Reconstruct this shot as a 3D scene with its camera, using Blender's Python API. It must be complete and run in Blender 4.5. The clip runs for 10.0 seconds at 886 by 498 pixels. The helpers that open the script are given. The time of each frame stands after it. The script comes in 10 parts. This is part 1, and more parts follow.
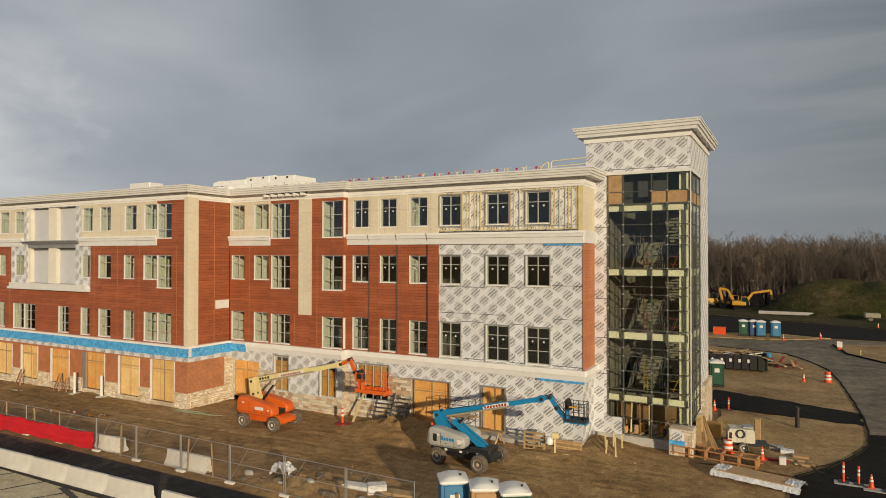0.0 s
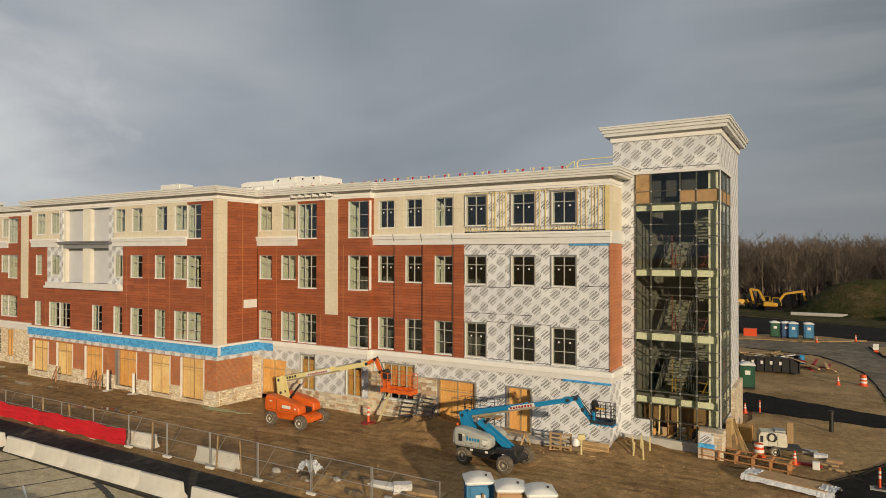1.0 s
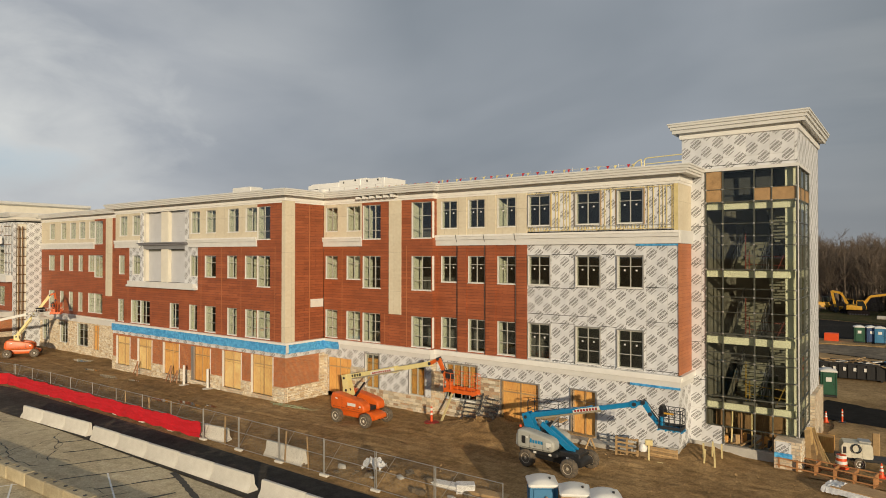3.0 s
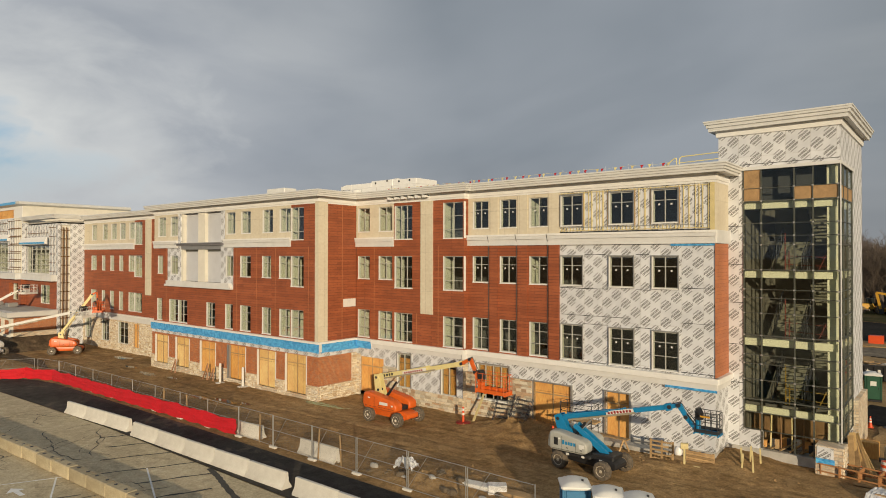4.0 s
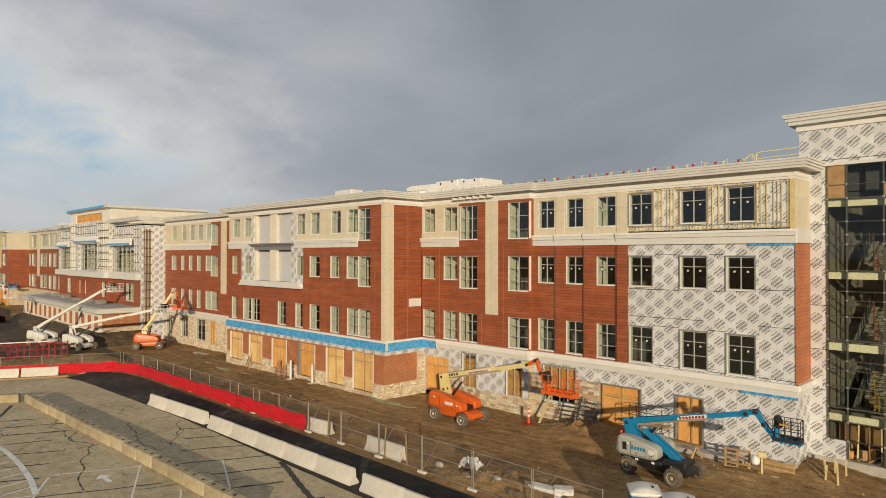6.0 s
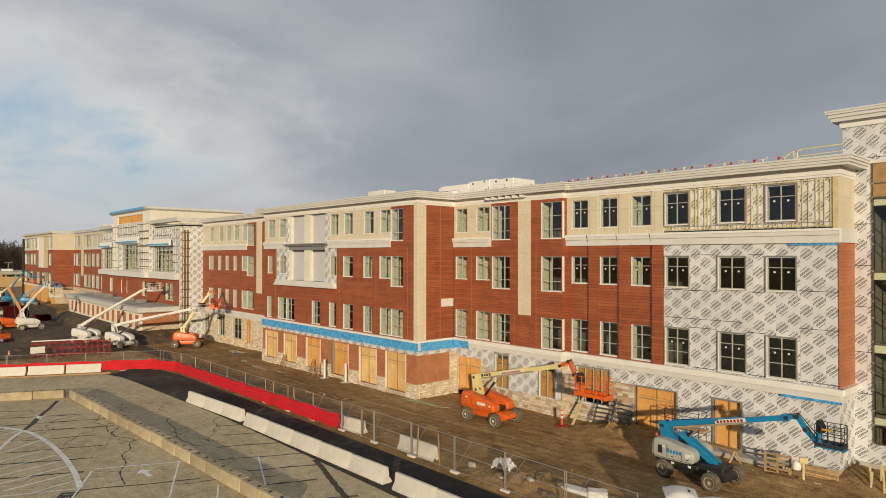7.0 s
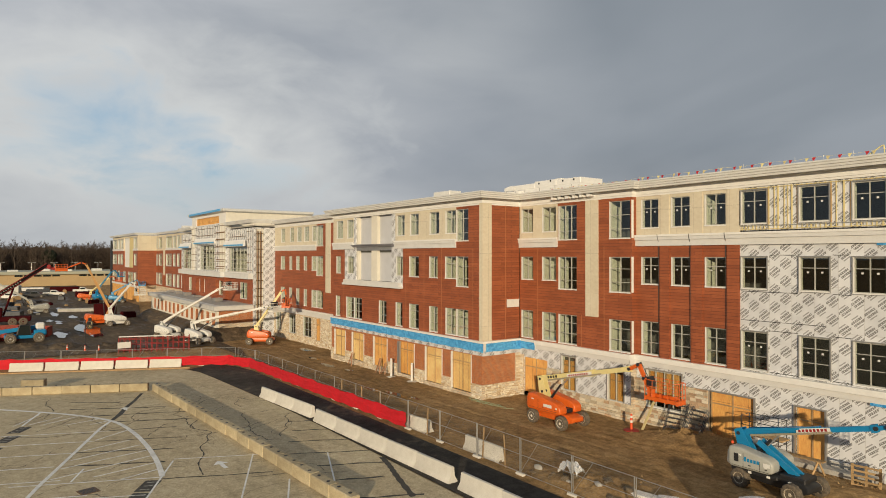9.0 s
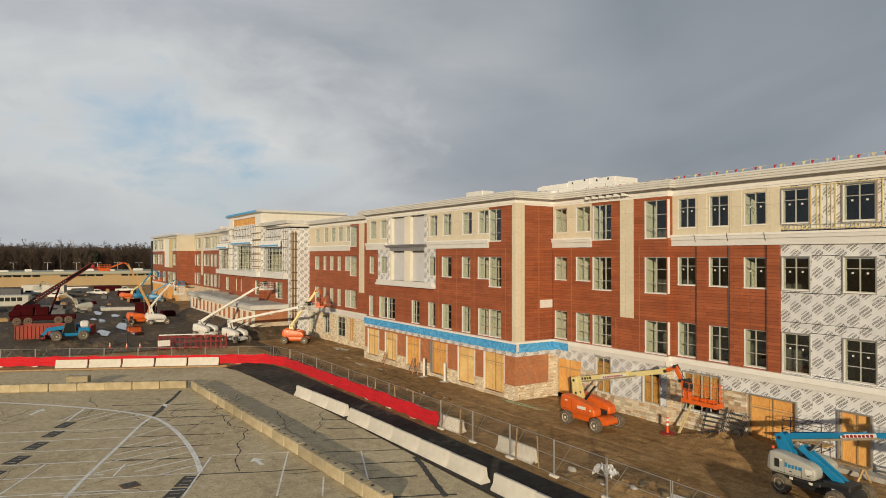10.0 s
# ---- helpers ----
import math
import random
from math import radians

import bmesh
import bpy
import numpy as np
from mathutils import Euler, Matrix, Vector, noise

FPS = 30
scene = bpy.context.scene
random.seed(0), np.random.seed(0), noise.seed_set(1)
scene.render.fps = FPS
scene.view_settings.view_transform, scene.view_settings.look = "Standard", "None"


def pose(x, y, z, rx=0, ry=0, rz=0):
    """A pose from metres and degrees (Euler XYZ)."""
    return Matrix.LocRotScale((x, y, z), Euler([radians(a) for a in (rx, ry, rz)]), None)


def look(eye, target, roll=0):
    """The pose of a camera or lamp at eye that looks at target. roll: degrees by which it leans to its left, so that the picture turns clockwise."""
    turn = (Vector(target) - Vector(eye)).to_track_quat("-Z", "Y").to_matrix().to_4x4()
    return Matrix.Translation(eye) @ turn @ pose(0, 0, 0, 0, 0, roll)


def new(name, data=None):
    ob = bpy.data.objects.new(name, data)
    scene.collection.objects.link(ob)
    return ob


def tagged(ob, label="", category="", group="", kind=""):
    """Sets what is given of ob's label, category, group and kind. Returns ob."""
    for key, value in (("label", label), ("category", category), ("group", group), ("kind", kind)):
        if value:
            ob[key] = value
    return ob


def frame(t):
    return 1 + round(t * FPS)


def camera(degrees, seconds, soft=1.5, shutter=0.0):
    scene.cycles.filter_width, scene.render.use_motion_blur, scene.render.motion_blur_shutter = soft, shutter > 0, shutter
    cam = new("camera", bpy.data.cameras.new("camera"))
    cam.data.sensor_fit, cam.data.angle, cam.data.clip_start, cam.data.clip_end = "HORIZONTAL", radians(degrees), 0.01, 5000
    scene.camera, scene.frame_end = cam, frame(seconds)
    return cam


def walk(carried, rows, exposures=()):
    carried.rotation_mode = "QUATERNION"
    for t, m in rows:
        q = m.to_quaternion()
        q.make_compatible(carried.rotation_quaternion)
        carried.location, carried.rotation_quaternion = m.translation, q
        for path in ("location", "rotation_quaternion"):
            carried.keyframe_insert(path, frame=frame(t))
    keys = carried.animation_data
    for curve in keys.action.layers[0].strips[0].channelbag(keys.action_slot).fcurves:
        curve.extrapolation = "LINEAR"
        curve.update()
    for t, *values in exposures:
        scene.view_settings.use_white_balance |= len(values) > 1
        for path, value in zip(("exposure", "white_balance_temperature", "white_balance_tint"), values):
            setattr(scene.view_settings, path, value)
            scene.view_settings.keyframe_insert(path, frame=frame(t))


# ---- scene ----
# ---- camera and its walk ----
cam = camera(69.56, 10.0, soft=0.95)
EYE_Z = 11.4
PATH = [(0.0, 28.778, 0.533), (0.5, 29.813, 0.532), (1.0, 31.059, 0.541), (1.5, 32.482, 0.54), (2.0, 33.9, 0.553),
        (2.5, 35.287, 0.563), (4.0, 39.517, 0.585), (4.5, 40.96, 0.581), (5.0, 42.411, 0.579), (5.5, 43.88, 0.587),
        (7.0, 48.242, 0.603), (7.5, 49.699, 0.61), (8.0, 51.156, 0.627), (8.5, 52.634, 0.625), (9.0, 54.111, 0.628),
        (9.5, 55.552, 0.644), (10.0, 57.043, 0.645)]
walk(cam, [(t, pose(0, 0, EYE_Z, 90 + tilt, -0.075, turn)) for t, turn, tilt in PATH])

# ---- sky and sun ----
SUN_UP, SUN_TURN = 10.5, 48.0          # degrees above the horizon; degrees from -Y towards +X
scene.view_settings.exposure = 0.0
world = bpy.data.worlds.new("sky")
scene.world = world
world.use_nodes = True
wn, wl = world.node_tree.nodes, world.node_tree.links
wn.clear()


def wnode(kind, **kw):
    n = wn.new(kind)
    for k, v in kw.items():
        n.inputs[k].default_value = v
    return n


sky = wn.new("ShaderNodeTexSky")
sky.sky_type, sky.sun_disc = "NISHITA", False
sky.sun_elevation, sky.sun_rotation = radians(SUN_UP), radians(180 - SUN_TURN)
coord = wn.new("ShaderNodeTexCoord")
# cloud deck: the direction is laid onto a flat sheet far above, so that clouds crowd towards the horizon
sep = wn.new("ShaderNodeSeparateXYZ")
wl.new(coord.outputs["Generated"], sep.inputs[0])


def wmath(op, a, b=None, clamp=False):
    n = wn.new("ShaderNodeMath")
    n.operation, n.use_clamp = op, clamp
    for i, v in enumerate((a, b)):
        if v is None:
            continue
        if isinstance(v, (int, float)):
            n.inputs[i].default_value = v
        else:
            wl.new(v, n.inputs[i])
    return n.outputs[0]


zc = wmath("ADD", wmath("MAXIMUM", sep.outputs[2], 0.0), 0.13)
sheet = wn.new("ShaderNodeCombineXYZ")
wl.new(wmath("DIVIDE", sep.outputs[0], zc), sheet.inputs[0])
wl.new(wmath("DIVIDE", sep.outputs[1], zc), sheet.inputs[1])


def wramp(fac, *stops):
    r = wn.new("ShaderNodeValToRGB")
    while len(r.color_ramp.elements) < len(stops):
        r.color_ramp.elements.new(0.5)
    for e, (p, c) in zip(r.color_ramp.elements, stops):
        e.position, e.color = p, (*c, 1) if len(c) == 3 else c
    wl.new(fac, r.inputs[0])
    return r.outputs[0]


def wmix(fac, a, b):
    n = wn.new("ShaderNodeMix")
    n.data_type = "RGBA"
    for s, v in ((n.inputs["Factor"], fac), (n.inputs["A"], a), (n.inputs["B"], b)):
        if isinstance(v, (int, float)):
            s.default_value = v
        elif isinstance(v, tuple):
            s.default_value = (*v, 1)
        else:
            wl.new(v, s)
    return n.outputs["Result"]


# the deck thins out towards -X (the west of the site): pale cloud there, slate grey elsewhere
west = wramp(wmath("MULTIPLY", sep.outputs[0], -1.0), (0.60, (0, 0, 0)), (0.97, (1, 1, 1)))


def vnoise(scale, detail, rough, stretch):
    """Cloud noise on the direction itself, drawn out along the horizon."""
    m = wn.new("ShaderNodeMapping")
    m.inputs["Scale"].default_value = stretch
    m.inputs["Rotation"].default_value = (0.12, 0, 0)
    wl.new(coord.outputs["Generated"], m.inputs[0])
    n = wnode("ShaderNodeTexNoise", Scale=scale, Detail=detail, Roughness=rough, Distortion=0.35)
    wl.new(m.outputs[0], n.inputs["Vector"])
    return n.outputs["Fac"]


broad = vnoise(1.7, 4, 0.45, (1, 1, 2.2))
fine = vnoise(3.4, 6, 0.5, (1, 1, 2.8))
wisp = vnoise(7.5, 6, 0.55, (1, 1, 2.0))
dark_deck = wmix(wramp(broad, (0.36, (0, 0, 0)), (0.64, (1, 1, 1))), (0.17, 0.202, 0.236), (0.305, 0.335, 0.37))
pale_deck = wmix(wramp(fine, (0.30, (0, 0, 0)), (0.70, (1, 1, 1))), (0.43, 0.46, 0.515), (0.65, 0.665, 0.67))
east = wramp(wmath("ADD", sep.outputs[0], 0.25), (0.0, (0, 0, 0)), (0.4, (1, 1, 1)))
dark_deck = wmix(wmath("MULTIPLY", east, 0.9), dark_deck, wmix(wramp(vnoise(2.4, 5, 0.5, (1, 1, 8)), (0.36, (0, 0, 0)), (0.66, (1, 1, 1))), (0.125, 0.151, 0.165), (0.235, 0.252, 0.252)))
deck = wmix(wmath("MULTIPLY", west, wmath("ADD", wmath("MULTIPLY", fine, 0.8), 0.3), True), dark_deck, pale_deck)
# towards the zenith the deck is a little paler
deck = wmix(wmath("MULTIPLY", sep.outputs[2], 0.5, True), deck, wmix(west, (0.34, 0.37, 0.41), (0.50, 0.52, 0.56)))


def opening(centre, squash, r0, r1):
    """A ragged opening in the deck round one direction."""
    d = wn.new("ShaderNodeVectorMath")
    d.operation = "SUBTRACT"
    wl.new(coord.outputs["Generated"], d.inputs[0])
    d.inputs[1].default_value = centre
    q = wn.new("ShaderNodeVectorMath")
    q.operation = "MULTIPLY"
    wl.new(d.outputs[0], q.inputs[0])
    q.inputs[1].default_value = (1, 1, squash)
    ln = wn.new("ShaderNodeVectorMath")
    ln.operation = "LENGTH"
    wl.new(q.outputs[0], ln.inputs[0])
    far = wmath("ADD", ln.outputs["Value"], wmath("MULTIPLY", wmath("SUBTRACT", wisp, 0.5), 0.42))
    return wramp(far, (r0, (1, 1, 1)), (r1, (0, 0, 0)))


hole = opening((-0.975, 0.135, 0.165), 1.7, 0.0, 0.15)
hole2 = opening((-0.962, 0.23, 0.105), 3.4, 0.0, 0.19)
gap = wmath("ADD", wmath("MULTIPLY", hole, 0.75), wmath("MULTIPLY", hole2, 0.65), True)
# sunlit edges of cloud round the openings
rim = wmath("MULTIPLY", opening((-0.972, 0.17, 0.145), 2.0, 0.14, 0.36), 0.85)
deck = wmix(rim, deck, (0.66, 0.675, 0.665))
skyc = wn.new("ShaderNodeMix")
skyc.data_type = "RGBA"
skyc.blend_type = "MULTIPLY"
skyc.inputs["Factor"].default_value = 1.0
wl.new(sky.outputs[0], skyc.inputs["A"])
skyc.inputs["B"].default_value = (0.10, 0.10, 0.10, 1)
clear = wmix(0.6, skyc.outputs["Result"], (0.29, 0.48, 0.69))
# haze at the horizon
haze = wramp(wmath("ABSOLUTE", sep.outputs[2]), (0.0, (1, 1, 1)), (0.16, (0, 0, 0)))
whole = wmix(gap, deck, clear)
whole = wmix(wmath("MULTIPLY", haze, 0.55), whole, wmix(west, (0.275, 0.28, 0.285), (0.47, 0.485, 0.50)))
bg = wnode("ShaderNodeBackground", Strength=1.0)
wl.new(whole, bg.inputs["Color"])
wout = wn.new("ShaderNodeOutputWorld")
wl.new(bg.outputs[0], wout.inputs[0])

sun = new("sun", bpy.data.lights.new("sun", "SUN"))
sun.data.energy, sun.data.angle, sun.data.color = 3.9, radians(0.8), (1.0, 0.82, 0.565)
ce, se, sa = math.cos(radians(SUN_UP)), math.sin(radians(SUN_UP)), radians(SUN_TURN)
sun.matrix_world = look((60 * ce * math.sin(sa), -60 * ce * math.cos(sa), 60 * se), (0, 0, 0))


# ---- materials ----
def mat(name, color, rough=0.7, metal=0.0, spots=0.12, scale=3.0, grain=40.0, bump=0.15, second=None, spread=0.5, alpha_rand=0.0):
    """A plain surface with variation at two scales: soft spots and fine grain, and a little relief."""
    m = bpy.data.materials.new(name)
    m.use_nodes = True
    nt = m.node_tree
    n, l = nt.nodes, nt.links
    b = n["Principled BSDF"]
    b.inputs["Roughness"].default_value, b.inputs["Metallic"].default_value = rough, metal
    tc = n.new("ShaderNodeTexCoord")
    big = n.new("ShaderNodeTexNoise")
    big.inputs["Scale"].default_value, big.inputs["Detail"].default_value, big.inputs["Roughness"].default_value = scale, 5, 0.65
    small = n.new("ShaderNodeTexNoise")
    small.inputs["Scale"].default_value, small.inputs["Detail"].default_value = grain, 3
    for q in (big, small):
        l.new(tc.outputs["Object"], q.inputs["Vector"])
    second = second or tuple(c * (1 - 3 * spots) if c * (1 - 3 * spots) > 0 else 0 for c in color)
    r = n.new("ShaderNodeValToRGB")
    r.color_ramp.elements[0].position, r.color_ramp.elements[1].position = 0.5 - spread / 2, 0.5 + spread / 2
    r.color_ramp.elements[0].color, r.color_ramp.elements[1].color = (*second, 1), (*color, 1)
    l.new(big.outputs["Fac"], r.inputs[0])
    mx = n.new("ShaderNodeMix")
    mx.data_type, mx.blend_type = "RGBA", "OVERLAY"
    mx.inputs["Factor"].default_value = min(1.0, spots * 3)
    l.new(r.outputs[0], mx.inputs["A"])
    l.new(small.outputs["Fac"], mx.inputs["B"])
    out = mx.outputs["Result"]
    if alpha_rand:
        oi = n.new("ShaderNodeObjectInfo")
        hv = n.new("ShaderNodeHueSaturation")
        mr = n.new("ShaderNodeMapRange")
        mr.inputs["To Min"].default_value, mr.inputs["To Max"].default_value = 1 - alpha_rand, 1 + alpha_rand
        l.new(oi.outputs["Random"], mr.inputs["Value"])
        l.new(mr.outputs[0], hv.inputs["Value"])
        l.new(out, hv.inputs["Color"])
        out = hv.outputs[0]
    l.new(out, b.inputs["Base Color"])
    if bump:
        bp = n.new("ShaderNodeBump")
        bp.inputs["Strength"].default_value, bp.inputs["Distance"].default_value = bump, 0.02
        l.new(small.outputs["Fac"], bp.inputs["Height"])
        l.new(bp.outputs[0], b.inputs["Normal"])
    return m


def wall_coords(n, l):
    """A vector (along the wall, height, 0) that suits walls along x as well as along y."""
    tc = n.new("ShaderNodeTexCoord")
    s = n.new("ShaderNodeSeparateXYZ")
    l.new(tc.outputs["Object"], s.inputs[0])
    a = n.new("ShaderNodeMath")
    l.new(s.outputs[0], a.inputs[0])
    l.new(s.outputs[1], a.inputs[1])
    c = n.new("ShaderNodeCombineXYZ")
    l.new(a.outputs[0], c.inputs[0])
    l.new(s.outputs[2], c.inputs[1])
    return c.outputs[0]


def coursed(name, c1, c2, joint, width, height, gap, rough=0.75, bias=0.0, offset=0.5, bump=0.6, stain=0.25, third=None, smooth=0.1, grainscale=(3, 60)):
    """Brick, stone or siding boards in courses, with joints, and colour that differs from piece to piece."""
    m = bpy.data.materials.new(name)
    m.use_nodes = True
    n, l = m.node_tree.nodes, m.node_tree.links
    b = n["Principled BSDF"]
    b.inputs["Roughness"].default_value = rough
    v = wall_coords(n, l)
    t = n.new("ShaderNodeTexBrick")
    t.offset = offset
    l.new(v, t.inputs["Vector"])
    for k, x in (("Color1", (*c1, 1)), ("Color2", (*c2, 1)), ("Mortar", (*joint, 1)), ("Scale", 1.0), ("Mortar Size", gap),
                 ("Mortar Smooth", smooth), ("Bias", bias), ("Brick Width", width), ("Row Height", height)):
        t.inputs[k].default_value = x
    col = t.outputs["Color"]
    mp = n.new("ShaderNodeMapping")
    mp.inputs["Scale"].default_value = (grainscale[0], grainscale[1], 1)
    l.new(v, mp.inputs[0])
    g = n.new("ShaderNodeTexNoise")
    g.inputs["Scale"].default_value, g.inputs["Detail"].default_value = 1.0, 4
    l.new(mp.outputs[0], g.inputs["Vector"])
    big = n.new("ShaderNodeTexNoise")
    big.inputs["Scale"].default_value, big.inputs["Detail"].default_value = 0.8, 5
    l.new(v, big.inputs["Vector"])
    if third:
        # a third tint falls on whole pieces: the same courses, coloured by a second draw
        t2 = n.new("ShaderNodeTexBrick")
        t2.offset = offset
        sh = n.new("ShaderNodeMapping")
        sh.inputs["Location"].default_value = (width * 37, height * 52, 0)
        l.new(v, sh.inputs[0])
        l.new(sh.outputs[0], t2.inputs["Vector"])
        for k, x in (("Color1", (0, 0, 0, 1)), ("Color2", (1, 1, 1, 1)), ("Mortar", (0, 0, 0, 1)), ("Scale", 1.0), ("Mortar Size", gap),
                     ("Bias", -0.35), ("Brick Width", width), ("Row Height", height)):
            t2.inputs[k].default_value = x
        m3 = n.new("ShaderNodeMix")
        m3.data_type = "RGBA"
        l.new(t2.outputs["Color"], m3.inputs["Factor"])
        l.new(col, m3.inputs["A"])
        m3.inputs["B"].default_value = (*third, 1)
        col = m3.outputs["Result"]
    for src, f in ((g, stain * 1.6), (big, stain)):
        mx = n.new("ShaderNodeMix")
        mx.data_type, mx.blend_type = "RGBA", "OVERLAY"
        mx.inputs["Factor"].default_value = f
        l.new(col, mx.inputs["A"])
        l.new(src.outputs["Fac"], mx.inputs["B"])
        col = mx.outputs["Result"]
    l.new(col, b.inputs["Base Color"])
    bp = n.new("ShaderNodeBump")
    bp.invert = True
    bp.inputs["Strength"].default_value, bp.inputs["Distance"].default_value = bump, 0.02
    l.new(t.outputs["Fac"], bp.inputs["Height"])
    l.new(bp.outputs[0], b.inputs["Normal"])
    return m


def housewrap(name):
    """Pale sheathing with rows of slanted printed marks, in sheets 1.22 m wide and with a seam every 2.44 m."""
    m = bpy.data.materials.new(name)
    m.use_nodes = True
    n, l = m.node_tree.nodes, m.node_tree.links
    b = n["Principled BSDF"]
    b.inputs["Roughness"].default_value = 0.55
    v = wall_coords(n, l)
    rot = n.new("ShaderNodeMapping")
    rot.inputs["Rotation"].default_value = (0, 0, radians(-42))
    l.new(v, rot.inputs[0])
    s = n.new("ShaderNodeSeparateXYZ")
    l.new(rot.outputs[0], s.inputs[0])

    def ma(op, a, c=None, d=None):
        q = n.new("ShaderNodeMath")
        q.operation = op
        for i, x in enumerate((a, c, d)):
            if x is None:
                continue
            if isinstance(x, (int, float)):
                q.inputs[i].default_value = x
            else:
                l.new(x, q.inputs[i])
        return q.outputs[0]
    # the print repeats in staggered columns: each cluster is two bold lines between two thin ones, slanted upwards
    base = n.new("ShaderNodeSeparateXYZ")
    l.new(v, base.inputs[0])
    col = ma("FLOOR", ma("DIVIDE", base.outputs[0], 0.61))
    half = ma("MULTIPLY", ma("FRACT", ma("MULTIPLY", col, 0.5)), 2.0)
    cu = ma("SUBTRACT", base.outputs[0], ma("MULTIPLY", ma("ADD", col, 0.5), 0.61))
    cv = ma("ADD", base.outputs[1], ma("MULTIPLY", half, 0.50))
    cv = ma("SUBTRACT", cv, ma("MULTIPLY", ma("ADD", ma("FLOOR", ma("DIVIDE", cv, 1.0)), 0.5), 1.0))
    ca, sa_ = math.cos(radians(40)), math.sin(radians(40))
    along = ma("ADD", ma("MULTIPLY", cu, ca), ma("MULTIPLY", cv, sa_))
    across = ma("SUBTRACT", ma("MULTIPLY", cv, ca), ma("MULTIPLY", cu, sa_))
    letters = n.new("ShaderNodeTexNoise")
    letters.inputs["Scale"].default_value, letters.inputs["Detail"].default_value = 20, 2
    l.new(rot.outputs[0], letters.inputs["Vector"])
    lt = ma("GREATER_THAN", letters.outputs["Fac"], 0.40)
    ink = None
    for c, h, ln, shift, solid in ((0.25, 0.03, 0.2, 0.03, 1), (0.09, 0.062, 0.33, -0.04, 0), (-0.085, 0.062, 0.33, 0.05, 0), (-0.24, 0.03, 0.2, -0.05, 1)):
        q = ma("MULTIPLY", ma("LESS_THAN", ma("ABSOLUTE", ma("SUBTRACT", across, c)), h), ma("LESS_THAN", ma("ABSOLUTE", ma("SUBTRACT", along, shift)), ln))
        q = ma("MULTIPLY", q, 0.75) if solid else ma("MULTIPLY", q, ma("MULTIPLY", lt, ma("LESS_THAN", ma("FRACT", ma("MULTIPLY", along, 9.0)), 0.84)))
        ink = q if ink is None else ma("MAXIMUM", ink, q)
    t = n.new("ShaderNodeTexBrick")
    t.offset = 0.0
    l.new(v, t.inputs["Vector"])
    for k, x in (("Color1", (0.61, 0.62, 0.645, 1)), ("Color2", (0.70, 0.71, 0.73, 1)), ("Mortar", (0.50, 0.49, 0.48, 1)), ("Scale", 1.0),
                 ("Mortar Size", 0.009), ("Mortar Smooth", 0.3), ("Brick Width", 1.22), ("Row Height", 2.44)):
        t.inputs[k].default_value = x
    cl = n.new("ShaderNodeTexNoise")
    cl.inputs["Scale"].default_value, cl.inputs["Detail"].default_value = 1.3, 6
    l.new(v, cl.inputs["Vector"])
    ov = n.new("ShaderNodeMix")
    ov.data_type, ov.blend_type = "RGBA", "OVERLAY"
    ov.inputs["Factor"].default_value = 0.4
    l.new(t.outputs["Color"], ov.inputs["A"])
    l.new(cl.outputs["Fac"], ov.inputs["B"])
    mx = n.new("ShaderNodeMix")
    mx.data_type = "RGBA"
    l.new(ma("MULTIPLY", ink, 0.86), mx.inputs["Factor"])
    l.new(ov.outputs["Result"], mx.inputs["A"])
    mx.inputs["B"].default_value = (0.13, 0.127, 0.125, 1)
    l.new(mx.outputs["Result"], b.inputs["Base Color"])
    bp = n.new("ShaderNodeBump")
    bp.inputs["Strength"].default_value, bp.inputs["Distance"].default_value = 0.35, 0.05
    l.new(cl.outputs["Fac"], bp.inputs["Height"])
    l.new(bp.outputs[0], b.inputs["Normal"])
    return m


def glazing(name, tint, gloss=0.06):
    m = bpy.data.materials.new(name)
    m.use_nodes = True
    n, l = m.node_tree.nodes, m.node_tree.links
    n.remove(n["Principled BSDF"])
    tr = n.new("ShaderNodeBsdfTransparent")
    tr.inputs["Color"].default_value = (*tint, 1)
    gl = n.new("ShaderNodeBsdfGlossy")
    gl.inputs["Roughness"].default_value = 0.02
    gl.inputs["Color"].default_value = (0.9, 0.95, 0.95, 1)
    fr = n.new("ShaderNodeFresnel")
    fr.inputs["IOR"].default_value = 1.5
    mx = n.new("ShaderNodeMixShader")
    ad = n.new("ShaderNodeMath")
    ad.use_clamp = True
    l.new(fr.outputs[0], ad.inputs[0])
    ad.inputs[1].default_value = gloss
    l.new(ad.outputs[0], mx.inputs[0])
    l.new(tr.outputs[0], mx.inputs[1])
    l.new(gl.outputs[0], mx.inputs[2])
    l.new(mx.outputs[0], n["Material Output"].inputs[0])
    return m


SIDING = coursed("red_siding", (0.262, 0.071, 0.027), (0.345, 0.099, 0.038), (0.105, 0.029, 0.015), 3.05, 0.205, 0.010, 0.6, 0, 0.37, 0.5, 0.32)
BEIGE = coursed("beige_panel", (0.60, 0.535, 0.41), (0.64, 0.575, 0.445), (0.40, 0.35, 0.27), 1.22, 2.9, 0.008, 0.75, 0, 0.0, 0.3, 0.12, grainscale=(4, 5))
CORNICE_METAL = mat("pale_grey_metal", (0.68, 0.68, 0.66), 0.5, 0, 0.05, 1.2, 30, 0.05)
TRIM = mat("cream_trim", (0.70, 0.695, 0.675), 0.55, 0, 0.05, 1.2, 30, 0.05)
WHITE_TRIM = mat("white_trim", (0.82, 0.81, 0.78), 0.5, 0, 0.04, 1.5, 30, 0.05)
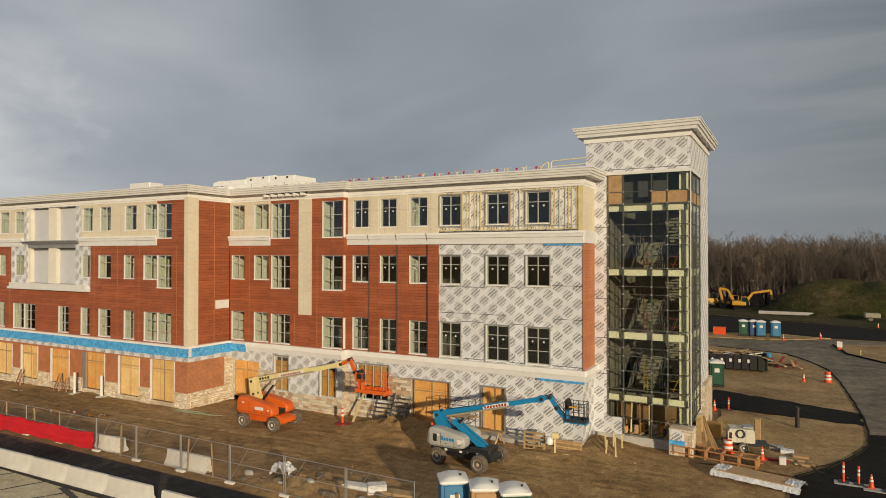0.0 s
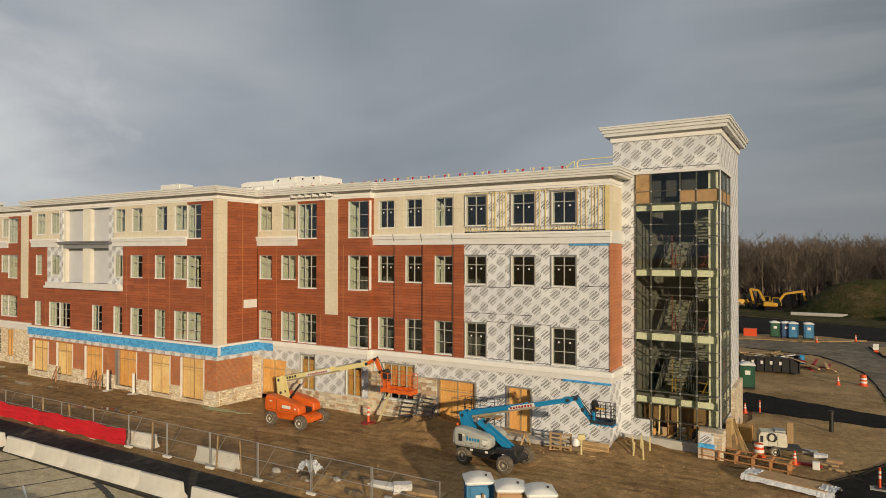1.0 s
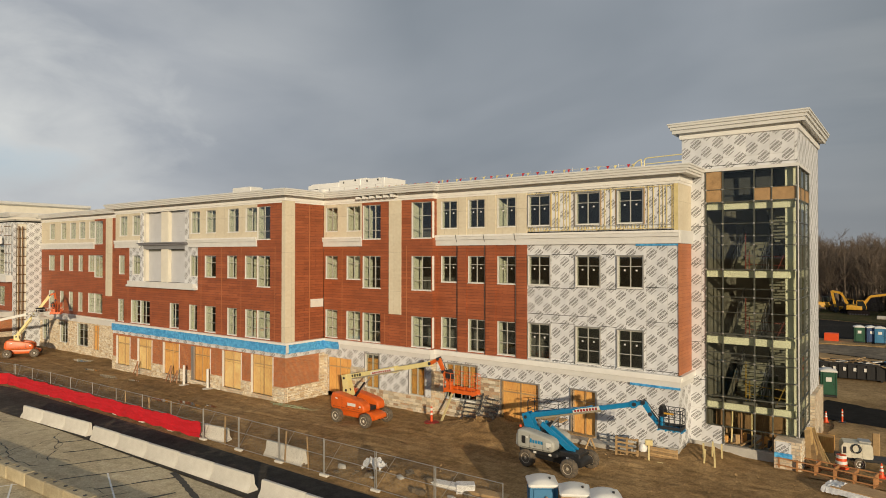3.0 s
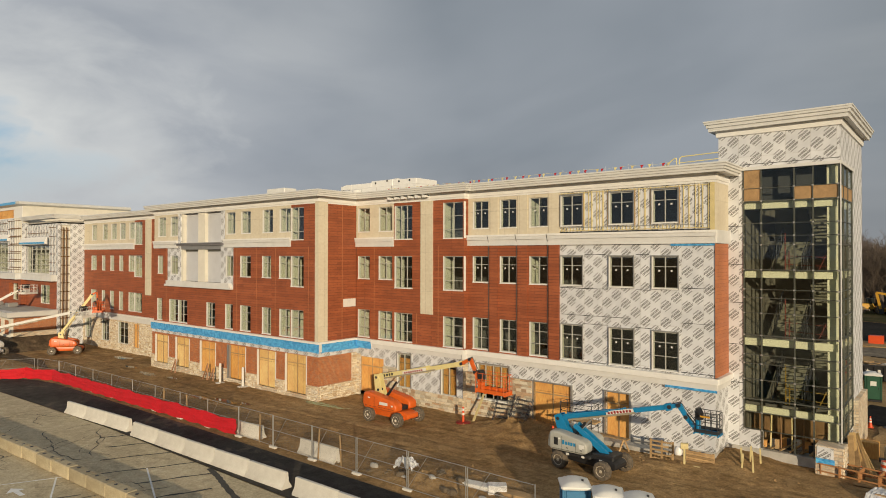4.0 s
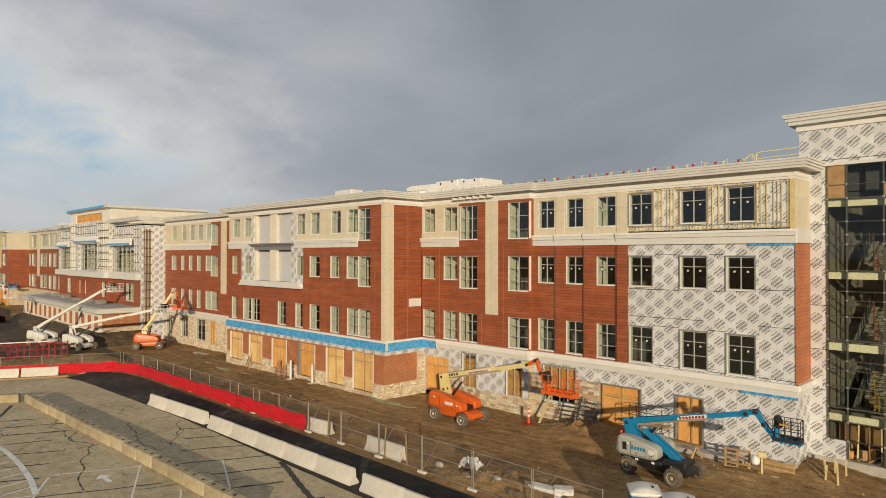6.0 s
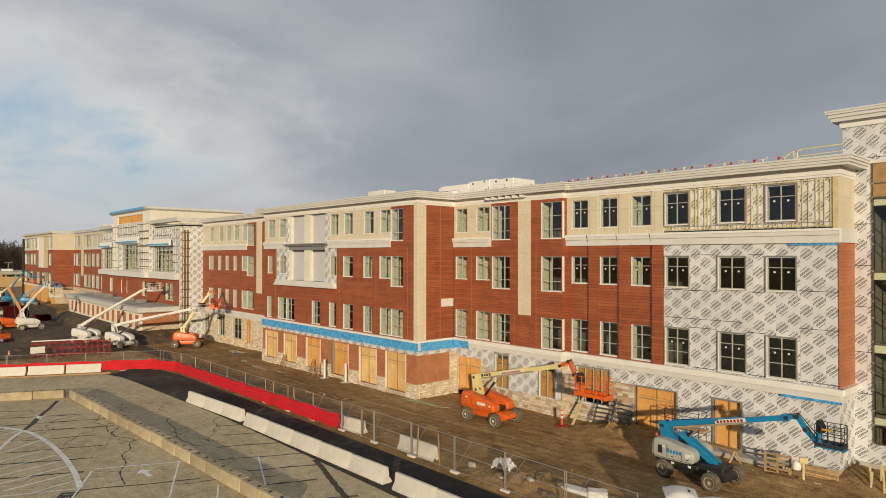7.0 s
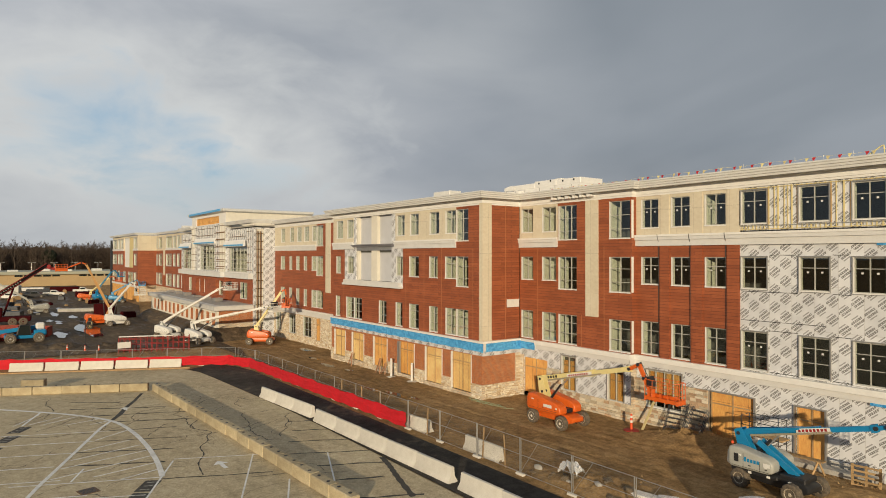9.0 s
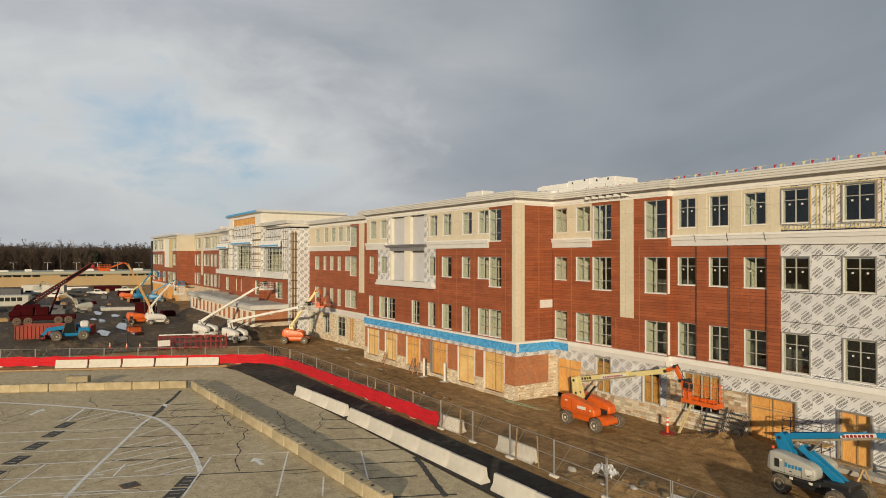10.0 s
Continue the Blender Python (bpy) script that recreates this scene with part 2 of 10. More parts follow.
STONE = coursed("ledge_stone", (0.47, 0.38, 0.27), (0.70, 0.61, 0.47), (0.42, 0.37, 0.30), 0.46, 0.17, 0.02, 0.85, 0.1, 0.43, 0.9, 0.35, (0.56, 0.38, 0.23), 0.3, (9, 12))
BRICK = coursed("brown_brick", (0.41, 0.118, 0.036), (0.55, 0.19, 0.058), (0.40, 0.27, 0.17), 0.23, 0.085, 0.010, 0.8, 0, 0.5, 0.7, 0.3, (0.30, 0.10, 0.05), 0.2, (6, 10))
PLYWOOD = coursed("plywood", (0.64, 0.32, 0.085), (0.74, 0.40, 0.125), (0.26, 0.13, 0.05), 1.22, 2.44, 0.010, 0.7, 0, 0.0, 0.2, 0.4, grainscale=(30, 3))
WRAP = housewrap("sheathing_wrap")
STUD = mat("pale_lumber", (0.72, 0.60, 0.30), 0.7, 0, 0.1, 2, 30)
LUMBER = mat("weathered_lumber", (0.50, 0.33, 0.16), 0.75, 0, 0.14, 3, 40, alpha_rand=0.25)
# mottled blues put the crumpled sheet's highlights into its colour
BLUE_SHEET = mat("blue_membrane", (0.13, 0.47, 0.82), 0.4, 0, 0.2, 5.0, 9, 0.9, second=(0.03, 0.24, 0.56), spread=0.22)
FRAME = mat("window_frame", (0.52, 0.515, 0.46), 0.4, 0.2, 0.03, 2, 30, 0)
GLASS = glazing("window_glass", (0.66, 0.72, 0.68), 0.06)
CURTAIN_GLASS = glazing("curtain_wall_glass", (0.82, 0.85, 0.79), 0.03)
DRYWALL = mat("drywall", (0.74, 0.74, 0.58), 0.9, 0, 0.06, 1, 20)
CLEAR = bpy.data.materials.new("glass_inner_face")
CLEAR.use_nodes = True
CLEAR.node_tree.nodes.remove(CLEAR.node_tree.nodes["Principled BSDF"])
cn = CLEAR.node_tree.nodes.new("ShaderNodeBsdfTransparent")
CLEAR.node_tree.links.new(cn.outputs[0], CLEAR.node_tree.nodes["Material Output"].inputs[0])
MULLION = mat("dark_mullion", (0.11, 0.115, 0.098), 0.4, 0.3, 0.03, 2, 30, 0)
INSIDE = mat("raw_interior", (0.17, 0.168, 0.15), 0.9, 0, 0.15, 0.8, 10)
CONCRETE = mat("concrete", (0.50, 0.48, 0.44), 0.85, 0, 0.12, 1.5, 25, 0.3, alpha_rand=0.08)
OLD_CONCRETE = mat("stained_concrete", (0.53, 0.455, 0.30), 0.9, 0, 0.13, 0.8, 26, 0.4, second=(0.30, 0.24, 0.145), spread=0.4, alpha_rand=0.2)
SLAB = mat("pale_slab_edge", (0.80, 0.80, 0.61), 0.8, 0, 0.05, 1, 20)
STEEL = mat("galvanised_steel", (0.50, 0.49, 0.47), 0.45, 0.7, 0.06, 3, 40, 0.05)
DARK_STEEL = mat("dark_steel", (0.05, 0.055, 0.065), 0.5, 0.4, 0.08, 3, 40, 0.1)
RUBBER = mat("tyre_rubber", (0.045, 0.042, 0.040), 0.85, 0, 0.2, 6, 60, 0.2, second=(0.20, 0.155, 0.105))
ORANGE = mat("orange_paint", (0.74, 0.135, 0.018), 0.4, 0, 0.08, 2.5, 50, 0.04)
CREAM = mat("cream_paint", (0.78, 0.67, 0.31), 0.45, 0, 0.06, 2.5, 50, 0.04)
CYAN = mat("blue_paint", (0.012, 0.235, 0.49), 0.4, 0, 0.08, 2.5, 50, 0.04)
PALE_GREY = mat("pale_grey_paint", (0.43, 0.43, 0.39), 0.4, 0, 0.07, 2.5, 50, 0.04)
WHITE = mat("white_paint", (0.76, 0.75, 0.71), 0.45, 0, 0.06, 2.0, 40, 0.04)
RED = mat("red_paint", (0.33, 0.022, 0.02), 0.65, 0, 0.1, 2, 40, 0.05)
MAROON = mat("maroon_paint", (0.055, 0.005, 0.007), 0.9, 0, 0.12, 2, 40, 0.05)
YELLOW = mat("yellow_paint", (0.62, 0.33, 0.03), 0.5, 0, 0.1, 2, 40, 0.05)
BLACK = mat("black_paint", (0.022, 0.022, 0.024), 0.5, 0, 0.1, 2, 40, 0.05)
DARK_GLASS = mat("dark_cab_glass", (0.02, 0.025, 0.025), 0.1, 0, 0.02, 2, 20, 0)
GREEN = mat("green_plastic", (0.015, 0.085, 0.045), 0.5, 0, 0.08, 2, 40, 0.05)
TOILET_BLUE = mat("blue_plastic", (0.045, 0.20, 0.38), 0.5, 0, 0.08, 2, 40, 0.05)
NAVY = mat("navy_plastic", (0.02, 0.06, 0.17), 0.5, 0, 0.08, 2, 40, 0.05)
TAN = mat("tan_plastic", (0.46, 0.27, 0.13), 0.55, 0, 0.08, 2, 40, 0.05)
CONE = mat("cone_orange", (0.75, 0.09, 0.02), 0.5, 0, 0.05, 3, 30, 0)
SCREEN = mat("red_fence_screen", (0.60, 0.008, 0.018), 0.85, 0, 0.08, 0.9, 14, 0.5)
FILM = mat("plastic_film", (0.84, 0.84, 0.83), 0.35, 0, 0.1, 4, 18, 0.35, second=(0.55, 0.54, 0.53), spread=0.3)
BLACK_PIPE = mat("black_pipe", (0.02, 0.02, 0.02), 0.5)


def land(name, stops, scales, rough=0.95, bump=0.5, wet=None, tracks=0.0):
    """Ground: colour from noise at three scales, with fine relief."""
    m = bpy.data.materials.new(name)
    m.use_nodes = True
    n, l = m.node_tree.nodes, m.node_tree.links
    b = n["Principled BSDF"]
    b.inputs["Roughness"].default_value, b.inputs["Specular IOR Level"].default_value = rough, 0.12
    tc = n.new("ShaderNodeTexCoord")
    outs = []
    for i, s in enumerate(scales):
        q = n.new("ShaderNodeTexNoise")
        q.inputs["Scale"].default_value, q.inputs["Detail"].default_value, q.inputs["Roughness"].default_value = s, 6, 0.6
        l.new(tc.outputs["Object"], q.inputs["Vector"])
        outs.append(q.outputs["Fac"])
    a = n.new("ShaderNodeMix")
    a.inputs["Factor"].default_value = 0.45
    l.new(outs[0], a.inputs["A"])
    l.new(outs[1], a.inputs["B"])
    if tracks:
        # wheel tracks: noise drawn out along the building, with a slight curve
        mp = n.new("ShaderNodeMapping")
        mp.inputs["Scale"].default_value, mp.inputs["Rotation"].default_value = (0.09, 0.75, 1), (0, 0, 0.09)
        l.new(tc.outputs["Object"], mp.inputs[0])
        q = n.new("ShaderNodeTexNoise")
        q.inputs["Scale"].default_value, q.inputs["Detail"].default_value, q.inputs["Distortion"].default_value = 1.0, 6, 1.3
        l.new(mp.outputs[0], q.inputs["Vector"])
        a2 = n.new("ShaderNodeMix")
        a2.inputs["Factor"].default_value = tracks
        l.new(a.outputs["Result"], a2.inputs["A"])
        l.new(q.outputs["Fac"], a2.inputs["B"])
        a = a2
    r = n.new("ShaderNodeValToRGB")
    while len(r.color_ramp.elements) < len(stops):
        r.color_ramp.elements.new(0.5)
    for e, (p, c) in zip(r.color_ramp.elements, stops):
        e.position, e.color = p, (*c, 1)
    l.new(a.outputs["Result"], r.inputs[0])
    mx = n.new("ShaderNodeMix")
    mx.data_type, mx.blend_type = "RGBA", "OVERLAY"
    mx.inputs["Factor"].default_value = 0.65
    l.new(r.outputs[0], mx.inputs["A"])
    l.new(outs[2], mx.inputs["B"])
    # clods and grit
    gr = n.new("ShaderNodeTexNoise")
    gr.inputs["Scale"].default_value, gr.inputs["Detail"].default_value, gr.inputs["Roughness"].default_value = 2.1, 8, 0.72
    l.new(tc.outputs["Object"], gr.inputs["Vector"])
    st = n.new("ShaderNodeMapRange")
    st.inputs["From Min"].default_value, st.inputs["From Max"].default_value = 0.32, 0.68
    l.new(gr.outputs["Fac"], st.inputs["Value"])
    m2 = n.new("ShaderNodeMix")
    m2.data_type, m2.blend_type = "RGBA", "OVERLAY"
    m2.inputs["Factor"].default_value = 0.32 if bump >= 0.5 else 0.22
    l.new(mx.outputs["Result"], m2.inputs["A"])
    l.new(st.outputs[0], m2.inputs["B"])
    l.new(m2.outputs["Result"], b.inputs["Base Color"])
    if wet:
        rr = n.new("ShaderNodeMapRange")
        rr.inputs["From Min"].default_value, rr.inputs["From Max"].default_value = wet[0], wet[1]
        rr.inputs["To Min"].default_value, rr.inputs["To Max"].default_value = 0.25, rough
        l.new(a.outputs["Result"], rr.inputs["Value"])
        l.new(rr.outputs[0], b.inputs["Roughness"])
    bp = n.new("ShaderNodeBump")
    bp.inputs["Strength"].default_value, bp.inputs["Distance"].default_value = bump, 0.08
    hs = n.new("ShaderNodeMath")
    hs.operation = "ADD"
    l.new(outs[2], hs.inputs[0])
    l.new(gr.outputs["Fac"], hs.inputs[1])
    l.new(hs.outputs[0], bp.inputs["Height"])
    l.new(bp.outputs[0], b.inputs["Normal"])
    return m


MUD = land("site_mud", ((0.31, (0.115, 0.071, 0.031)), (0.47, (0.278, 0.175, 0.080)), (0.65, (0.475, 0.32, 0.158))), (0.11, 0.9, 9.0), bump=0.7, tracks=0.22)
# wet mud, its colour darkened for the shade over the yard
SHADED_WET_MUD = land("wet_mud", ((0.32, (0.040, 0.030, 0.021)), (0.50, (0.095, 0.070, 0.046)), (0.66, (0.22, 0.162, 0.102))), (0.10, 0.6, 4.0), 0.8, wet=(0.36, 0.5), tracks=0.4)
DIRT = land("tan_dirt", ((0.33, (0.205, 0.132, 0.060)), (0.62, (0.43, 0.295, 0.148))), (0.15, 0.5, 6.0), 0.95, 0.45)
# darker than the lane's asphalt, for the junction, path and far road
DARKER_ASPHALT = land("new_blacktop", ((0.3, (0.008, 0.0077, 0.007)), (0.58, (0.022, 0.020, 0.018)), (0.76, (0.07, 0.058, 0.043))), (0.2, 1.3, 14.0), 1.0, 0.3)
KERB_BLACK = land("black_kerb_rubber", ((0.3, (0.010, 0.010, 0.009)), (0.7, (0.03, 0.026, 0.022))), (0.4, 2.0, 14.0), 1.0, 0.1)
ASPHALT = land("fresh_asphalt", ((0.3, (0.030, 0.027, 0.025)), (0.56, (0.072, 0.065, 0.056)), (0.72, (0.19, 0.152, 0.108))), (0.2, 1.3, 14.0), 1.0, 0.3)
ROAD_DUST = land("dusty_road", ((0.34, (0.070, 0.062, 0.051)), (0.60, (0.26, 0.215, 0.155))), (0.12, 0.8, 9.0), 0.9, 0.3)
LOT = land("old_parking_asphalt", ((0.30, (0.395, 0.322, 0.205)), (0.5, (0.535, 0.445, 0.292)), (0.68, (0.61, 0.52, 0.355))), (0.13, 1.1, 13.0), 0.9, 0.25)
PAINT_WHITE = land("worn_white_paint", ((0.3, (0.58, 0.57, 0.53)), (0.55, (0.85, 0.84, 0.80))), (0.9, 3.0, 14.0), 0.8, 0.1)
SEALANT = land("crack_sealant", ((0.3, (0.05, 0.047, 0.043)), (0.6, (0.10, 0.094, 0.084))), (0.5, 3.0, 14.0), 0.75, 0.1)
GRASS = land("rough_grass", ((0.34, (0.032, 0.024, 0.012)), (0.46, (0.036, 0.040, 0.012)), (0.56, (0.070, 0.055, 0.023)), (0.68, (0.13, 0.095, 0.05))), (0.12, 0.7, 3.0))
WATER = bpy.data.materials.new("puddle_water")
WATER.use_nodes = True
WATER.node_tree.nodes["Principled BSDF"].inputs["Base Color"].default_value = (0.04, 0.035, 0.03, 1)
WATER.node_tree.nodes["Principled BSDF"].inputs["Roughness"].default_value = 0.04
BARK = mat("bare_twigs", (0.105, 0.075, 0.055), 0.9, 0, 0.2, 0.25, 3, 0)
BARK_PALE = mat("bare_grey_twigs", (0.19, 0.145, 0.11), 0.9, 0, 0.24, 0.2, 3, 0)
EVERGREEN = mat("evergreen_needles", (0.02, 0.03, 0.014), 0.9, 0, 0.1, 0.5, 3, 0)


# ---- mesh helpers ----
class Shape:
    def __init__(self):
        self.v, self.f, self.k, self.slot = [], [], [], 0

    def face(self, pts):
        i = len(self.v)
        self.v += [tuple(p) for p in pts]
        self.f.append(tuple(range(i, i + len(pts))))
        self.k.append(self.slot)
        return self

    def mesh(self, pts, faces):
        i = len(self.v)
        self.v += [tuple(p) for p in pts]
        for q in faces:
            self.f.append(tuple(i + j for j in q))
            self.k.append(self.slot)
        return self

    def box(self, x0, x1, y0, y1, z0, z1, c=0.0):
        """A box; c: the width of its chamfered edges."""
        if c <= 0:
            p = [(x, y, z) for z in (z0, z1) for y in (y0, y1) for x in (x0, x1)]
            return self.mesh(p, [(0, 2, 3, 1), (4, 5, 7, 6), (0, 1, 5, 4), (2, 6, 7, 3), (0, 4, 6, 2), (1, 3, 7, 5)])
        c = min(c, (x1 - x0) * 0.45, (y1 - y0) * 0.45, (z1 - z0) * 0.45)
        rings = []
        for z, e in ((z0, c), (z0 + c, 0), (z1 - c, 0), (z1, c)):
            a, b, d, g = x0 + e, x1 - e, y0 + e, y1 - e
            q = c if e == 0 else 0.0001
            rings.append([(a + q, d, z), (b - q, d, z), (b, d + q, z), (b, g - q, z), (b - q, g, z), (a + q, g, z), (a, g - q, z), (a, d + q, z)])
        return self.loft(rings)

    def loft(self, rings, caps=True, closed=True):
        n = len(rings[0])
        pts = [p for r in rings for p in r]
        fs = []
        for i in range(len(rings) - 1):
            for j in range(n if closed else n - 1):
                k = (j + 1) % n
                fs.append((i * n + j, i * n + k, (i + 1) * n + k, (i + 1) * n + j))
        if caps:
            fs.append(tuple(range(n))[::-1])
            fs.append(tuple((len(rings) - 1) * n + j for j in range(n)))
        return self.mesh(pts, fs)

    def rod(self, p, q, r, r2=None, n=8):
        """A round bar from p to q."""
        p, q = Vector(p), Vector(q)
        r2 = r if r2 is None else r2
        w = (q - p).normalized()
        u = w.orthogonal().normalized()
        s = w.cross(u)
        ring = [(math.cos(2 * math.pi * i / n), math.sin(2 * math.pi * i / n)) for i in range(n)]
        return self.loft([[c + u * (a * rr) + s * (b * rr) for a, b in ring] for c, rr in ((p, r), (q, r2))])

    def beam(self, p, q, w, h, w2=None, h2=None, up=(0, 0, 1)):
        """A square bar from p to q, w wide and h high, which may taper to w2, h2."""
        p, q = Vector(p), Vector(q)
        w2, h2 = w2 or w, h2 or h
        d = (q - p).normalized()
        s = d.cross(Vector(up))
        s = s.normalized() if s.length > 1e-4 else Vector((1, 0, 0))
        t = s.cross(d)
        return self.loft([[c + s * (a * ww / 2) + t * (b * hh / 2) for a, b in ((-1, -1), (1, -1), (1, 1), (-1, 1))] for c, ww, hh in ((p, w, h), (q, w2, h2))])

    def path(self, pts, r, n=6):
        for a, b in zip(pts, pts[1:]):
            self.rod(a, b, r, n=n)
        return self

    def lathe(self, prof, at=(0, 0, 0), n=16, axis=2):
        """Turns a profile of (radius, height) about the z axis (or x, y)."""
        rings = []
        for r, h in prof:
            ring = []
            for i in range(n):
                a = 2 * math.pi * i / n
                c, s = r * math.cos(a), r * math.sin(a)
                p = (c, s, h) if axis == 2 else (h, c, s) if axis == 0 else (s, h, c)
                ring.append((p[0] + at[0], p[1] + at[1], p[2] + at[2]))
            rings.append(ring)
        return self.loft(rings)

    def slab(self, outline, z0, z1):
        """A flat plate with the given outline (x, y), counter-clockwise."""
        return self.loft([[(x, y, z0) for x, y in outline], [(x, y, z1) for x, y in outline]])

    def profile(self, pts, y0, y1):
        """A plate in the x-z plane, with the outline pts, from y0 to y1."""
        return self.loft([[(x, y, z) for x, z in pts] for y in (y1, y0)])

    def moved(self, m):
        self.v = [tuple(m @ Vector(p)) for p in self.v]
        return self


def make(name, shape, mats, sharp=35):
    me = bpy.data.meshes.new(name)
    me.from_pydata(shape.v, [], shape.f)
    for m in mats if isinstance(mats, (list, tuple)) else (mats,):
        me.materials.append(m)
    me.polygons.foreach_set("material_index", shape.k)
    me.polygons.foreach_set("use_smooth", [True] * len(shape.f))
    me.set_sharp_from_angle(angle=radians(sharp))
    me.update()
    return new(name, me)


def part(name, shape, mats, parent, label="", world=False):
    if world:
        o = parent.matrix_basis.translation
        if parent.parent:
            o = o + parent.parent.matrix_basis.translation
        shape.v = [(x - o[0], y - o[1], z - o[2]) for x, y, z in shape.v]
    ob = make(name, shape, mats)
    ob.parent = parent
    return tagged(ob, label)


def thing(name, at, turn=0, label="", category="", group="", kind=""):
    ob = new(name)
    ob.matrix_basis = pose(*at, 0, 0, turn)
    ob.empty_display_size = 0.3
    return tagged(ob, label, category, group, kind)


def gz(x):
    """Height of the site's ground: it falls very slightly along the building."""
    return -0.006 * min(60.0, max(0.0, -x - 40))


from mathutils.geometry import tessellate_polygon


# ---- the ground and what is laid on it ----
def ragged(outline, amp, step=0.7, closed=True):
    """The outline with its straight runs broken into short uneven pieces."""
    out = []
    for (ax, ay), (bx, by) in zip(outline, outline[1:] + (outline[:1] if closed else [])):
        n = max(1, int(math.hypot(bx - ax, by - ay) / step))
        if n > 120:
            n = 1
        for i in range(n):
            x, y = ax + (bx - ax) * i / n, ay + (by - ay) * i / n
            out.append((x + amp * noise.noise((x * 1.3, y * 1.3, 1)), y + amp * noise.noise((x * 1.3, y * 1.3, 7))))
    return out


def sheet(name, outline, dz, material, label="", kerb=0.0, rough=0.0):
    """A level sheet on the ground with the outline (x, y); it follows the fall of the ground. kerb: depth of its edge."""
    outline = ragged(outline, rough) if rough else outline
    bm = bmesh.new()
    vs = [bm.verts.new((x, y, 0)) for x, y in outline]
    for a, b, c in tessellate_polygon([[Vector((x, y, 0)) for x, y in outline]]):
        bm.faces.new((vs[a], vs[b], vs[c]))
    for at in (-40, -100):
        bmesh.ops.bisect_plane(bm, geom=bm.verts[:] + bm.edges[:] + bm.faces[:], plane_co=(at, 0, 0), plane_no=(1, 0, 0))
    bmesh.ops.recalc_face_normals(bm, faces=bm.faces[:])
    if bm.faces and sum(f.normal.z for f in bm.faces) < 0:
        bmesh.ops.reverse_faces(bm, faces=bm.faces[:])
    if kerb:
        r = bmesh.ops.extrude_face_region(bm, geom=bm.faces[:])
        bmesh.ops.translate(bm, vec=(0, 0, kerb), verts=[g for g in r["geom"] if isinstance(g, bmesh.types.BMVert)])
    for v in bm.verts:
        v.co.z += gz(v.co.x) + dz
    me = bpy.data.meshes.new(name)
    bm.to_mesh(me)
    bm.free()
    me.materials.append(material)
    return tagged(new(name, me), label, name.replace("_", " "), "", "structure")


def span(a, b, n):
    return [a + (b - a) * i / n for i in range(n + 1)]


def rise(x, y):
    """Ruts and heaps of the churned strip between the fence and the building."""
    h = gz(x)
    if 22.9 < y < 100 and x > -260:
        k = min(1, (y - 22.9) / 2)
        if x > -4.5 and y > 36:
            k *= 0.25
        h += k * (0.09 * noise.noise((x * 0.35, y * 0.4, 0)) + 0.03 * noise.noise((x * 1.0, y * 0.9, 5)))
        if y < 36.6 and -80 < x < -4:
            h += k * (0.012 * noise.noise((x * 2.4, y * 2.0, 3)) + 0.006 * noise.noise((x * 5.5, y * 4.5, 8)))
            for y0, amp, fq, ph in ((26.6, 0.9, 0.11, 0.4), (28.9, 1.5, 0.07, 2.0), (30.4, 0.7, 0.13, 4.1), (33.6, 0.6, 0.16, 1.2)):
                c = y0 + amp * math.sin(x * fq + ph)
                if c > 31.0 and x < -40:
                    continue
                for off in (-0.95, 0.95):
                    d = abs(y - c - off)
                    if d < 0.7:
                        h += 0.015 * math.exp(-((d - 0.34) / 0.13) ** 2) - 0.022 * math.exp(-(d / 0.2) ** 2)
        for hx, hy, rr, hh in ((-23.0, 35.3, 2.4, 0.55), (-20.4, 35.2, 2.0, 0.35), (-12.6, 34.2, 1.6, 0.22), (-10.2, 38.0, 1.8, 0.45),
                               (-21.8, 24.6, 2.0, 0.5), (-19.6, 25.3, 1.4, 0.35), (-51.0, 30.8, 3.5, 0.15), (-98, 10, 4, 0.9), (-93, 7, 3, 0.5)):
            d2 = ((x - hx) / rr) ** 2 + ((y - hy) / rr) ** 2
            if d2 < 6:
                h += hh * math.exp(-d2) * (1 + 0.5 * noise.noise((x * 1.7, y * 1.7, 2)))
    return h


xs = [-2600, -1300, -700, -400, -300, -250, -200, -170] + span(-150, -110, 20) + span(-109.2, -80, 36) + span(-79.6, 6, 320) + [10, 20, 40, 80, 200, 500, 1200, 2600]
ys = [-2600, -1000, -300, -100, -40, -10] + span(0, 20, 10) + span(21, 23.4, 6) + span(23.54, 36.7, 96) + span(37.3, 48, 18) + [50, 55, 60, 70, 80, 90, 100, 120, 150, 200, 300, 500, 1000, 2600]
gs = Shape()
gs.mesh([(x, y, rise(x, y)) for y in ys for x in xs],
        [(j * len(xs) + i, j * len(xs) + i + 1, (j + 1) * len(xs) + i + 1, (j + 1) * len(xs) + i) for j in range(len(ys) - 1) for i in range(len(xs) - 1)])
tagged(make("ground", gs, MUD), "churned brown mud of the building site", "ground", "", "structure")
sheet("parking_lot", [(40, 18.5), (-44, 18.45), (-52.7, 18.15), (-61.4, 17.8), (-65.2, 17.55), (-67.6, 16.95), (-68.6, 16.6), (-79, -4), (-100, -46), (40, -46)], 0.035, LOT, "cracked grey-tan asphalt of an old parking lot")
sheet("road_strip", [(-0.3, 22.3), (-63, 22.1), (-66.5, 21.6), (-69.6, 20.2), (-67.6, 17.0), (-65.2, 17.6), (-61.4, 17.85), (-52.7, 18.2), (-44, 18.5), (-0.3, 18.55)], 0.042, ASPHALT, "fresh black asphalt lane beside the fence")
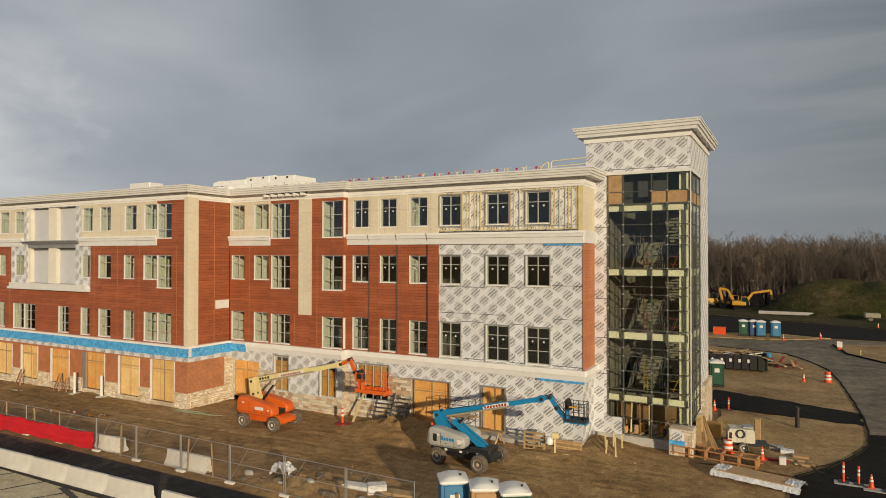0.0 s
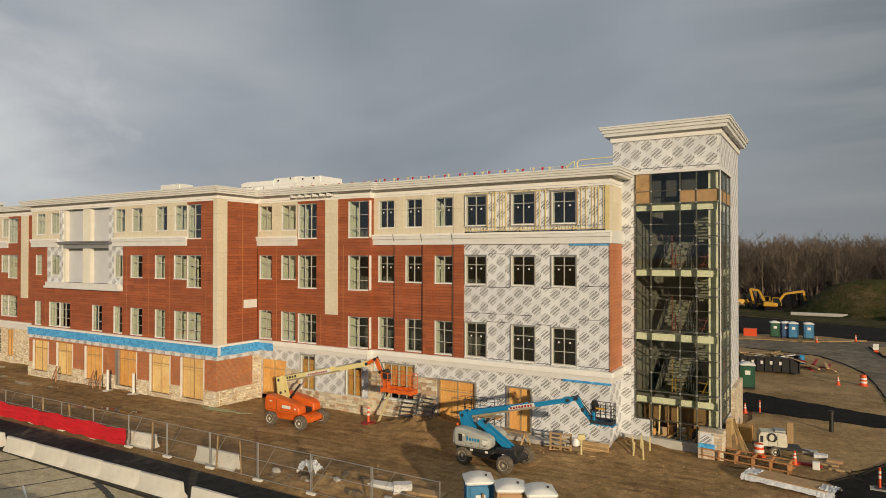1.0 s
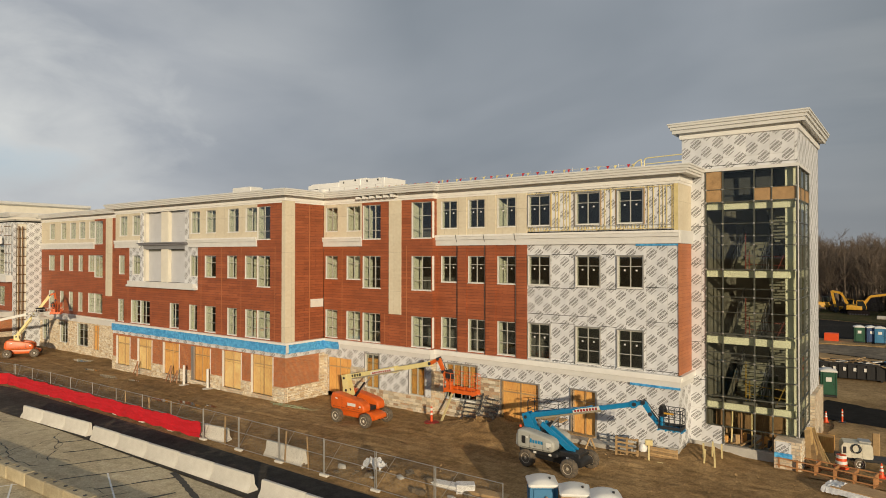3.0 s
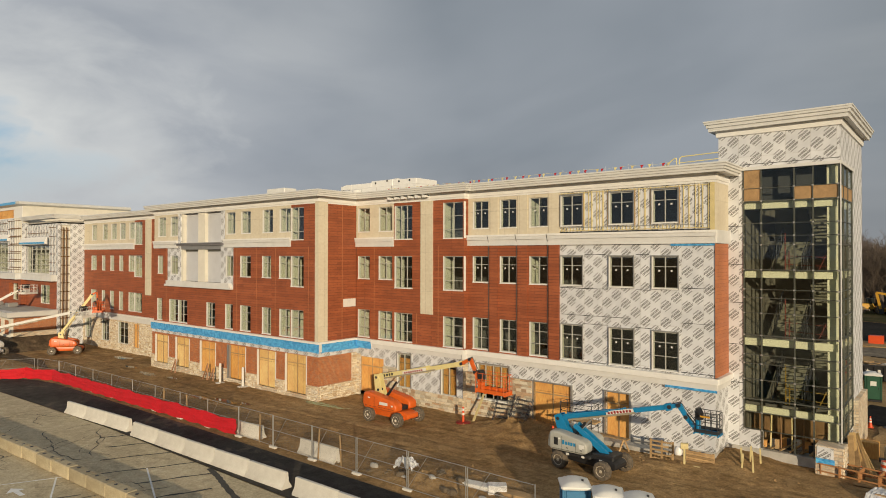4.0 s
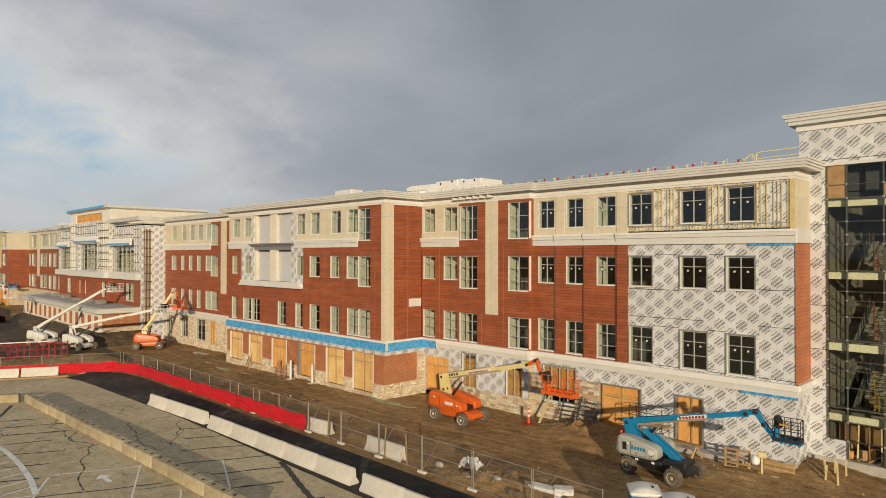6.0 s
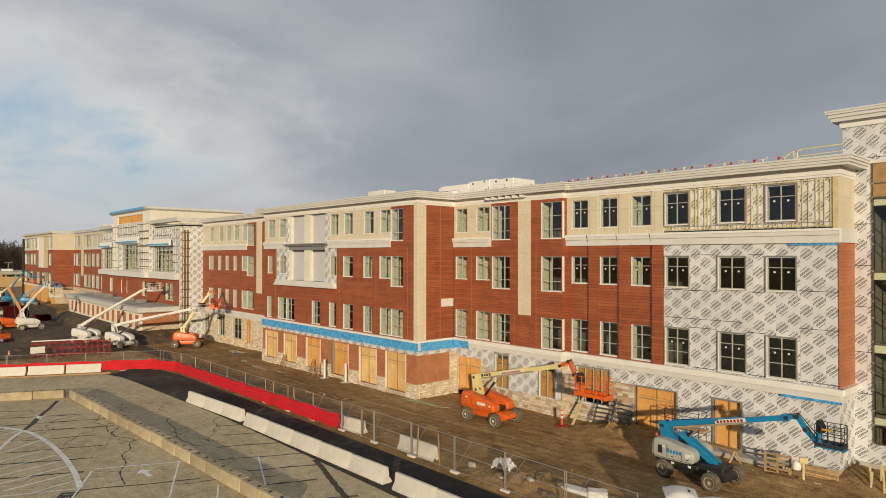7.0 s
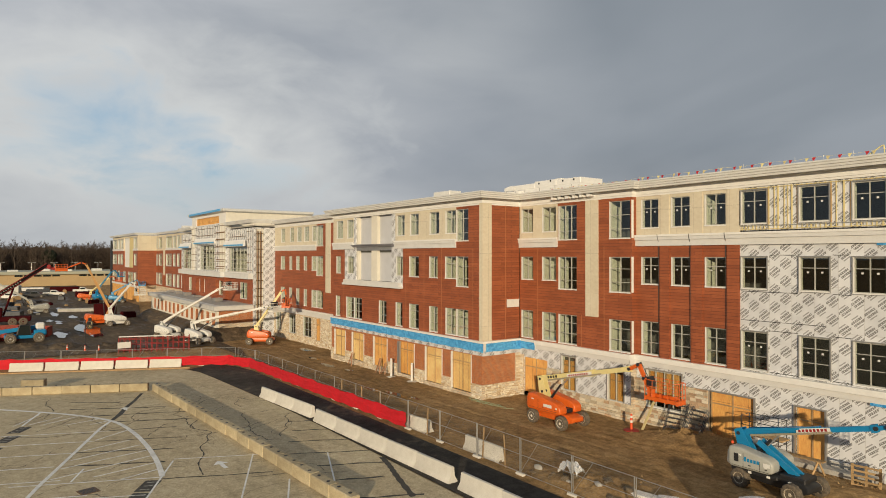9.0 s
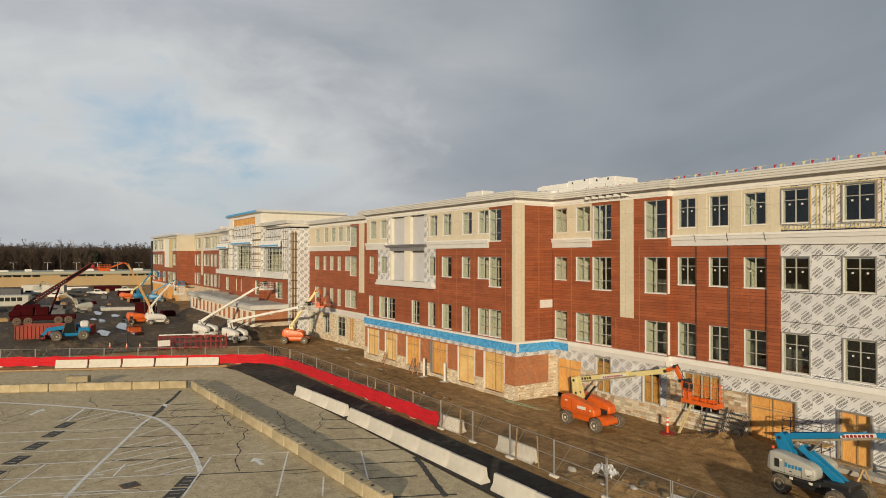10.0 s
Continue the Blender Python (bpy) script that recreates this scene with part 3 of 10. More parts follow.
sheet("road_junction", [(-0.3, 18.55), (40, 18.55), (40, 50), (9, 50), (4.2, 48.5), (3.9, 45.7), (2.6, 42), (0.1, 37.5), (-0.3, 33)], 0.042, DARKER_ASPHALT, "new blacktop where the lane meets the curved road")
sheet("side_road", [(4.2, 48.55), (9, 50.05), (40, 50.05), (60, 100), (10.6, 101), (4.4, 100.6), (-10, 94.6), (-60, 96), (-60, 88), (-9.3, 86.7), (-0.84, 83.6), (2.96, 74), (3.8, 64), (4.26, 52.6)], 0.05, ROAD_DUST, "dusty asphalt road curving round the site")
sheet("far_road", [(-120, 101), (-10.4, 98.5), (4.2, 102.2), (60, 100.2), (60, 103), (12.4, 118.3), (-14, 132), (-120, 175)], 0.06, DARKER_ASPHALT, "dark asphalt road at the edge of the woods")
sheet("dirt_yard", [(-4.6, 37.5), (0.0, 37.6), (2.5, 42.1), (3.8, 45.8), (4.16, 52.6), (3.7, 64), (2.86, 73.9), (-0.9, 83.4), (-9.3, 86.5), (-60, 88), (-60, 56), (-4.6, 56)], 0.06, DIRT, "tan dirt yard with tyre marks", 0, 0.35)
sheet("asphalt_path", [(-5.9, 51.6), (4.15, 50.7), (4.1, 54.6), (-1, 56.5), (-5.9, 58.6)], 0.075, DARKER_ASPHALT, "dark asphalt strip across the dirt", 0, 0.5)
sheet("dirt_island", [(4.5, 94.2), (5.4, 86.8), (8.5, 81.2), (14, 77), (26, 80), (24, 92), (10, 96.5)], 0.05, DIRT, "tan dirt island with a low kerb", 0.14, 0.3)
sheet("dirt_verge", [(-40, 95.2), (-10, 95.4), (-2, 96.2), (4.3, 101.2), (-1, 103.2), (-10.4, 101.2), (-40, 103)], 0.05, DIRT, "sandy verge between two roads", 0.12, 0.4)
sheet("verge", [(-80, 132), (-14, 133), (12.4, 119), (60, 103.2), (400, 60), (400, 900), (-900, 900), (-900, 400)], 0.05, GRASS, "rough grass and leaf litter before the woods")

sheet("yard", [(-84, 24), (-72, 24.5), (-78, 26), (-92, 26), (-140, 26), (-163, 30), (-290, 30), (-290, -60), (-120, -60), (-86, 2)], 0.12, SHADED_WET_MUD, "dark wet mud of the machine yard")
# a low earth kerb along the curve of the side road
ks = Shape()
edge = ragged([(0.1, 37.5), (1.5, 39.6), (2.6, 42), (3.4, 43.9), (3.9, 45.7), (4.2, 49), (4.26, 52.6), (4.1, 58), (3.8, 64), (3.5, 69), (2.96, 74), (1.4, 79), (-0.84, 83.6), (-9.3, 86.7)], 0.05, closed=False)
for (ax, ay), (bx, by) in zip(edge, edge[1:]):
    ks.beam((ax, ay, 0.075), (bx, by, 0.075), 0.10, 0.08)
tagged(make("kerb", ks, KERB_BLACK), "black rubber-edged kerb along the curved road", "kerb", "", "structure")

ks = Shape()
edge = [(4.4, 94.4), (5.3, 86.7), (8.4, 81.1), (13.9, 76.9), (26, 79.9)]
for (ax, ay), (bx, by) in zip(edge, edge[1:]):
    ks.beam((ax, ay, 0.12), (bx, by, 0.12), 0.22, 0.16)
tagged(make("kerb", ks, KERB_BLACK), "black kerb round the dirt island", "kerb", "", "structure")

# ---- the office building ----
BLD = thing("office_building", (-50, 40, 0), 0, "four-storey red and cream office building under construction, partly clad", "building")
YA, YB, YC, YR = 36.8, 36.3, 32.3, 35.0        # planes of the facade: right part, next part, bay, recess
XE, XB, XC, XL, XM = -10.85, -28.0, -39.27, -65.8, -90.5    # their ends
BELT, BAND0, BAND1, FRIEZE, TOP = 4.62, 12.1, 12.85, 15.5, 15.9


def front(y):
    return lambda u, v, d: (u, y + d, v)


def right_side(x):
    return lambda u, v, d: (x - d, u, v)


def wall(s, mp, u0, u1, v0, v1, d0, d1, holes=()):
    """A wall u0..u1 by v0..v1, from depth d0 to d1, with real openings."""
    hs = [(max(a, u0), min(b, u1), max(c, v0), min(e, v1)) for a, b, c, e in holes if a < u1 - 1e-6 and b > u0 + 1e-6 and c < v1 - 1e-6 and e > v0 + 1e-6]
    us = sorted({u0, u1, *[h[0] for h in hs], *[h[1] for h in hs]})
    vs = sorted({v0, v1, *[h[2] for h in hs], *[h[3] for h in hs]})

    def solid(i, j):
        if not (0 <= i < len(us) - 1 and 0 <= j < len(vs) - 1):
            return False
        a, b = (us[i] + us[i + 1]) / 2, (vs[j] + vs[j + 1]) / 2
        return not any(h[0] < a < h[1] and h[2] < b < h[3] for h in hs)
    for i in range(len(us) - 1):
        for j in range(len(vs) - 1):
            if not solid(i, j):
                continue
            a, b, c, e = us[i], us[i + 1], vs[j], vs[j + 1]
            s.face([mp(a, c, d0), mp(b, c, d0), mp(b, e, d0), mp(a, e, d0)])
            s.face([mp(b, c, d1), mp(a, c, d1), mp(a, e, d1), mp(b, e, d1)])
            if not solid(i - 1, j):
                s.face([mp(a, c, d1), mp(a, c, d0), mp(a, e, d0), mp(a, e, d1)])
            if not solid(i + 1, j):
                s.face([mp(b, c, d0), mp(b, c, d1), mp(b, e, d1), mp(b, e, d0)])
            if not solid(i, j - 1):
                s.face([mp(a, c, d1), mp(b, c, d1), mp(b, c, d0), mp(a, c, d0)])
            if not solid(i, j + 1):
                s.face([mp(a, e, d0), mp(b, e, d0), mp(b, e, d1), mp(a, e, d1)])
    return s


def block(s, mp, u0, u1, v0, v1, d0, d1):
    return wall(s, mp, u0, u1, v0, v1, d0, d1)


def clad(name, mp, rects, material, label="", holes=(), d0=0.0, d1=0.35):
    for r in rects:
        s = Shape()
        wall(s, mp, *r, d0, d1, holes)
        last = part(name, s, material, BLD, label, True)
    return last


def pane(mp, x0, x1, z0, z1, d, tilt=0.0):
    """A sheet of glass 12 mm thick: its outer face reflects, the others are clear."""
    p = Shape()
    p.mesh([mp(x0, z0, d + tilt), mp(x1, z0, d - tilt), mp(x1, z1, d - tilt), mp(x0, z1, d + tilt)], [(0, 1, 2, 3)])
    p.slot = 1
    d2 = d + 0.012
    p.mesh([mp(x0, z0, d + tilt), mp(x1, z0, d - tilt), mp(x1, z1, d - tilt), mp(x0, z1, d + tilt),
            mp(x0, z0, d2 + tilt), mp(x1, z0, d2 - tilt), mp(x1, z1, d2 - tilt), mp(x0, z1, d2 + tilt)],
           [(5, 4, 7, 6), (0, 3, 7, 4), (1, 5, 6, 2), (3, 2, 6, 7), (0, 4, 5, 1)])
    return p


def window(mp, hole, cols=2, bars=(0.66,), depth=0.11, glass=None, casing=None, fw=0.055, stickers=False):
    """A framed window set back in its opening: a frame with its bars, and under it each pane, the jamb, the sill and the casing."""
    glass = glass or GLASS
    u0, u1, v0, v1 = hole
    f = fw
    us = [u0 + (u1 - u0) * i / cols for i in range(cols + 1)]
    vs = [v0] + [v0 + (v1 - v0) * b for b in bars] + [v1]
    a, b = depth - 0.03, depth + 0.06
    cells = [(us[i] + (f if i == 0 else f * 0.4), us[i + 1] - (f if i == cols - 1 else f * 0.4), vs[j] + (f if j == 0 else f * 0.35), vs[j + 1] - (f if j == len(vs) - 2 else f * 0.35))
             for i in range(cols) for j in range(len(vs) - 1)]
    w = part("window", wall(Shape(), mp, u0, u1, v0, v1, a, b, cells), FRAME, BLD, "", True)
    part("jamb", block(Shape(), mp, u0 - 0.012, u0 + 0.012, v0 + 0.013, v1, -0.02, a - 0.002), TRIM, w, "", True)
    part("sill", block(Shape(), mp, u0 - 0.03, u1 + 0.03, v0 - 0.05, v0 + 0.012, -0.05, a - 0.002), WHITE_TRIM, w, "", True)
    part("inner_lining", block(Shape(), mp, u0 - 0.012, u0 + 0.01, v0 + 0.013, v1, b + 0.002, 0.36), DRYWALL, w, "", True)
    if casing:
        c = casing
        part("casing", wall(Shape(), mp, u0 - c, u1 + c, v0 - c, v1 + c, -0.035, 0.045, [(u0 - 0.013, u1 + 0.013, v0 - 0.052, v1 + 0.013)]), STEEL, w, "grey flashing round the window", True)
    for n_, (x0, x1, z0, z1) in enumerate(cells):
        d = depth + 0.02
        tilt = 0.004 * math.sin(u0 * 7.1 + n_ * 2.3 + v0)
        part("pane", pane(mp, x0, x1, z0, z1, d, tilt), [glass, CLEAR], w, "", True).visible_shadow = False
        if stickers and n_ % (len(vs) - 1) == len(vs) - 3:
            um, zm = (x0 + x1) / 2, z1 - 0.22
            part("sticker", block(Shape(), mp, um - 0.055, um + 0.055, zm - 0.05, zm + 0.05, d - 0.02, d - 0.012), WHITE, w, "small white sticker on the glass", True)
    return w


R4, R3, R2 = (13.33, 15.28), (9.5, 11.36), (4.75, 6.97)
BIG4, BIG3 = (12.66, 15.3), (8.87, 11.36)
TWO, TALL = (0.68,), (0.36, 0.72)


def holes_of(cols, *rows):
    return [(a, b, *r) for r in rows for a, b in cols]


# right part (plane YA)
colsA = [(-27.55, -26.2), (-25.2, -23.86), (-22.8, -21.42), (-20.44, -18.93), (-17.1, -15.56), (-14.4, -12.9)]
hA = holes_of(colsA, R4, R3, R2)
gA = [(-27.15, -24.5, 1.25, 3.7), (-22.5, -19.7, 0.3, 3.02), (-17.35, -15.8, 0.3, 3.06)]
hA += gA
fA = front(YA)
for i, (a, b) in enumerate(colsA):
    bare = i >= 3
    window(fA, (a, b, *R4), 2, TWO, casing=0.07 if bare else None, stickers=True)
    window(fA, (a, b, *R3), 2, TWO, casing=0.07 if bare else None, stickers=True)
    window(fA, (a, b, *R2), 2, TALL, casing=0.07 if bare else None, stickers=bare)
clad("siding_wall", fA, [(XB, -20.55, BELT, BAND0)], SIDING, "red-brown horizontal board siding", hA)
clad("sheathing_wall", fA, [(-20.55, XE, BELT, BAND0)], WRAP, "bare printed sheathing without cladding", hA, 0.05)
clad("sheathing_wall", fA, [(-20.5, XE, BAND1, FRIEZE)], WRAP, "bare printed sheathing behind furring strips", hA, 0.05)
clad("panel_wall", fA, [(XB, -20.5, BAND1, FRIEZE)], BEIGE, "cream fibre-cement panels", hA)
clad("sheathing_wall", fA, [(XB, XE, 0.5, 3.95)], WRAP, "printed sheathing of the ground storey", hA, 0.03)
clad("stone_base", fA, [(XB, -27.2, 0, 3.05), (-27.2, -24.45, 0, 1.2), (-24.45, -22.55, 0, 3.05)], STONE, "tan ledge-stone facing", gA, -0.12, 0.03)
clad("foundation", fA, [(-22.55, XE, -0.3, 0.5)], CONCRETE, "grey concrete foundation", gA, -0.02, 0.3)
# piers of siding that stand proud between the windows, with black downpipes beside them
for a, b in ((-26.05, -25.35), (-23.72, -22.95), (-21.3, -20.56)):
    clad("siding_pier", fA, [(a, b, BELT, BAND0)], SIDING, "", (), -0.08, 0.0)
    clad("siding_pier", fA, [(a, b, BAND1, FRIEZE)], BEIGE, "", (), -0.05, 0.0)
for x in (-26.12, -23.79, -21.37):
    s = Shape()
    s.path([(x, YA - 0.28, 12.85), (x, YA - 0.22, 12.6), (x, YA - 0.09, 12.3), (x, YA - 0.09, 4.5)], 0.017)
    part("downpipe", s, BLACK_PIPE, BLD, "black pipe", True)
# dark taped seams of the bare sheathing
for z, x0, x1 in ((11.47, -18.75, -17.3), (11.47, -15.4, -14.6), (9.33, -20.5, -17.2), (9.36, -15.4, -14.5), (7.62, -20.5, -15.8), (7.1, -18.8, -17.2), (7.1, -15.4, -14.5), (4.72, -18.8, -17.2), (4.72, -15.4, -14.5),
                  (9.55, -12.75, XE), (7.55, -12.75, XE), (4.75, -12.75, XE), (0.58, -15.7, XE)):
    k = max(3, int((x1 - x0) / 0.35))
    s = Shape()
    us = span(x0, x1, k)
    top = [fA(u, z + 0.022 + 0.012 * noise.noise((u * 3, z, 0)), 0.04) for u in us]
    low = [fA(u, z - 0.012 + 0.02 * noise.noise((u * 3, z, 4)), 0.04) for u in us]
    s.mesh(low + top, [(i, i + 1, k + 2 + i, k + 1 + i) for i in range(k)])
    part("seam_tape", s, BLACK, BLD, "", True)
# furring strips over the sheathing of the top storey: full height between the windows, short ones below and above them
fr = random.Random(19)
x = -20.42
while x < -11.15:
    w = fr.choice((0.04, 0.045, 0.075))
    over = any(a - 0.12 < x + w and x < b + 0.12 for a, b in colsA[3:])
    for z0, z1 in ([(12.95, R4[0] - 0.1), (R4[1] + 0.08, 15.45)] if over else [(12.95, 15.45)]):
        part("furring_strip", block(Shape(), fA, x, x + w, z0, z1, 0.0, 0.05), STUD, BLD, "", True)
    x += fr.uniform(0.2, 0.28) if over else fr.choice((0.2, 0.3, 0.36))
for z, m_ in ((12.98, STUD), (13.18, STEEL), (15.38, STUD)):
    for a, b in ((-20.5, -11.1),):
        part("furring_strip", block(Shape(), fA, a, b, z, z + 0.035, -0.02, -0.001), m_, BLD, "", True)
for a, b in colsA[3:]:
    for u in (a - 0.13, b + 0.08):
        part("furring_strip", block(Shape(), fA, u, u + 0.045, R4[0] - 0.08, R4[1] + 0.06, 0.0, 0.05), LUMBER, BLD, "", True)
# black strip stands in for the shadow gap below the furring
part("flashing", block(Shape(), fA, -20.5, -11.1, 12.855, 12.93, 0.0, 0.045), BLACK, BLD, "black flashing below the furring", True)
clad("corner_board", fA, [(-11.1, XE, BAND1, FRIEZE)], STUD, "", (), -0.03, 0.05)

# next part (plane YB): taller windows and a cream pilaster
colsB = [(-39.03, -37.68), (-36.62, -35.14)]
bigB = [(-34.85, -33.0), (-29.9, -28.1)]
hB = holes_of(colsB, R4, R3, R2) + holes_of(bigB, BIG4, BIG3, (4.72, 6.93))
gB = [(-38.72, -36.1, 0.3, 3.12), (-34.55, -33.17, 1.15, 3.75), (-30.1, -28.7, 1.15, 3.3)]
fB = front(YB)
for a, b in colsB:
    window(fB, (a, b, *R4), 2, TWO)
    window(fB, (a, b, *R3), 2, TWO)
    window(fB, (a, b, *R2), 2, TALL)
for a, b in bigB:
    for r, bars in ((BIG4, (0.25, 0.62)), (BIG3, (0.28, 0.66)), ((4.72, 6.93), TALL)):
        window(fB, (a, b, *r), 3 if a < -32 else 2, bars)
clad("siding_wall", fB, [(XC, -32.1, BELT, BAND0), (-34.95, -32.1, BAND0, FRIEZE), (-32.1, -30.9, BELT, 6.98), (-30.9, -28.0, BELT, FRIEZE)], SIDING, "red-brown horizontal board siding", hB)
clad("panel_wall", fB, [(XC, -34.95, BAND1, FRIEZE)], BEIGE, "cream fibre-cement panels", hB, -0.01)
clad("pilaster", fB, [(-32.1, -30.9, 6.98, FRIEZE)], BEIGE, "tall cream panelled pilaster", (), -0.07, 0.3)
clad("sheathing_wall", fB, [(XC, XB, 0.3, 3.95)], WRAP, "printed sheathing of the ground storey", gB, 0.03)
clad("stone_base", fB, [(XC, -38.75, 0, 3.3), (-36.05, -34.6, 0, 2.6), (-34.6, -28.0, 0, 1.15)], STONE, "tan ledge-stone facing", gB, -0.12, 0.03)
clad("wall_end", right_side(XB + 0.012), [(YB - 0.1, YA, -0.1, 3.95)], STONE, "", (), 0, 0.012)
clad("wall_end", right_side(XB + 0.012), [(YB - 0.24, YA, 3.95, BELT)], TRIM, "", (), 0, 0.012)
clad("wall_end", right_side(XB + 0.012), [(YB + 0.004, YA, BELT, FRIEZE)], SIDING, "", (), 0, 0.012)
clad("window_trim", right_side(XB + 0.03), [(YB - 0.03, YB + 0.2, a, b) for a, b in (BIG4, BIG3, (4.72, 6.93))], WHITE_TRIM, "white corner trim beside the window", (), 0, 0.018)

# bay (plane YC)
fC = front(YC)
c4 = [(-64.93, -63.43), (-62.4, -61.02), (-52.22, -50.8), (-49.85, -48.43), (-46.65, -45.2), (-44.25, -42.8)]
c3 = [(-65.0, -63.95), (-62.35, -61.02), (-52.3, -51.18), (-49.98, -48.41), (-46.7, -45.45), (-44.3, -42.8)]
c2 = [(-65.1, -64.05), (-62.6, -60.9), (-60.85, -59.1), (-55.55, -54.1), (-52.36, -51.18), (-49.95, -48.4), (-46.68, -45.42), (-44.23, -42.8), (-42.7, -41.1)]
corner = [(-42.72, -41.1)]
recesses = [(-60.45, -53.2, 12.62, 15.48), (-60.45, -53.2, 8.86, 11.95)]
hC = holes_of(c4, R4) + holes_of(c3, R3) + holes_of(c2, R2) + holes_of(corner, BIG4, BIG3) + recesses
gC = [(-65.25, -62.55, 0.4, 3.25), (-61.1, -58.45, 0.4, 3.28), (-56.5, -53.78, 0.4, 3.3), (-51.85, -48.95, 0.35, 3.33), (-47.2, -44.6, 0.3, 3.36), (-43.3, -40.56, 0.3, 3.4)]
for cols, r, bars in ((c4, R4, TWO), (c3, R3, TWO), (c2, R2, TALL), (corner, BIG4, (0.25, 0.7)), (corner, BIG3, (0.28, 0.68))):
    for a, b in cols:
        window(fC, (a, b, *r), 2, bars)
clad("siding_wall", fC, [(XL, -63.05, BELT, BAND0), (-63.05, -51.1, BELT, 8.3), (-51.1, -39.63, BELT, BAND0), (-42.75, -39.63, BAND0, FRIEZE)], SIDING, "red-brown horizontal board siding", hC)
clad("panel_wall", fC, [(XL, -61.0, BAND1, FRIEZE), (-52.45, -42.75, BAND1, FRIEZE)], BEIGE, "cream fibre-cement panels", hC, -0.01)
clad("sheathing_wall", fC, [(-63.05, -60.45, 8.3, BAND0), (-61.0, -60.45, BAND0, FRIEZE), (-60.45, -53.2, 15.48, 15.9), (-53.2, -51.1, 8.3, BAND0), (-53.2, -52.45, BAND0, FRIEZE)], WRAP, "bare printed sheathing round the recess", hC, 0.02)
GREY_SHEET = mat("pale_grey_sheet", (0.57, 0.58, 0.61), 0.6, 0, 0.04, 1, 20)
for z0, z1 in ((12.62, 15.48), (8.86, 11.95)):
    part("recess_panel", block(Shape(), fC, -60.45, -53.2, z0, z1, 0.45, 0.55), GREY_SHEET, BLD, "pale ribbed panels in a double-height recess", True)
    for k in range(1, 12):
        z = z0 + (z1 - z0) * k / 12
        part("panel_rib", block(Shape(), fC, -59.9, -53.25, z, z + 0.025, 0.425, 0.45), GREY_SHEET, BLD, "", True)
CREAM_SHEET = mat("cream_sheet", (0.76, 0.72, 0.62), 0.7, 0, 0.05, 1, 20)
clad("recess_post", fC, [(-57.3, -56.1, 12.62, 15.48), (-57.3, -56.1, 8.86, 11.95)], CREAM_SHEET, "pale cream sheathed post", (), 0.1, 0.44)
clad("recess_post", fC, [(-60.45, -60.1, 12.62, 15.48), (-60.45, -60.1, 8.86, 11.95)], CREAM_SHEET, "", (), 0.1, 0.44)
clad("recess_lintel", fC, [(-61.0, -52.9, 11.95, 12.62)], STEEL, "", (), 0.05, 0.5)
s = Shape()
for k in range(26):
    x = -60.9 + k * 0.32
    block(s, fC, x, x + 0.18, 12.34, 12.48, -0.22, 0.05)
block(s, fC, -61.1, -52.8, 12.48, 12.56, -0.3, 0.05)
part("recess_ledge", s, mat("grey_ledge_steel", (0.24, 0.235, 0.25), 0.6, 0.2, 0.1, 3, 30), BLD, "grey ribbed steel ledge", True)
clad("recess_sill", fC, [(-63.1, -51.15, 8.3, 8.5), (-62.8, -51.4, 8.5, 8.86)], TRIM, "thick cream sill", (), -0.32, 0.02)
fS = right_side(XC)
clad("pilaster", fC, [(-39.63, XC + 0.06, BELT, TOP)], BEIGE, "tall cream corner pilaster", (), -0.06, 0.2)
clad("pilaster", fS, [(YC + 0.2, 33.2, BELT, TOP)], BEIGE, "", (), -0.06, 0.2)
clad("siding_wall", fS, [(33.2, 34.75, BELT, TOP)], SIDING, "red-brown board siding of the bay's side", (), 0.0, 0.3)
clad("siding_wall", fS, [(34.75, YB, BELT, TOP)], SIDING, "red-brown board siding of the bay's side", (), 0.05, 0.3)
s = Shape()
block(s, fS, 34.9, 36.2, 7.2, 7.85, -0.03, 0.06)
part("wall_vent", s, WHITE, BLD, "white rectangular vent panel", True)
clad("brick_wall", fC, [(XL - 0.2, -39.2, 1.15, 3.45)], BRICK, "brown brick piers between boarded openings", gC, -0.08, 0.25)
clad("stone_base", fC, [(XL - 0.2, -39.1, -0.6, 1.15)], STONE, "tan ledge-stone plinth", gC, -0.18, 0.25)
clad("brick_wall", right_side(-39.2), [(YC + 0.25, YB - 0.6, 1.15, 3.45)], BRICK, "brown brick side of the bay", (), 0, 0.2)
clad("stone_base", right_side(-39.1), [(YC + 0.25, YB - 0.1, -0.3, 1.15), (YB - 0.6, YB - 0.1, 1.15, 3.45)], STONE, "tan ledge-stone plinth", (), 0, 0.3)
clad("sheathing_strip", fC, [(XL - 0.2, -39.1, 3.45, 3.85)], WRAP, "", (), -0.1, 0.3)
clad("sheathing_strip", right_side(-39.1), [(YC + 0.3, YB, 3.45, 3.85)], WRAP, "", (), 0.0, 0.3)
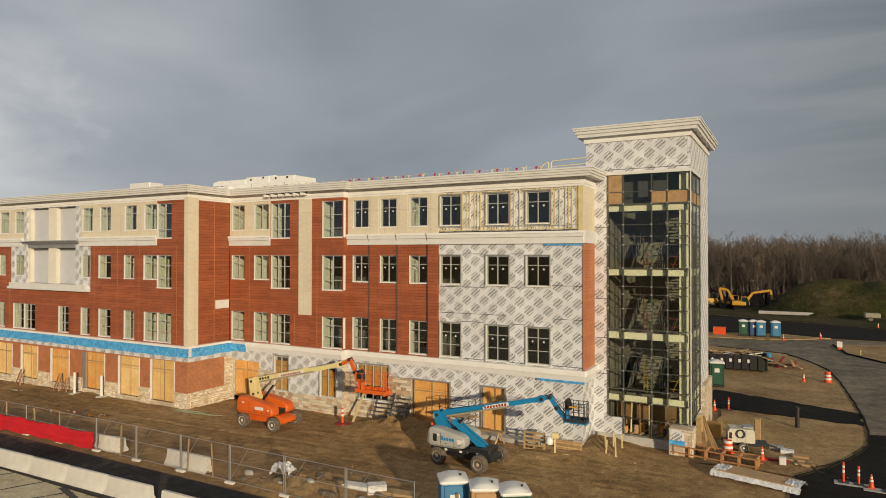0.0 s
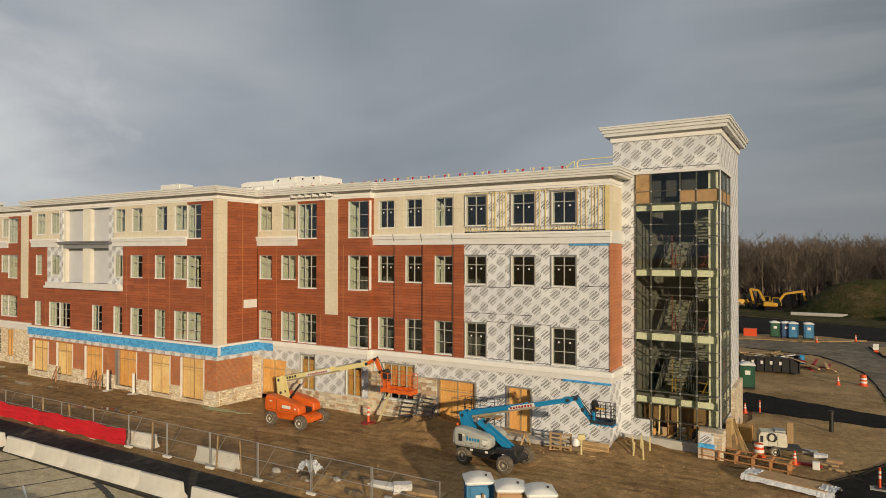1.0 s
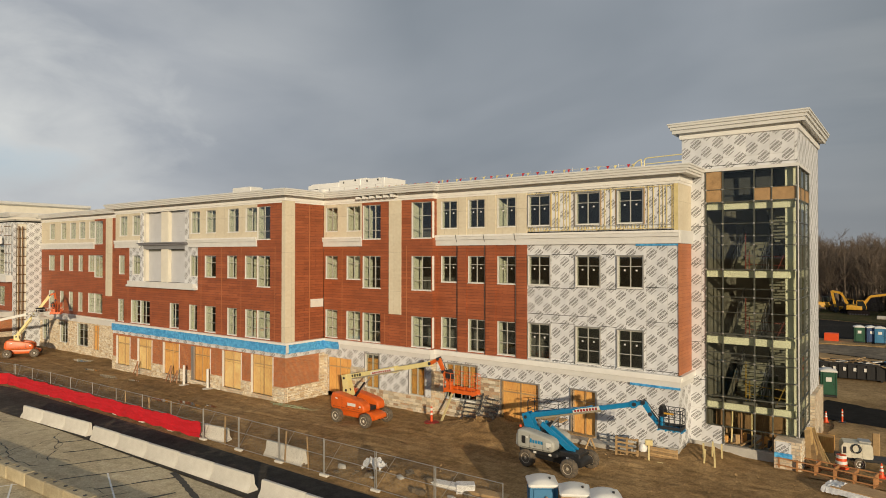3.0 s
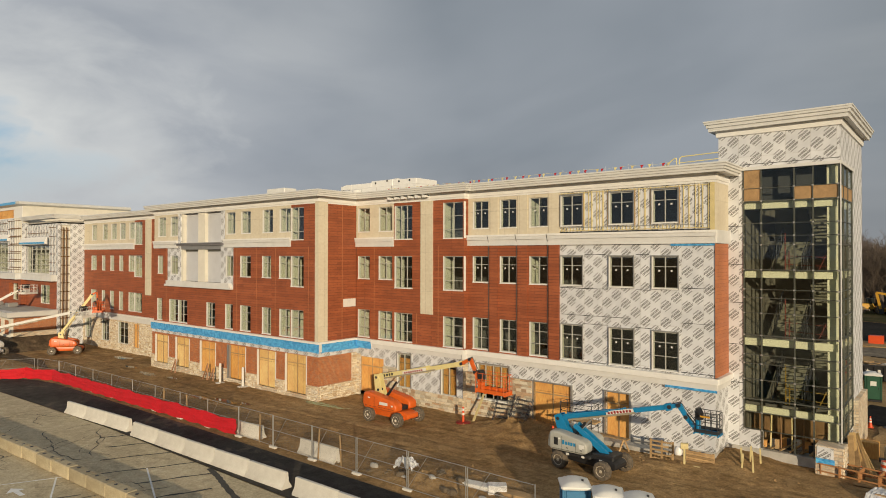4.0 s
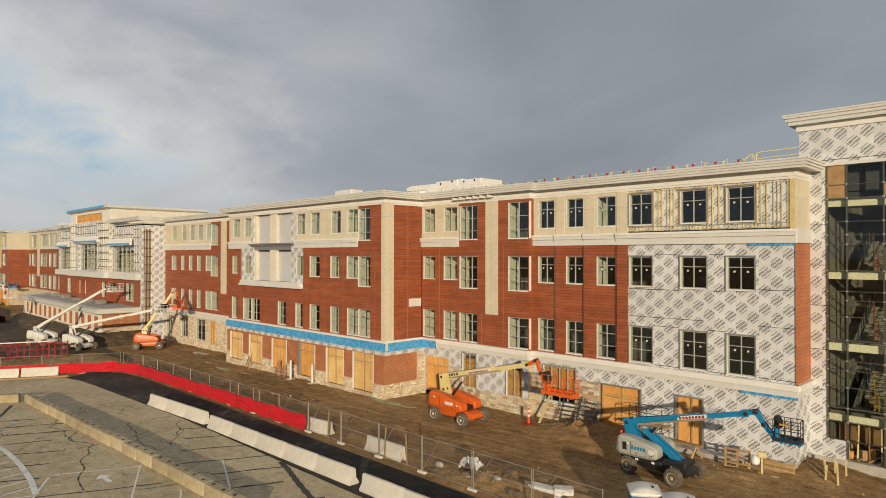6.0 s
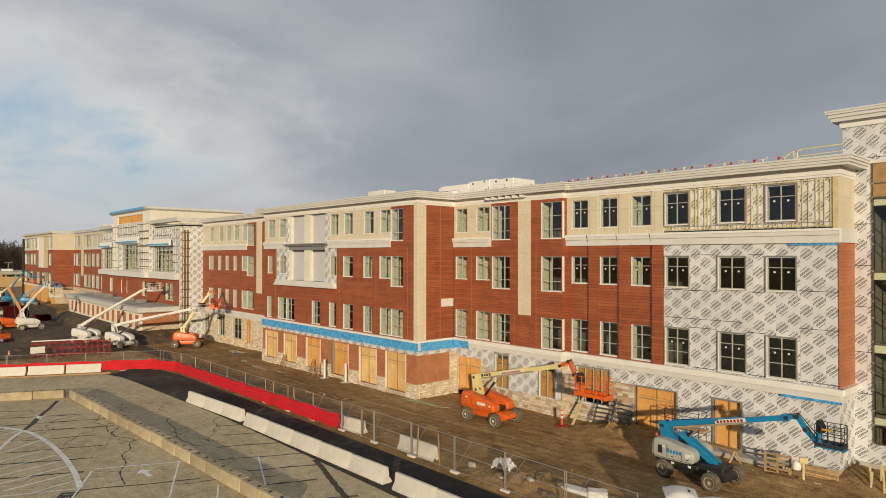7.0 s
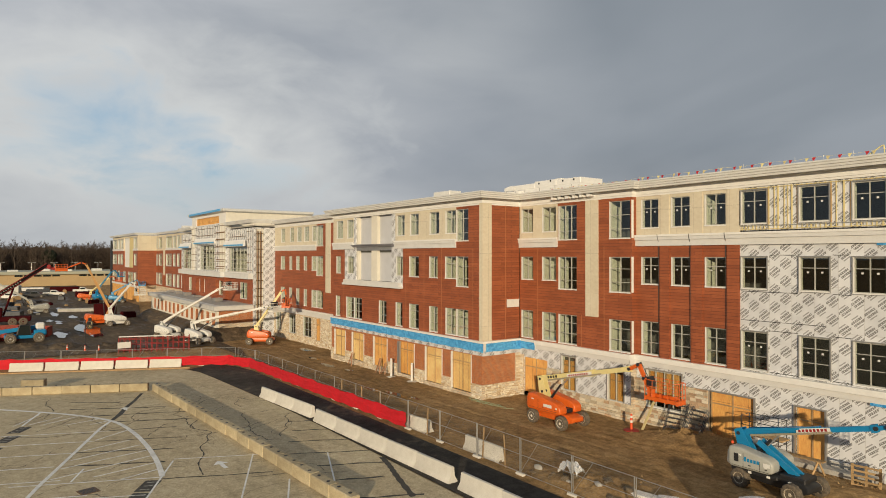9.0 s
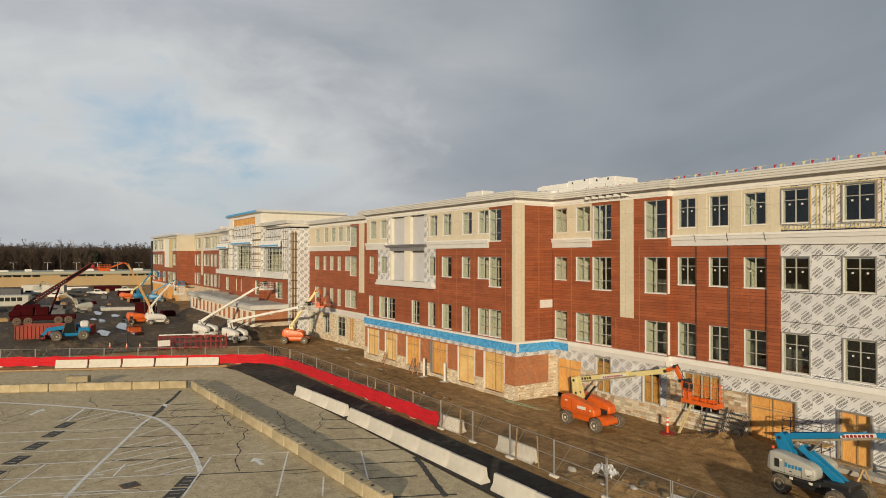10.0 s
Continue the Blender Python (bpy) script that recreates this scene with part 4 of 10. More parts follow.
for mp, u0, u1, k in ((fC, XL - 0.3, -38.95, 90), (right_side(-39.0), YC, YB + 0.05, 14)):
    s = Shape()
    us = span(u0, u1, k)
    off = -0.22 if mp is fC else -0.05
    rows = [(3.78, 0.0), (4.0, 0.05), (4.3, 0.02), (4.46, 0.08)]
    pts = [mp(u, v + 0.02 * math.sin(u * 3.1 + i), off + d * (0.5 + 0.8 * noise.noise((u * 2, v * 3, 1)))) for i, (v, d) in enumerate(rows) for u in us]
    s.mesh(pts, [(i * (k + 1) + j, i * (k + 1) + j + 1, (i + 1) * (k + 1) + j + 1, (i + 1) * (k + 1) + j) for i in range(3) for j in range(k)])
    part("membrane", s, BLUE_SHEET, BLD, "bright blue waterproof membrane over the belt course", True)
part("membrane", Shape().box(-39.0, -37.3, YB - 0.24, YB - 0.2, 3.85, 4.42), BLUE_SHEET, BLD, "bright blue waterproof membrane", True)
clad("belt_course", fC, [(XL - 0.3, -38.95, 3.85, 4.46), ], TRIM, "", (), -0.14, 0.1)
clad("belt_course", fC, [(XL - 0.3, -38.95, 4.46, BELT)], WHITE_TRIM, "white drip edge", (), -0.26, 0.1)
clad("belt_course", right_side(-38.99), [(YC + 0.1, YB, 4.46, BELT)], WHITE_TRIM, "", (), -0.02, 0.3)
clad("wall_end", lambda u, v, d: (XL + d, u, v), [(YC + 0.37, YR, 0, FRIEZE)], SIDING, "", (), 0, 0.3)

# vertical joint strips of the siding
JOINT = mat("siding_joint", (0.47, 0.175, 0.07), 0.6, 0, 0.08, 2, 30)
for mp, us in ((fC, (-63.25, -50.58, -47.55, -44.85, -40.5)), (fB, (-37.15, -32.55, -30.4))):
    for u in us:
        top = 8.3 if -63.05 < u < -51.1 else BAND0
        part("joint_strip", block(Shape(), mp, u - 0.025, u + 0.025, BELT, 6.98 if u == -32.55 else top, -0.008, -0.001), JOINT, BLD, "", True)
part("joint_strip", block(Shape(), fS, 34.72, 34.78, BELT, TOP, -0.008, 0.0), JOINT, BLD, "", True)

# recess (plane YR)
fR = front(YR)
r4 = [(-88.1, -86.7), (-84.9, -83.5), (-82.4, -80.95), (-80.0, -78.55), (-77.5, -76.2)]
r3 = [(-88.2, -86.7), (-85.0, -84.1), (-82.6, -81.6), (-80.1, -79.1), (-77.6, -76.2)]
bigR = [(-76.15, -74.25)]
hR = holes_of(r4, R4) + holes_of(r3, R3, R2) + holes_of(bigR, BIG4, BIG3, R2)
gR = [(-90.0, -87.9, 0.7, 3.3), (-85.0, -82.7, 0.7, 3.3), (-80.4, -77.5, 0.7, 3.3), (-76.2, -74.8, 0.5, 3.3)]
for cols, r, bars in ((r4, R4, TWO), (r3, R3, TWO), (r3, R2, TALL), (bigR, BIG4, TWO), (bigR, BIG3, TWO), (bigR, R2, TALL), ([g[:2] for g in gR[:3]], (0.7, 3.3), TALL)):
    for a, b in cols:
        window(fR, (a, b, *r), 2, bars)
clad("siding_wall", fR, [(XM, XL, 4.25, BAND0), (-76.2, XL, BAND0, FRIEZE)], SIDING, "red-brown horizontal board siding", hR)
clad("panel_wall", fR, [(XM, -76.2, BAND1, FRIEZE)], BEIGE, "cream fibre-cement panels", hR, -0.01)
clad("pilaster", fR, [(-73.4, -72.0, 6.8, FRIEZE)], BEIGE, "tall cream panelled pilaster", (), -0.07, 0.0)
clad("stone_base", fR, [(XM, XL, -0.6, 3.5)], STONE, "pale ledge-stone ground storey", gR, -0.1, 0.3)
clad("belt_course", fR, [(XM, XL, 3.5, 4.1)], TRIM, "thick off-white belt course", (), -0.25, 0.2)
clad("belt_course", fR, [(XM, XL, 4.1, 4.25)], WHITE_TRIM, "", (), -0.35, 0.2)

# belt course and band of the right parts
for mp, a, b in ((fA, XB, XE + 0.1), (fB, -37.3, XB)):
    clad("belt_course", mp, [(a, b, 3.95, 4.3)], TRIM, "stepped cream belt course", (), -0.14, 0.1)
    clad("belt_course", mp, [(a, b + (0.1 if mp is fA else 0), 4.3, BELT)], WHITE_TRIM, "", (), -0.26, 0.1)
clad("belt_course", fB, [(XC, -37.3, 3.95, BELT)], TRIM, "", (), -0.18, 0.1)
clad("belt_course", right_side(XE + 0.12), [(YA, 39.3, 3.95, 4.3)], TRIM, "", (), -0.02, 0.2)
clad("belt_course", right_side(XE + 0.24), [(YA - 0.1, 39.3, 4.3, BELT)], WHITE_TRIM, "", (), -0.02, 0.3)
for q in ((-13.6, XE + 0.14, YA - 0.17, YA - 0.14, 3.84, 3.97), (-13.3, XE, YA - 0.02, YA + 0.04, 11.98, 12.1)):
    part("membrane", Shape().box(*q), BLUE_SHEET, BLD, "strip of blue membrane under the belt course", True)
for mp, rng in ((fA, [(XB - 0.05, XE + 0.06)]), (fB, [(XC, -34.95)]), (fC, [(XL, -61.0), (-52.45, -42.75)]), (fR, [(XM, -76.2)])):
    for a, b in rng:
        clad("band", mp, [(a, b, BAND0, BAND1)], TRIM, "cream stepped band", (), -0.12, 0.3)
        clad("band", mp, [(a, b + 0.03, 12.5, 12.72)], TRIM, "", (), -0.2, -0.12)
        clad("band", mp, [(a, b + 0.05, 12.72, BAND1)], WHITE_TRIM, "", (), -0.24, -0.12)
fE = right_side(XE)
# lighter orange siding: the sun on the end wall is in its colour
SIDING_SUNLIT = coursed("orange_brown_siding", (0.40, 0.135, 0.055), (0.47, 0.17, 0.07), (0.25, 0.08, 0.035), 3.05, 0.205, 0.008, 0.55, 0, 0.37, 0.4, 0.3)
clad("siding_wall", fE, [(YA + 0.36, 39.3, BELT, BAND0)], SIDING_SUNLIT, "red-brown board siding of the end wall", (), -0.02, 0.3)
clad("corner_board", fE, [(YA - 0.02, YA + 0.36, BELT, BAND0)], SIDING_SUNLIT, "", (), -0.02, -0.002)
clad("panel_wall", fE, [(YA + 0.36, 39.3, BAND1, FRIEZE)], BEIGE, "cream fibre-cement panels", (), -0.02, 0.3)
clad("corner_board", fE, [(YA - 0.03, YA + 0.36, BAND1, FRIEZE)], BEIGE, "", (), -0.02, -0.002)
clad("band", fE, [(YA, 39.3, BAND0, BAND1)], TRIM, "", (), -0.15, 0.2)
clad("sheathing_wall", fE, [(YA + 0.35, 39.3, 0.5, 3.95)], WRAP, "printed sheathing of the ground storey", (), 0.02, 0.3)
clad("foundation", fE, [(YA, 39.3, -0.3, 0.5)], CONCRETE, "", (), -0.02, 0.3)

# frieze and cornice: each run is a stepped profile swept along the wall
CORNICE = [(0.0, 16.03), (-0.58, 16.03), (-0.60, 16.0), (-0.63, 16.0), (-0.64, 16.12), (-0.71, 16.14), (-0.72, 16.26), (-0.79, 16.28), (-0.80, 16.40), (-0.85, 16.42), (-0.85, 16.5), (-0.82, 16.52), (0.5, 16.58), (0.5, 16.03)]


def cornice(line, rise_by=0.0, prof=CORNICE, name="cornice", label="cream stepped metal cornice"):
    """Sweeps the profile along a polyline of wall corners (x, y), walls to the left of the direction of travel, mitred."""
    s = Shape()
    pts = [Vector(p) for p in line]
    rings = []
    for i, p in enumerate(pts):
        d0 = (pts[i] - pts[i - 1]).normalized() if i else (pts[1] - pts[0]).normalized()
        d1 = (pts[i + 1] - pts[i]).normalized() if i + 1 < len(pts) else d0
        n0, n1 = Vector((-d0.y, d0.x)), Vector((-d1.y, d1.x))
        m = (n0 + n1).normalized()
        m = m / max(0.35, m.dot(n0))
        rings.append([(p.x + m.x * a, p.y + m.y * a, z + rise_by) for a, z in prof])
    s.loft(rings)
    return part(name, s, WHITE_TRIM if name == "frieze" else CORNICE_METAL, BLD, label, True)


LINE = [(XM, YR), (XL, YR), (XL, YC), (XC, YC), (XC, YB), (XB, YB), (XB, YA), (XE, YA), (XE, 39.3)]
cornice(LINE)
cornice(LINE, 0, [(0.0, FRIEZE), (-0.05, FRIEZE), (-0.06, 15.62), (-0.10, 15.64), (-0.10, 16.028), (0.2, 16.028), (0.2, FRIEZE)], "frieze", "white frieze board under the cornice")
# small brackets left open under the eave
for i in range(6):
    x = -35.2 + i * 0.72
    s = Shape()
    s.profile([(x, 15.75), (x + 0.42, 15.75), (x + 0.30, 15.92), (x, 15.98)], YB - 0.5, YB - 0.1)
    part("bracket", s, WHITE_TRIM, BLD, "", True)

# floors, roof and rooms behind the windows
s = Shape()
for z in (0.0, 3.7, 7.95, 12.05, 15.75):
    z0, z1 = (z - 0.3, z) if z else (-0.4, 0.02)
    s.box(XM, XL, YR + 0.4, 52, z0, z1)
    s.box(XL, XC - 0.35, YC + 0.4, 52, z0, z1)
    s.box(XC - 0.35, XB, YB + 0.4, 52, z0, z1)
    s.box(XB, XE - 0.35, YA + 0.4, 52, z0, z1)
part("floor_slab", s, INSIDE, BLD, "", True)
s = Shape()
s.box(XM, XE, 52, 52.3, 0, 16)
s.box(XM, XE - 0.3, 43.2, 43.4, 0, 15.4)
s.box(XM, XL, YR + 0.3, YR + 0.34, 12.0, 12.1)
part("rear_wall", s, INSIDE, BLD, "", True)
s = Shape()
s.box(XE - 0.3, XE - 0.05, 39.3, 52, 0, 15.9)
part("end_wall", s, WRAP, BLD, "", True)
# pale partitions stand just beside many of the windows and catch the sun that falls in
ROOMS = [(a - 0.05, YA, z, l) for (a, b), rows in zip(colsA, ((0, 0, 0.5), (0, 0, 0), (1.3, 1.0, 0.4), (0, 0, 0), (0, 0, 0), (0.25, 0, 0))) for z, l in zip((12.05, 7.95, 3.7), rows) if l]
ROOMS += [(a - 0.05, YB, z, (1.3, 1.6, 0.8, 0.9)[i]) for i, (a, b) in enumerate(colsB + bigB) for z in (12.05, 7.95, 3.7)]
ROOMS += [(a - 0.05, YC, z, 0.25 + 1.1 * (0.5 + 0.5 * math.sin(a * 12.9 + z * 3.3)) ** 1.5) for a, b in c4 + corner for z in (12.05, 7.95, 3.7)]
ROOMS += [(a - 0.05, YR, z, 0.4 + 1.2 * (0.5 + 0.5 * math.sin(a * 2.9 + z * 3.3))) for a, b in r4 + bigR for z in (12.05, 7.95, 3.7)]
for x0, y0, z0, long in ROOMS:
    s = Shape()
    s.box(x0 - 0.15, x0, y0 + 0.36, y0 + 0.36 + long, z0, z0 + (3.4 if z0 > 12 else 3.8))
    part("partition", s, DRYWALL, BLD, "pale unpainted partition behind the windows", True)
s = Shape()
s.box(XM, XL, YR + 0.2, 52, 15.8, 15.9)
s.box(XL, XC - 0.2, YC + 0.2, 52, 15.8, 15.9)
s.box(XC - 0.2, XB, YB + 0.2, 52, 15.8, 15.9)
s.box(XB, XE - 0.2, YA + 0.2, 52, 15.8, 15.9)
part("roof", s, CONCRETE, BLD, "pale flat roof", True)


PLY_PALE = coursed("fresh_plywood", (0.64, 0.41, 0.15), (0.76, 0.52, 0.22), (0.28, 0.15, 0.06), 1.22, 2.44, 0.010, 0.7, 0, 0.0, 0.2, 0.4, grainscale=(30, 3))


def boarded(mp, hole, sub=(), d=0.1, gap_top=0.0, ply=None):
    """Plywood sheets screwed over an opening, each with a batten."""
    u0, u1, v0, v1 = hole
    k = max(2, round((u1 - u0) / 1.22))
    for i in range(k):
        s = Shape()
        a, b = u0 + (u1 - u0) * i / k, u0 + (u1 - u0) * (i + 1) / k
        lift = 0.012 * ((i * 7) % 3)
        wall(s, mp, a + 0.01, b - 0.01, v0, v1 - gap_top, d - lift, d + 0.03)
        part("plywood_board", s, ply or PLYWOOD, BLD, "plywood boarding over an opening", True)
        s = Shape()
        wall(s, mp, a + 0.01, a + 0.09, v0, v1 - gap_top, d - 0.06, d - lift - 0.002)
        part("batten", s, LUMBER, BLD, "", True)
    s = Shape()
    wall(s, mp, u0, u1, v1 - 0.75, v1 - 0.67, d - 0.085, d - 0.061)
    part("batten", s, LUMBER, BLD, "", True)


for k, h in enumerate(gC):
    boarded(fC, h, ply=PLYWOOD if k in (2, 3) else PLY_PALE)
    s = Shape()
    wall(s, fC, h[0], h[1], h[2] - 0.35, h[2], -0.05, 0.1)
    part("opening_sill", s, STEEL, BLD, "", True)
    s = Shape()
    wall(s, fC, h[0] - 0.02, h[0] + (0.4 if k == 3 else 0.05), h[2], h[3], -0.14, 0.03)
    part("door_frame", s, STEEL if k == 3 else TRIM, BLD, "", True)
    s = Shape()
    wall(s, fC, h[1] - 0.04, h[1] + 0.02, h[2], h[3], -0.14, 0.03)
    part("door_frame", s, TRIM, BLD, "", True)
boarded(fA, gA[1], (), 0.14)
boarded(fB, gB[0], (), 0.1)
boarded(fA, gA[2], (), 0.2)
boarded(fB, gB[1], (), 0.24, 0.35)
boarded(fB, gB[2], (), 0.24, 0.25)
boarded(fA, (-27.1, -24.55, 2.2, 3.65), (), 0.26)
boarded(fR, gR[3], (), 0.1)
for mp, h, cols, bars in ((fA, gA[0], 4, (0.35,)), (fB, gB[1], 2, ()), (fB, gB[2], 2, ())):
    window(mp, h, cols, bars, 0.1, None, 0.09, 0.07)
for mp, h in ((fA, gA[1]), (fA, gA[2])):
    s = Shape()
    u0, u1, v0, v1 = h
    wall(s, mp, u0 - 0.08, u1 + 0.1, v0, v1 + 0.08, -0.1, 0.1, [(u0, u1, v0 - 1, v1)])
    part("door_frame", s, STEEL, BLD, "", True)

# ---- the glazed stair tower ----
YT, XT, TB = 39.3, -5.25, 48.2
fT, fTS = front(YT), right_side(XT)
GL0, GL1 = -10.0, -5.3
gh = [(GL0, GL1 + 0.5, 1.55, 16.3), (-9.05, GL1 + 0.5, 0.55, 1.56)]
clad("sheathing_wall", fT, [(-11.37, XT, 16.0, 18.35), (-10.95, GL0, 0.5, 16.0), (GL0, -9.05, 0.5, 1.55)], WRAP, "bare printed sheathing of the stair tower", gh, 0.0, 0.25)
clad("sheathing_wall", fTS, [(YT + 0.25, TB, 16.3, 18.35), (43.9, TB, 0.4, 16.3)], WRAP, "bare printed sheathing of the stair tower", (), 0.0, 0.25)
clad("sheathing_wall", lambda u, v, d: (-11.37 + d, u, v), [(YT + 0.25, TB, 15.9, 18.35)], WRAP, "", (), 0.0, 0.25)
clad("foundation", fT, [(-11.0, XT, -0.3, 0.5)], CONCRETE, "grey concrete foundation", (), -0.1, 0.4)
s = Shape()
s.box(-6.3, XT + 0.25, YT - 1.0, YT + 0.3, -0.2, 1.5, 0.03)
part("corner_plinth", s, STONE, BLD, "stone-faced plinth at the tower's corner", True)
s = Shape()
s.box(-6.2, -5.45, YT - 1.03, YT - 1.0, 0.85, 1.45)
part("plinth_wrap", s, WRAP, BLD, "", True)
s = Shape()
s.box(-6.25, -5.4, YT - 1.05, YT - 1.0, 0.6, 0.86)
part("membrane", s, BLUE_SHEET, BLD, "", True)
clad("stone_base", fTS, [(43.9, TB, -0.1, 3.0)], STONE, "tan ledge-stone facing", (), -0.25, 0.0)
TCORN = [(0.0, 18.72), (-0.40, 18.72), (-0.41, 18.68), (-0.44, 18.68), (-0.45, 18.86), (-0.54, 18.89), (-0.55, 19.04), (-0.63, 19.07), (-0.64, 19.18), (-0.68, 19.2), (-0.68, 19.28), (0.6, 19.33), (0.6, 18.72)]
cornice([(-11.37, TB), (-11.37, YT), (XT, YT), (XT, TB)], 0, TCORN)
cornice([(-11.37, TB), (-11.37, YT), (XT, YT), (XT, TB)], 0, [(0.0, 18.35), (-0.09, 18.36), (-0.12, 18.5), (-0.12, 18.718), (0.4, 18.718), (0.4, 18.35)], "frieze", "white frieze board under the cornice")
s = Shape()
s.box(-11.2, XT - 0.2, YT + 0.2, TB, 18.9, 19.1)
part("roof", s, CONCRETE, BLD, "", True)
part("corner_post", Shape().box(XT + 0.022, XT + 0.075, YT - 0.075, YT - 0.01, 1.55, 16.3), TRIM, BLD, "bright metal corner post of the glazing", True)
part("head_trim", Shape().box(-10.1, XT + 0.1, YT - 0.09, YT - 0.002, 16.3, 16.48), TRIM, BLD, "pale trim over the glazing", True)
part("head_trim", Shape().box(XT + 0.002, XT + 0.09, YT + 0.03, 43.95, 16.3, 16.48), TRIM, BLD, "pale trim over the glazing", True)
for z, x0, x1 in ((16.62, -10.2, XT), (13.1, -10.9, -10.05), (10.9, -10.9, -10.05), (8.7, -10.9, -10.05), (6.3, -10.9, -10.05), (4.1, -10.9, -10.05)):
    part("seam_tape", Shape().box(x0, x1, YT - 0.012, YT - 0.001, z, z + 0.03), BLACK, BLD, "", True)
# unseen grey board added so that the top panes look slate grey
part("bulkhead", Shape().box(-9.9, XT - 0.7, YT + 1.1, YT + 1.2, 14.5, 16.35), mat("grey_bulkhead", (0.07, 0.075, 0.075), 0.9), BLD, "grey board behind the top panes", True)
# mullions and glass
us = [GL0, -9.07, -7.41, -6.5, GL1]
vs = [0.55, 1.56, 2.54, 3.28, 4.39, 5.3, 5.8, 6.91, 8.16, 9.03, 9.51, 10.62, 12.03, 12.54, 13.25, 14.5, 15.24, 16.3]
ys_ = [YT, 40.6, 42.2, 43.9]
for u in us:
    s = Shape()
    s.box(u - 0.025, u + 0.025, YT - 0.06, YT + 0.16, 0.55 if u > -9.5 else 1.55, 16.3)
    part("mullion", s, MULLION, BLD, "", True)
for v in vs[1:]:
    s = Shape()
    h = 0.028 if v in (3.28, 6.91, 10.62, 14.5) else 0.016
    s.box(GL0, XT + 0.02, YT - 0.05, YT + 0.12, v - h, v + h)
    s.box(XT - 0.06, XT + 0.02, YT + 0.12, 43.9, v - h, v + h)
    part("transom", s, MULLION, BLD, "", True)
for y in ys_:
    s = Shape()
    s.box(XT - 0.06, XT + 0.02, y - 0.03, y + 0.03, 1.55, 16.3)
    part("mullion", s, MULLION, BLD, "", True)
for j in range(1, len(vs) - 1):
    for i in range(4):
        if (i == 0 and j >= 15) or (j == 15 and i >= 2):
            continue
        s = pane(fT, us[i] + 0.02, us[i + 1] - 0.02, vs[j] + 0.02, vs[j + 1] - 0.02, 0.02, 0.006 * math.sin(i * 3.7 + j * 2.1))
        part("pane", s, [CURTAIN_GLASS, CLEAR], BLD, "", True).visible_shadow = False
    for i in range(3):
        if j == 15:
            continue
        s = pane(fTS, ys_[i] + 0.02, ys_[i + 1] - 0.02, vs[j] + 0.02, vs[j + 1] - 0.02, 0.03)
        part("pane", s, [CURTAIN_GLASS, CLEAR], BLD, "", True).visible_shadow = False
# darker copy of the plywood for the boards inside the tower
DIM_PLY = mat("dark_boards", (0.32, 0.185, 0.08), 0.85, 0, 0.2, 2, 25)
OLD_PLY = mat("dull_plywood", (0.46, 0.29, 0.14), 0.8, 0, 0.16, 2.2, 30)
for q in ((GL0 + 0.03, us[1], YT + 0.0, YT + 0.04, 14.5, 16.28), (us[2], GL1, YT + 0.0, YT + 0.04, 14.52, 15.22), (XT - 0.06, XT - 0.02, YT + 0.05, 43.9, 14.52, 15.22)):
    part("plywood_board", Shape().box(*q), OLD_PLY, BLD, "plywood infill in the glazing", True)
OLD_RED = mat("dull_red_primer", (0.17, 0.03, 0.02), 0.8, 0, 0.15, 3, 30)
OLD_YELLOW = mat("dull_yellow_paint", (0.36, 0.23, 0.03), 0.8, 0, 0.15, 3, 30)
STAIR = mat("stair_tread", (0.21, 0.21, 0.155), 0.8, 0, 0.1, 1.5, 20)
for v in vs[1:-1]:
    for u in us[:-1] + [GL1 - 0.02]:
        part("glazing_clip", Shape().box(u - 0.055, u + 0.055, YT - 0.075, YT - 0.052, v - 0.045, v + 0.045, 0.01), STEEL, BLD, "", True)
RUSTY_POST = mat("brown_post", (0.30, 0.17, 0.08), 0.8)
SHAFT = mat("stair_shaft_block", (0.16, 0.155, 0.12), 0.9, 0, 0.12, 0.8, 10)
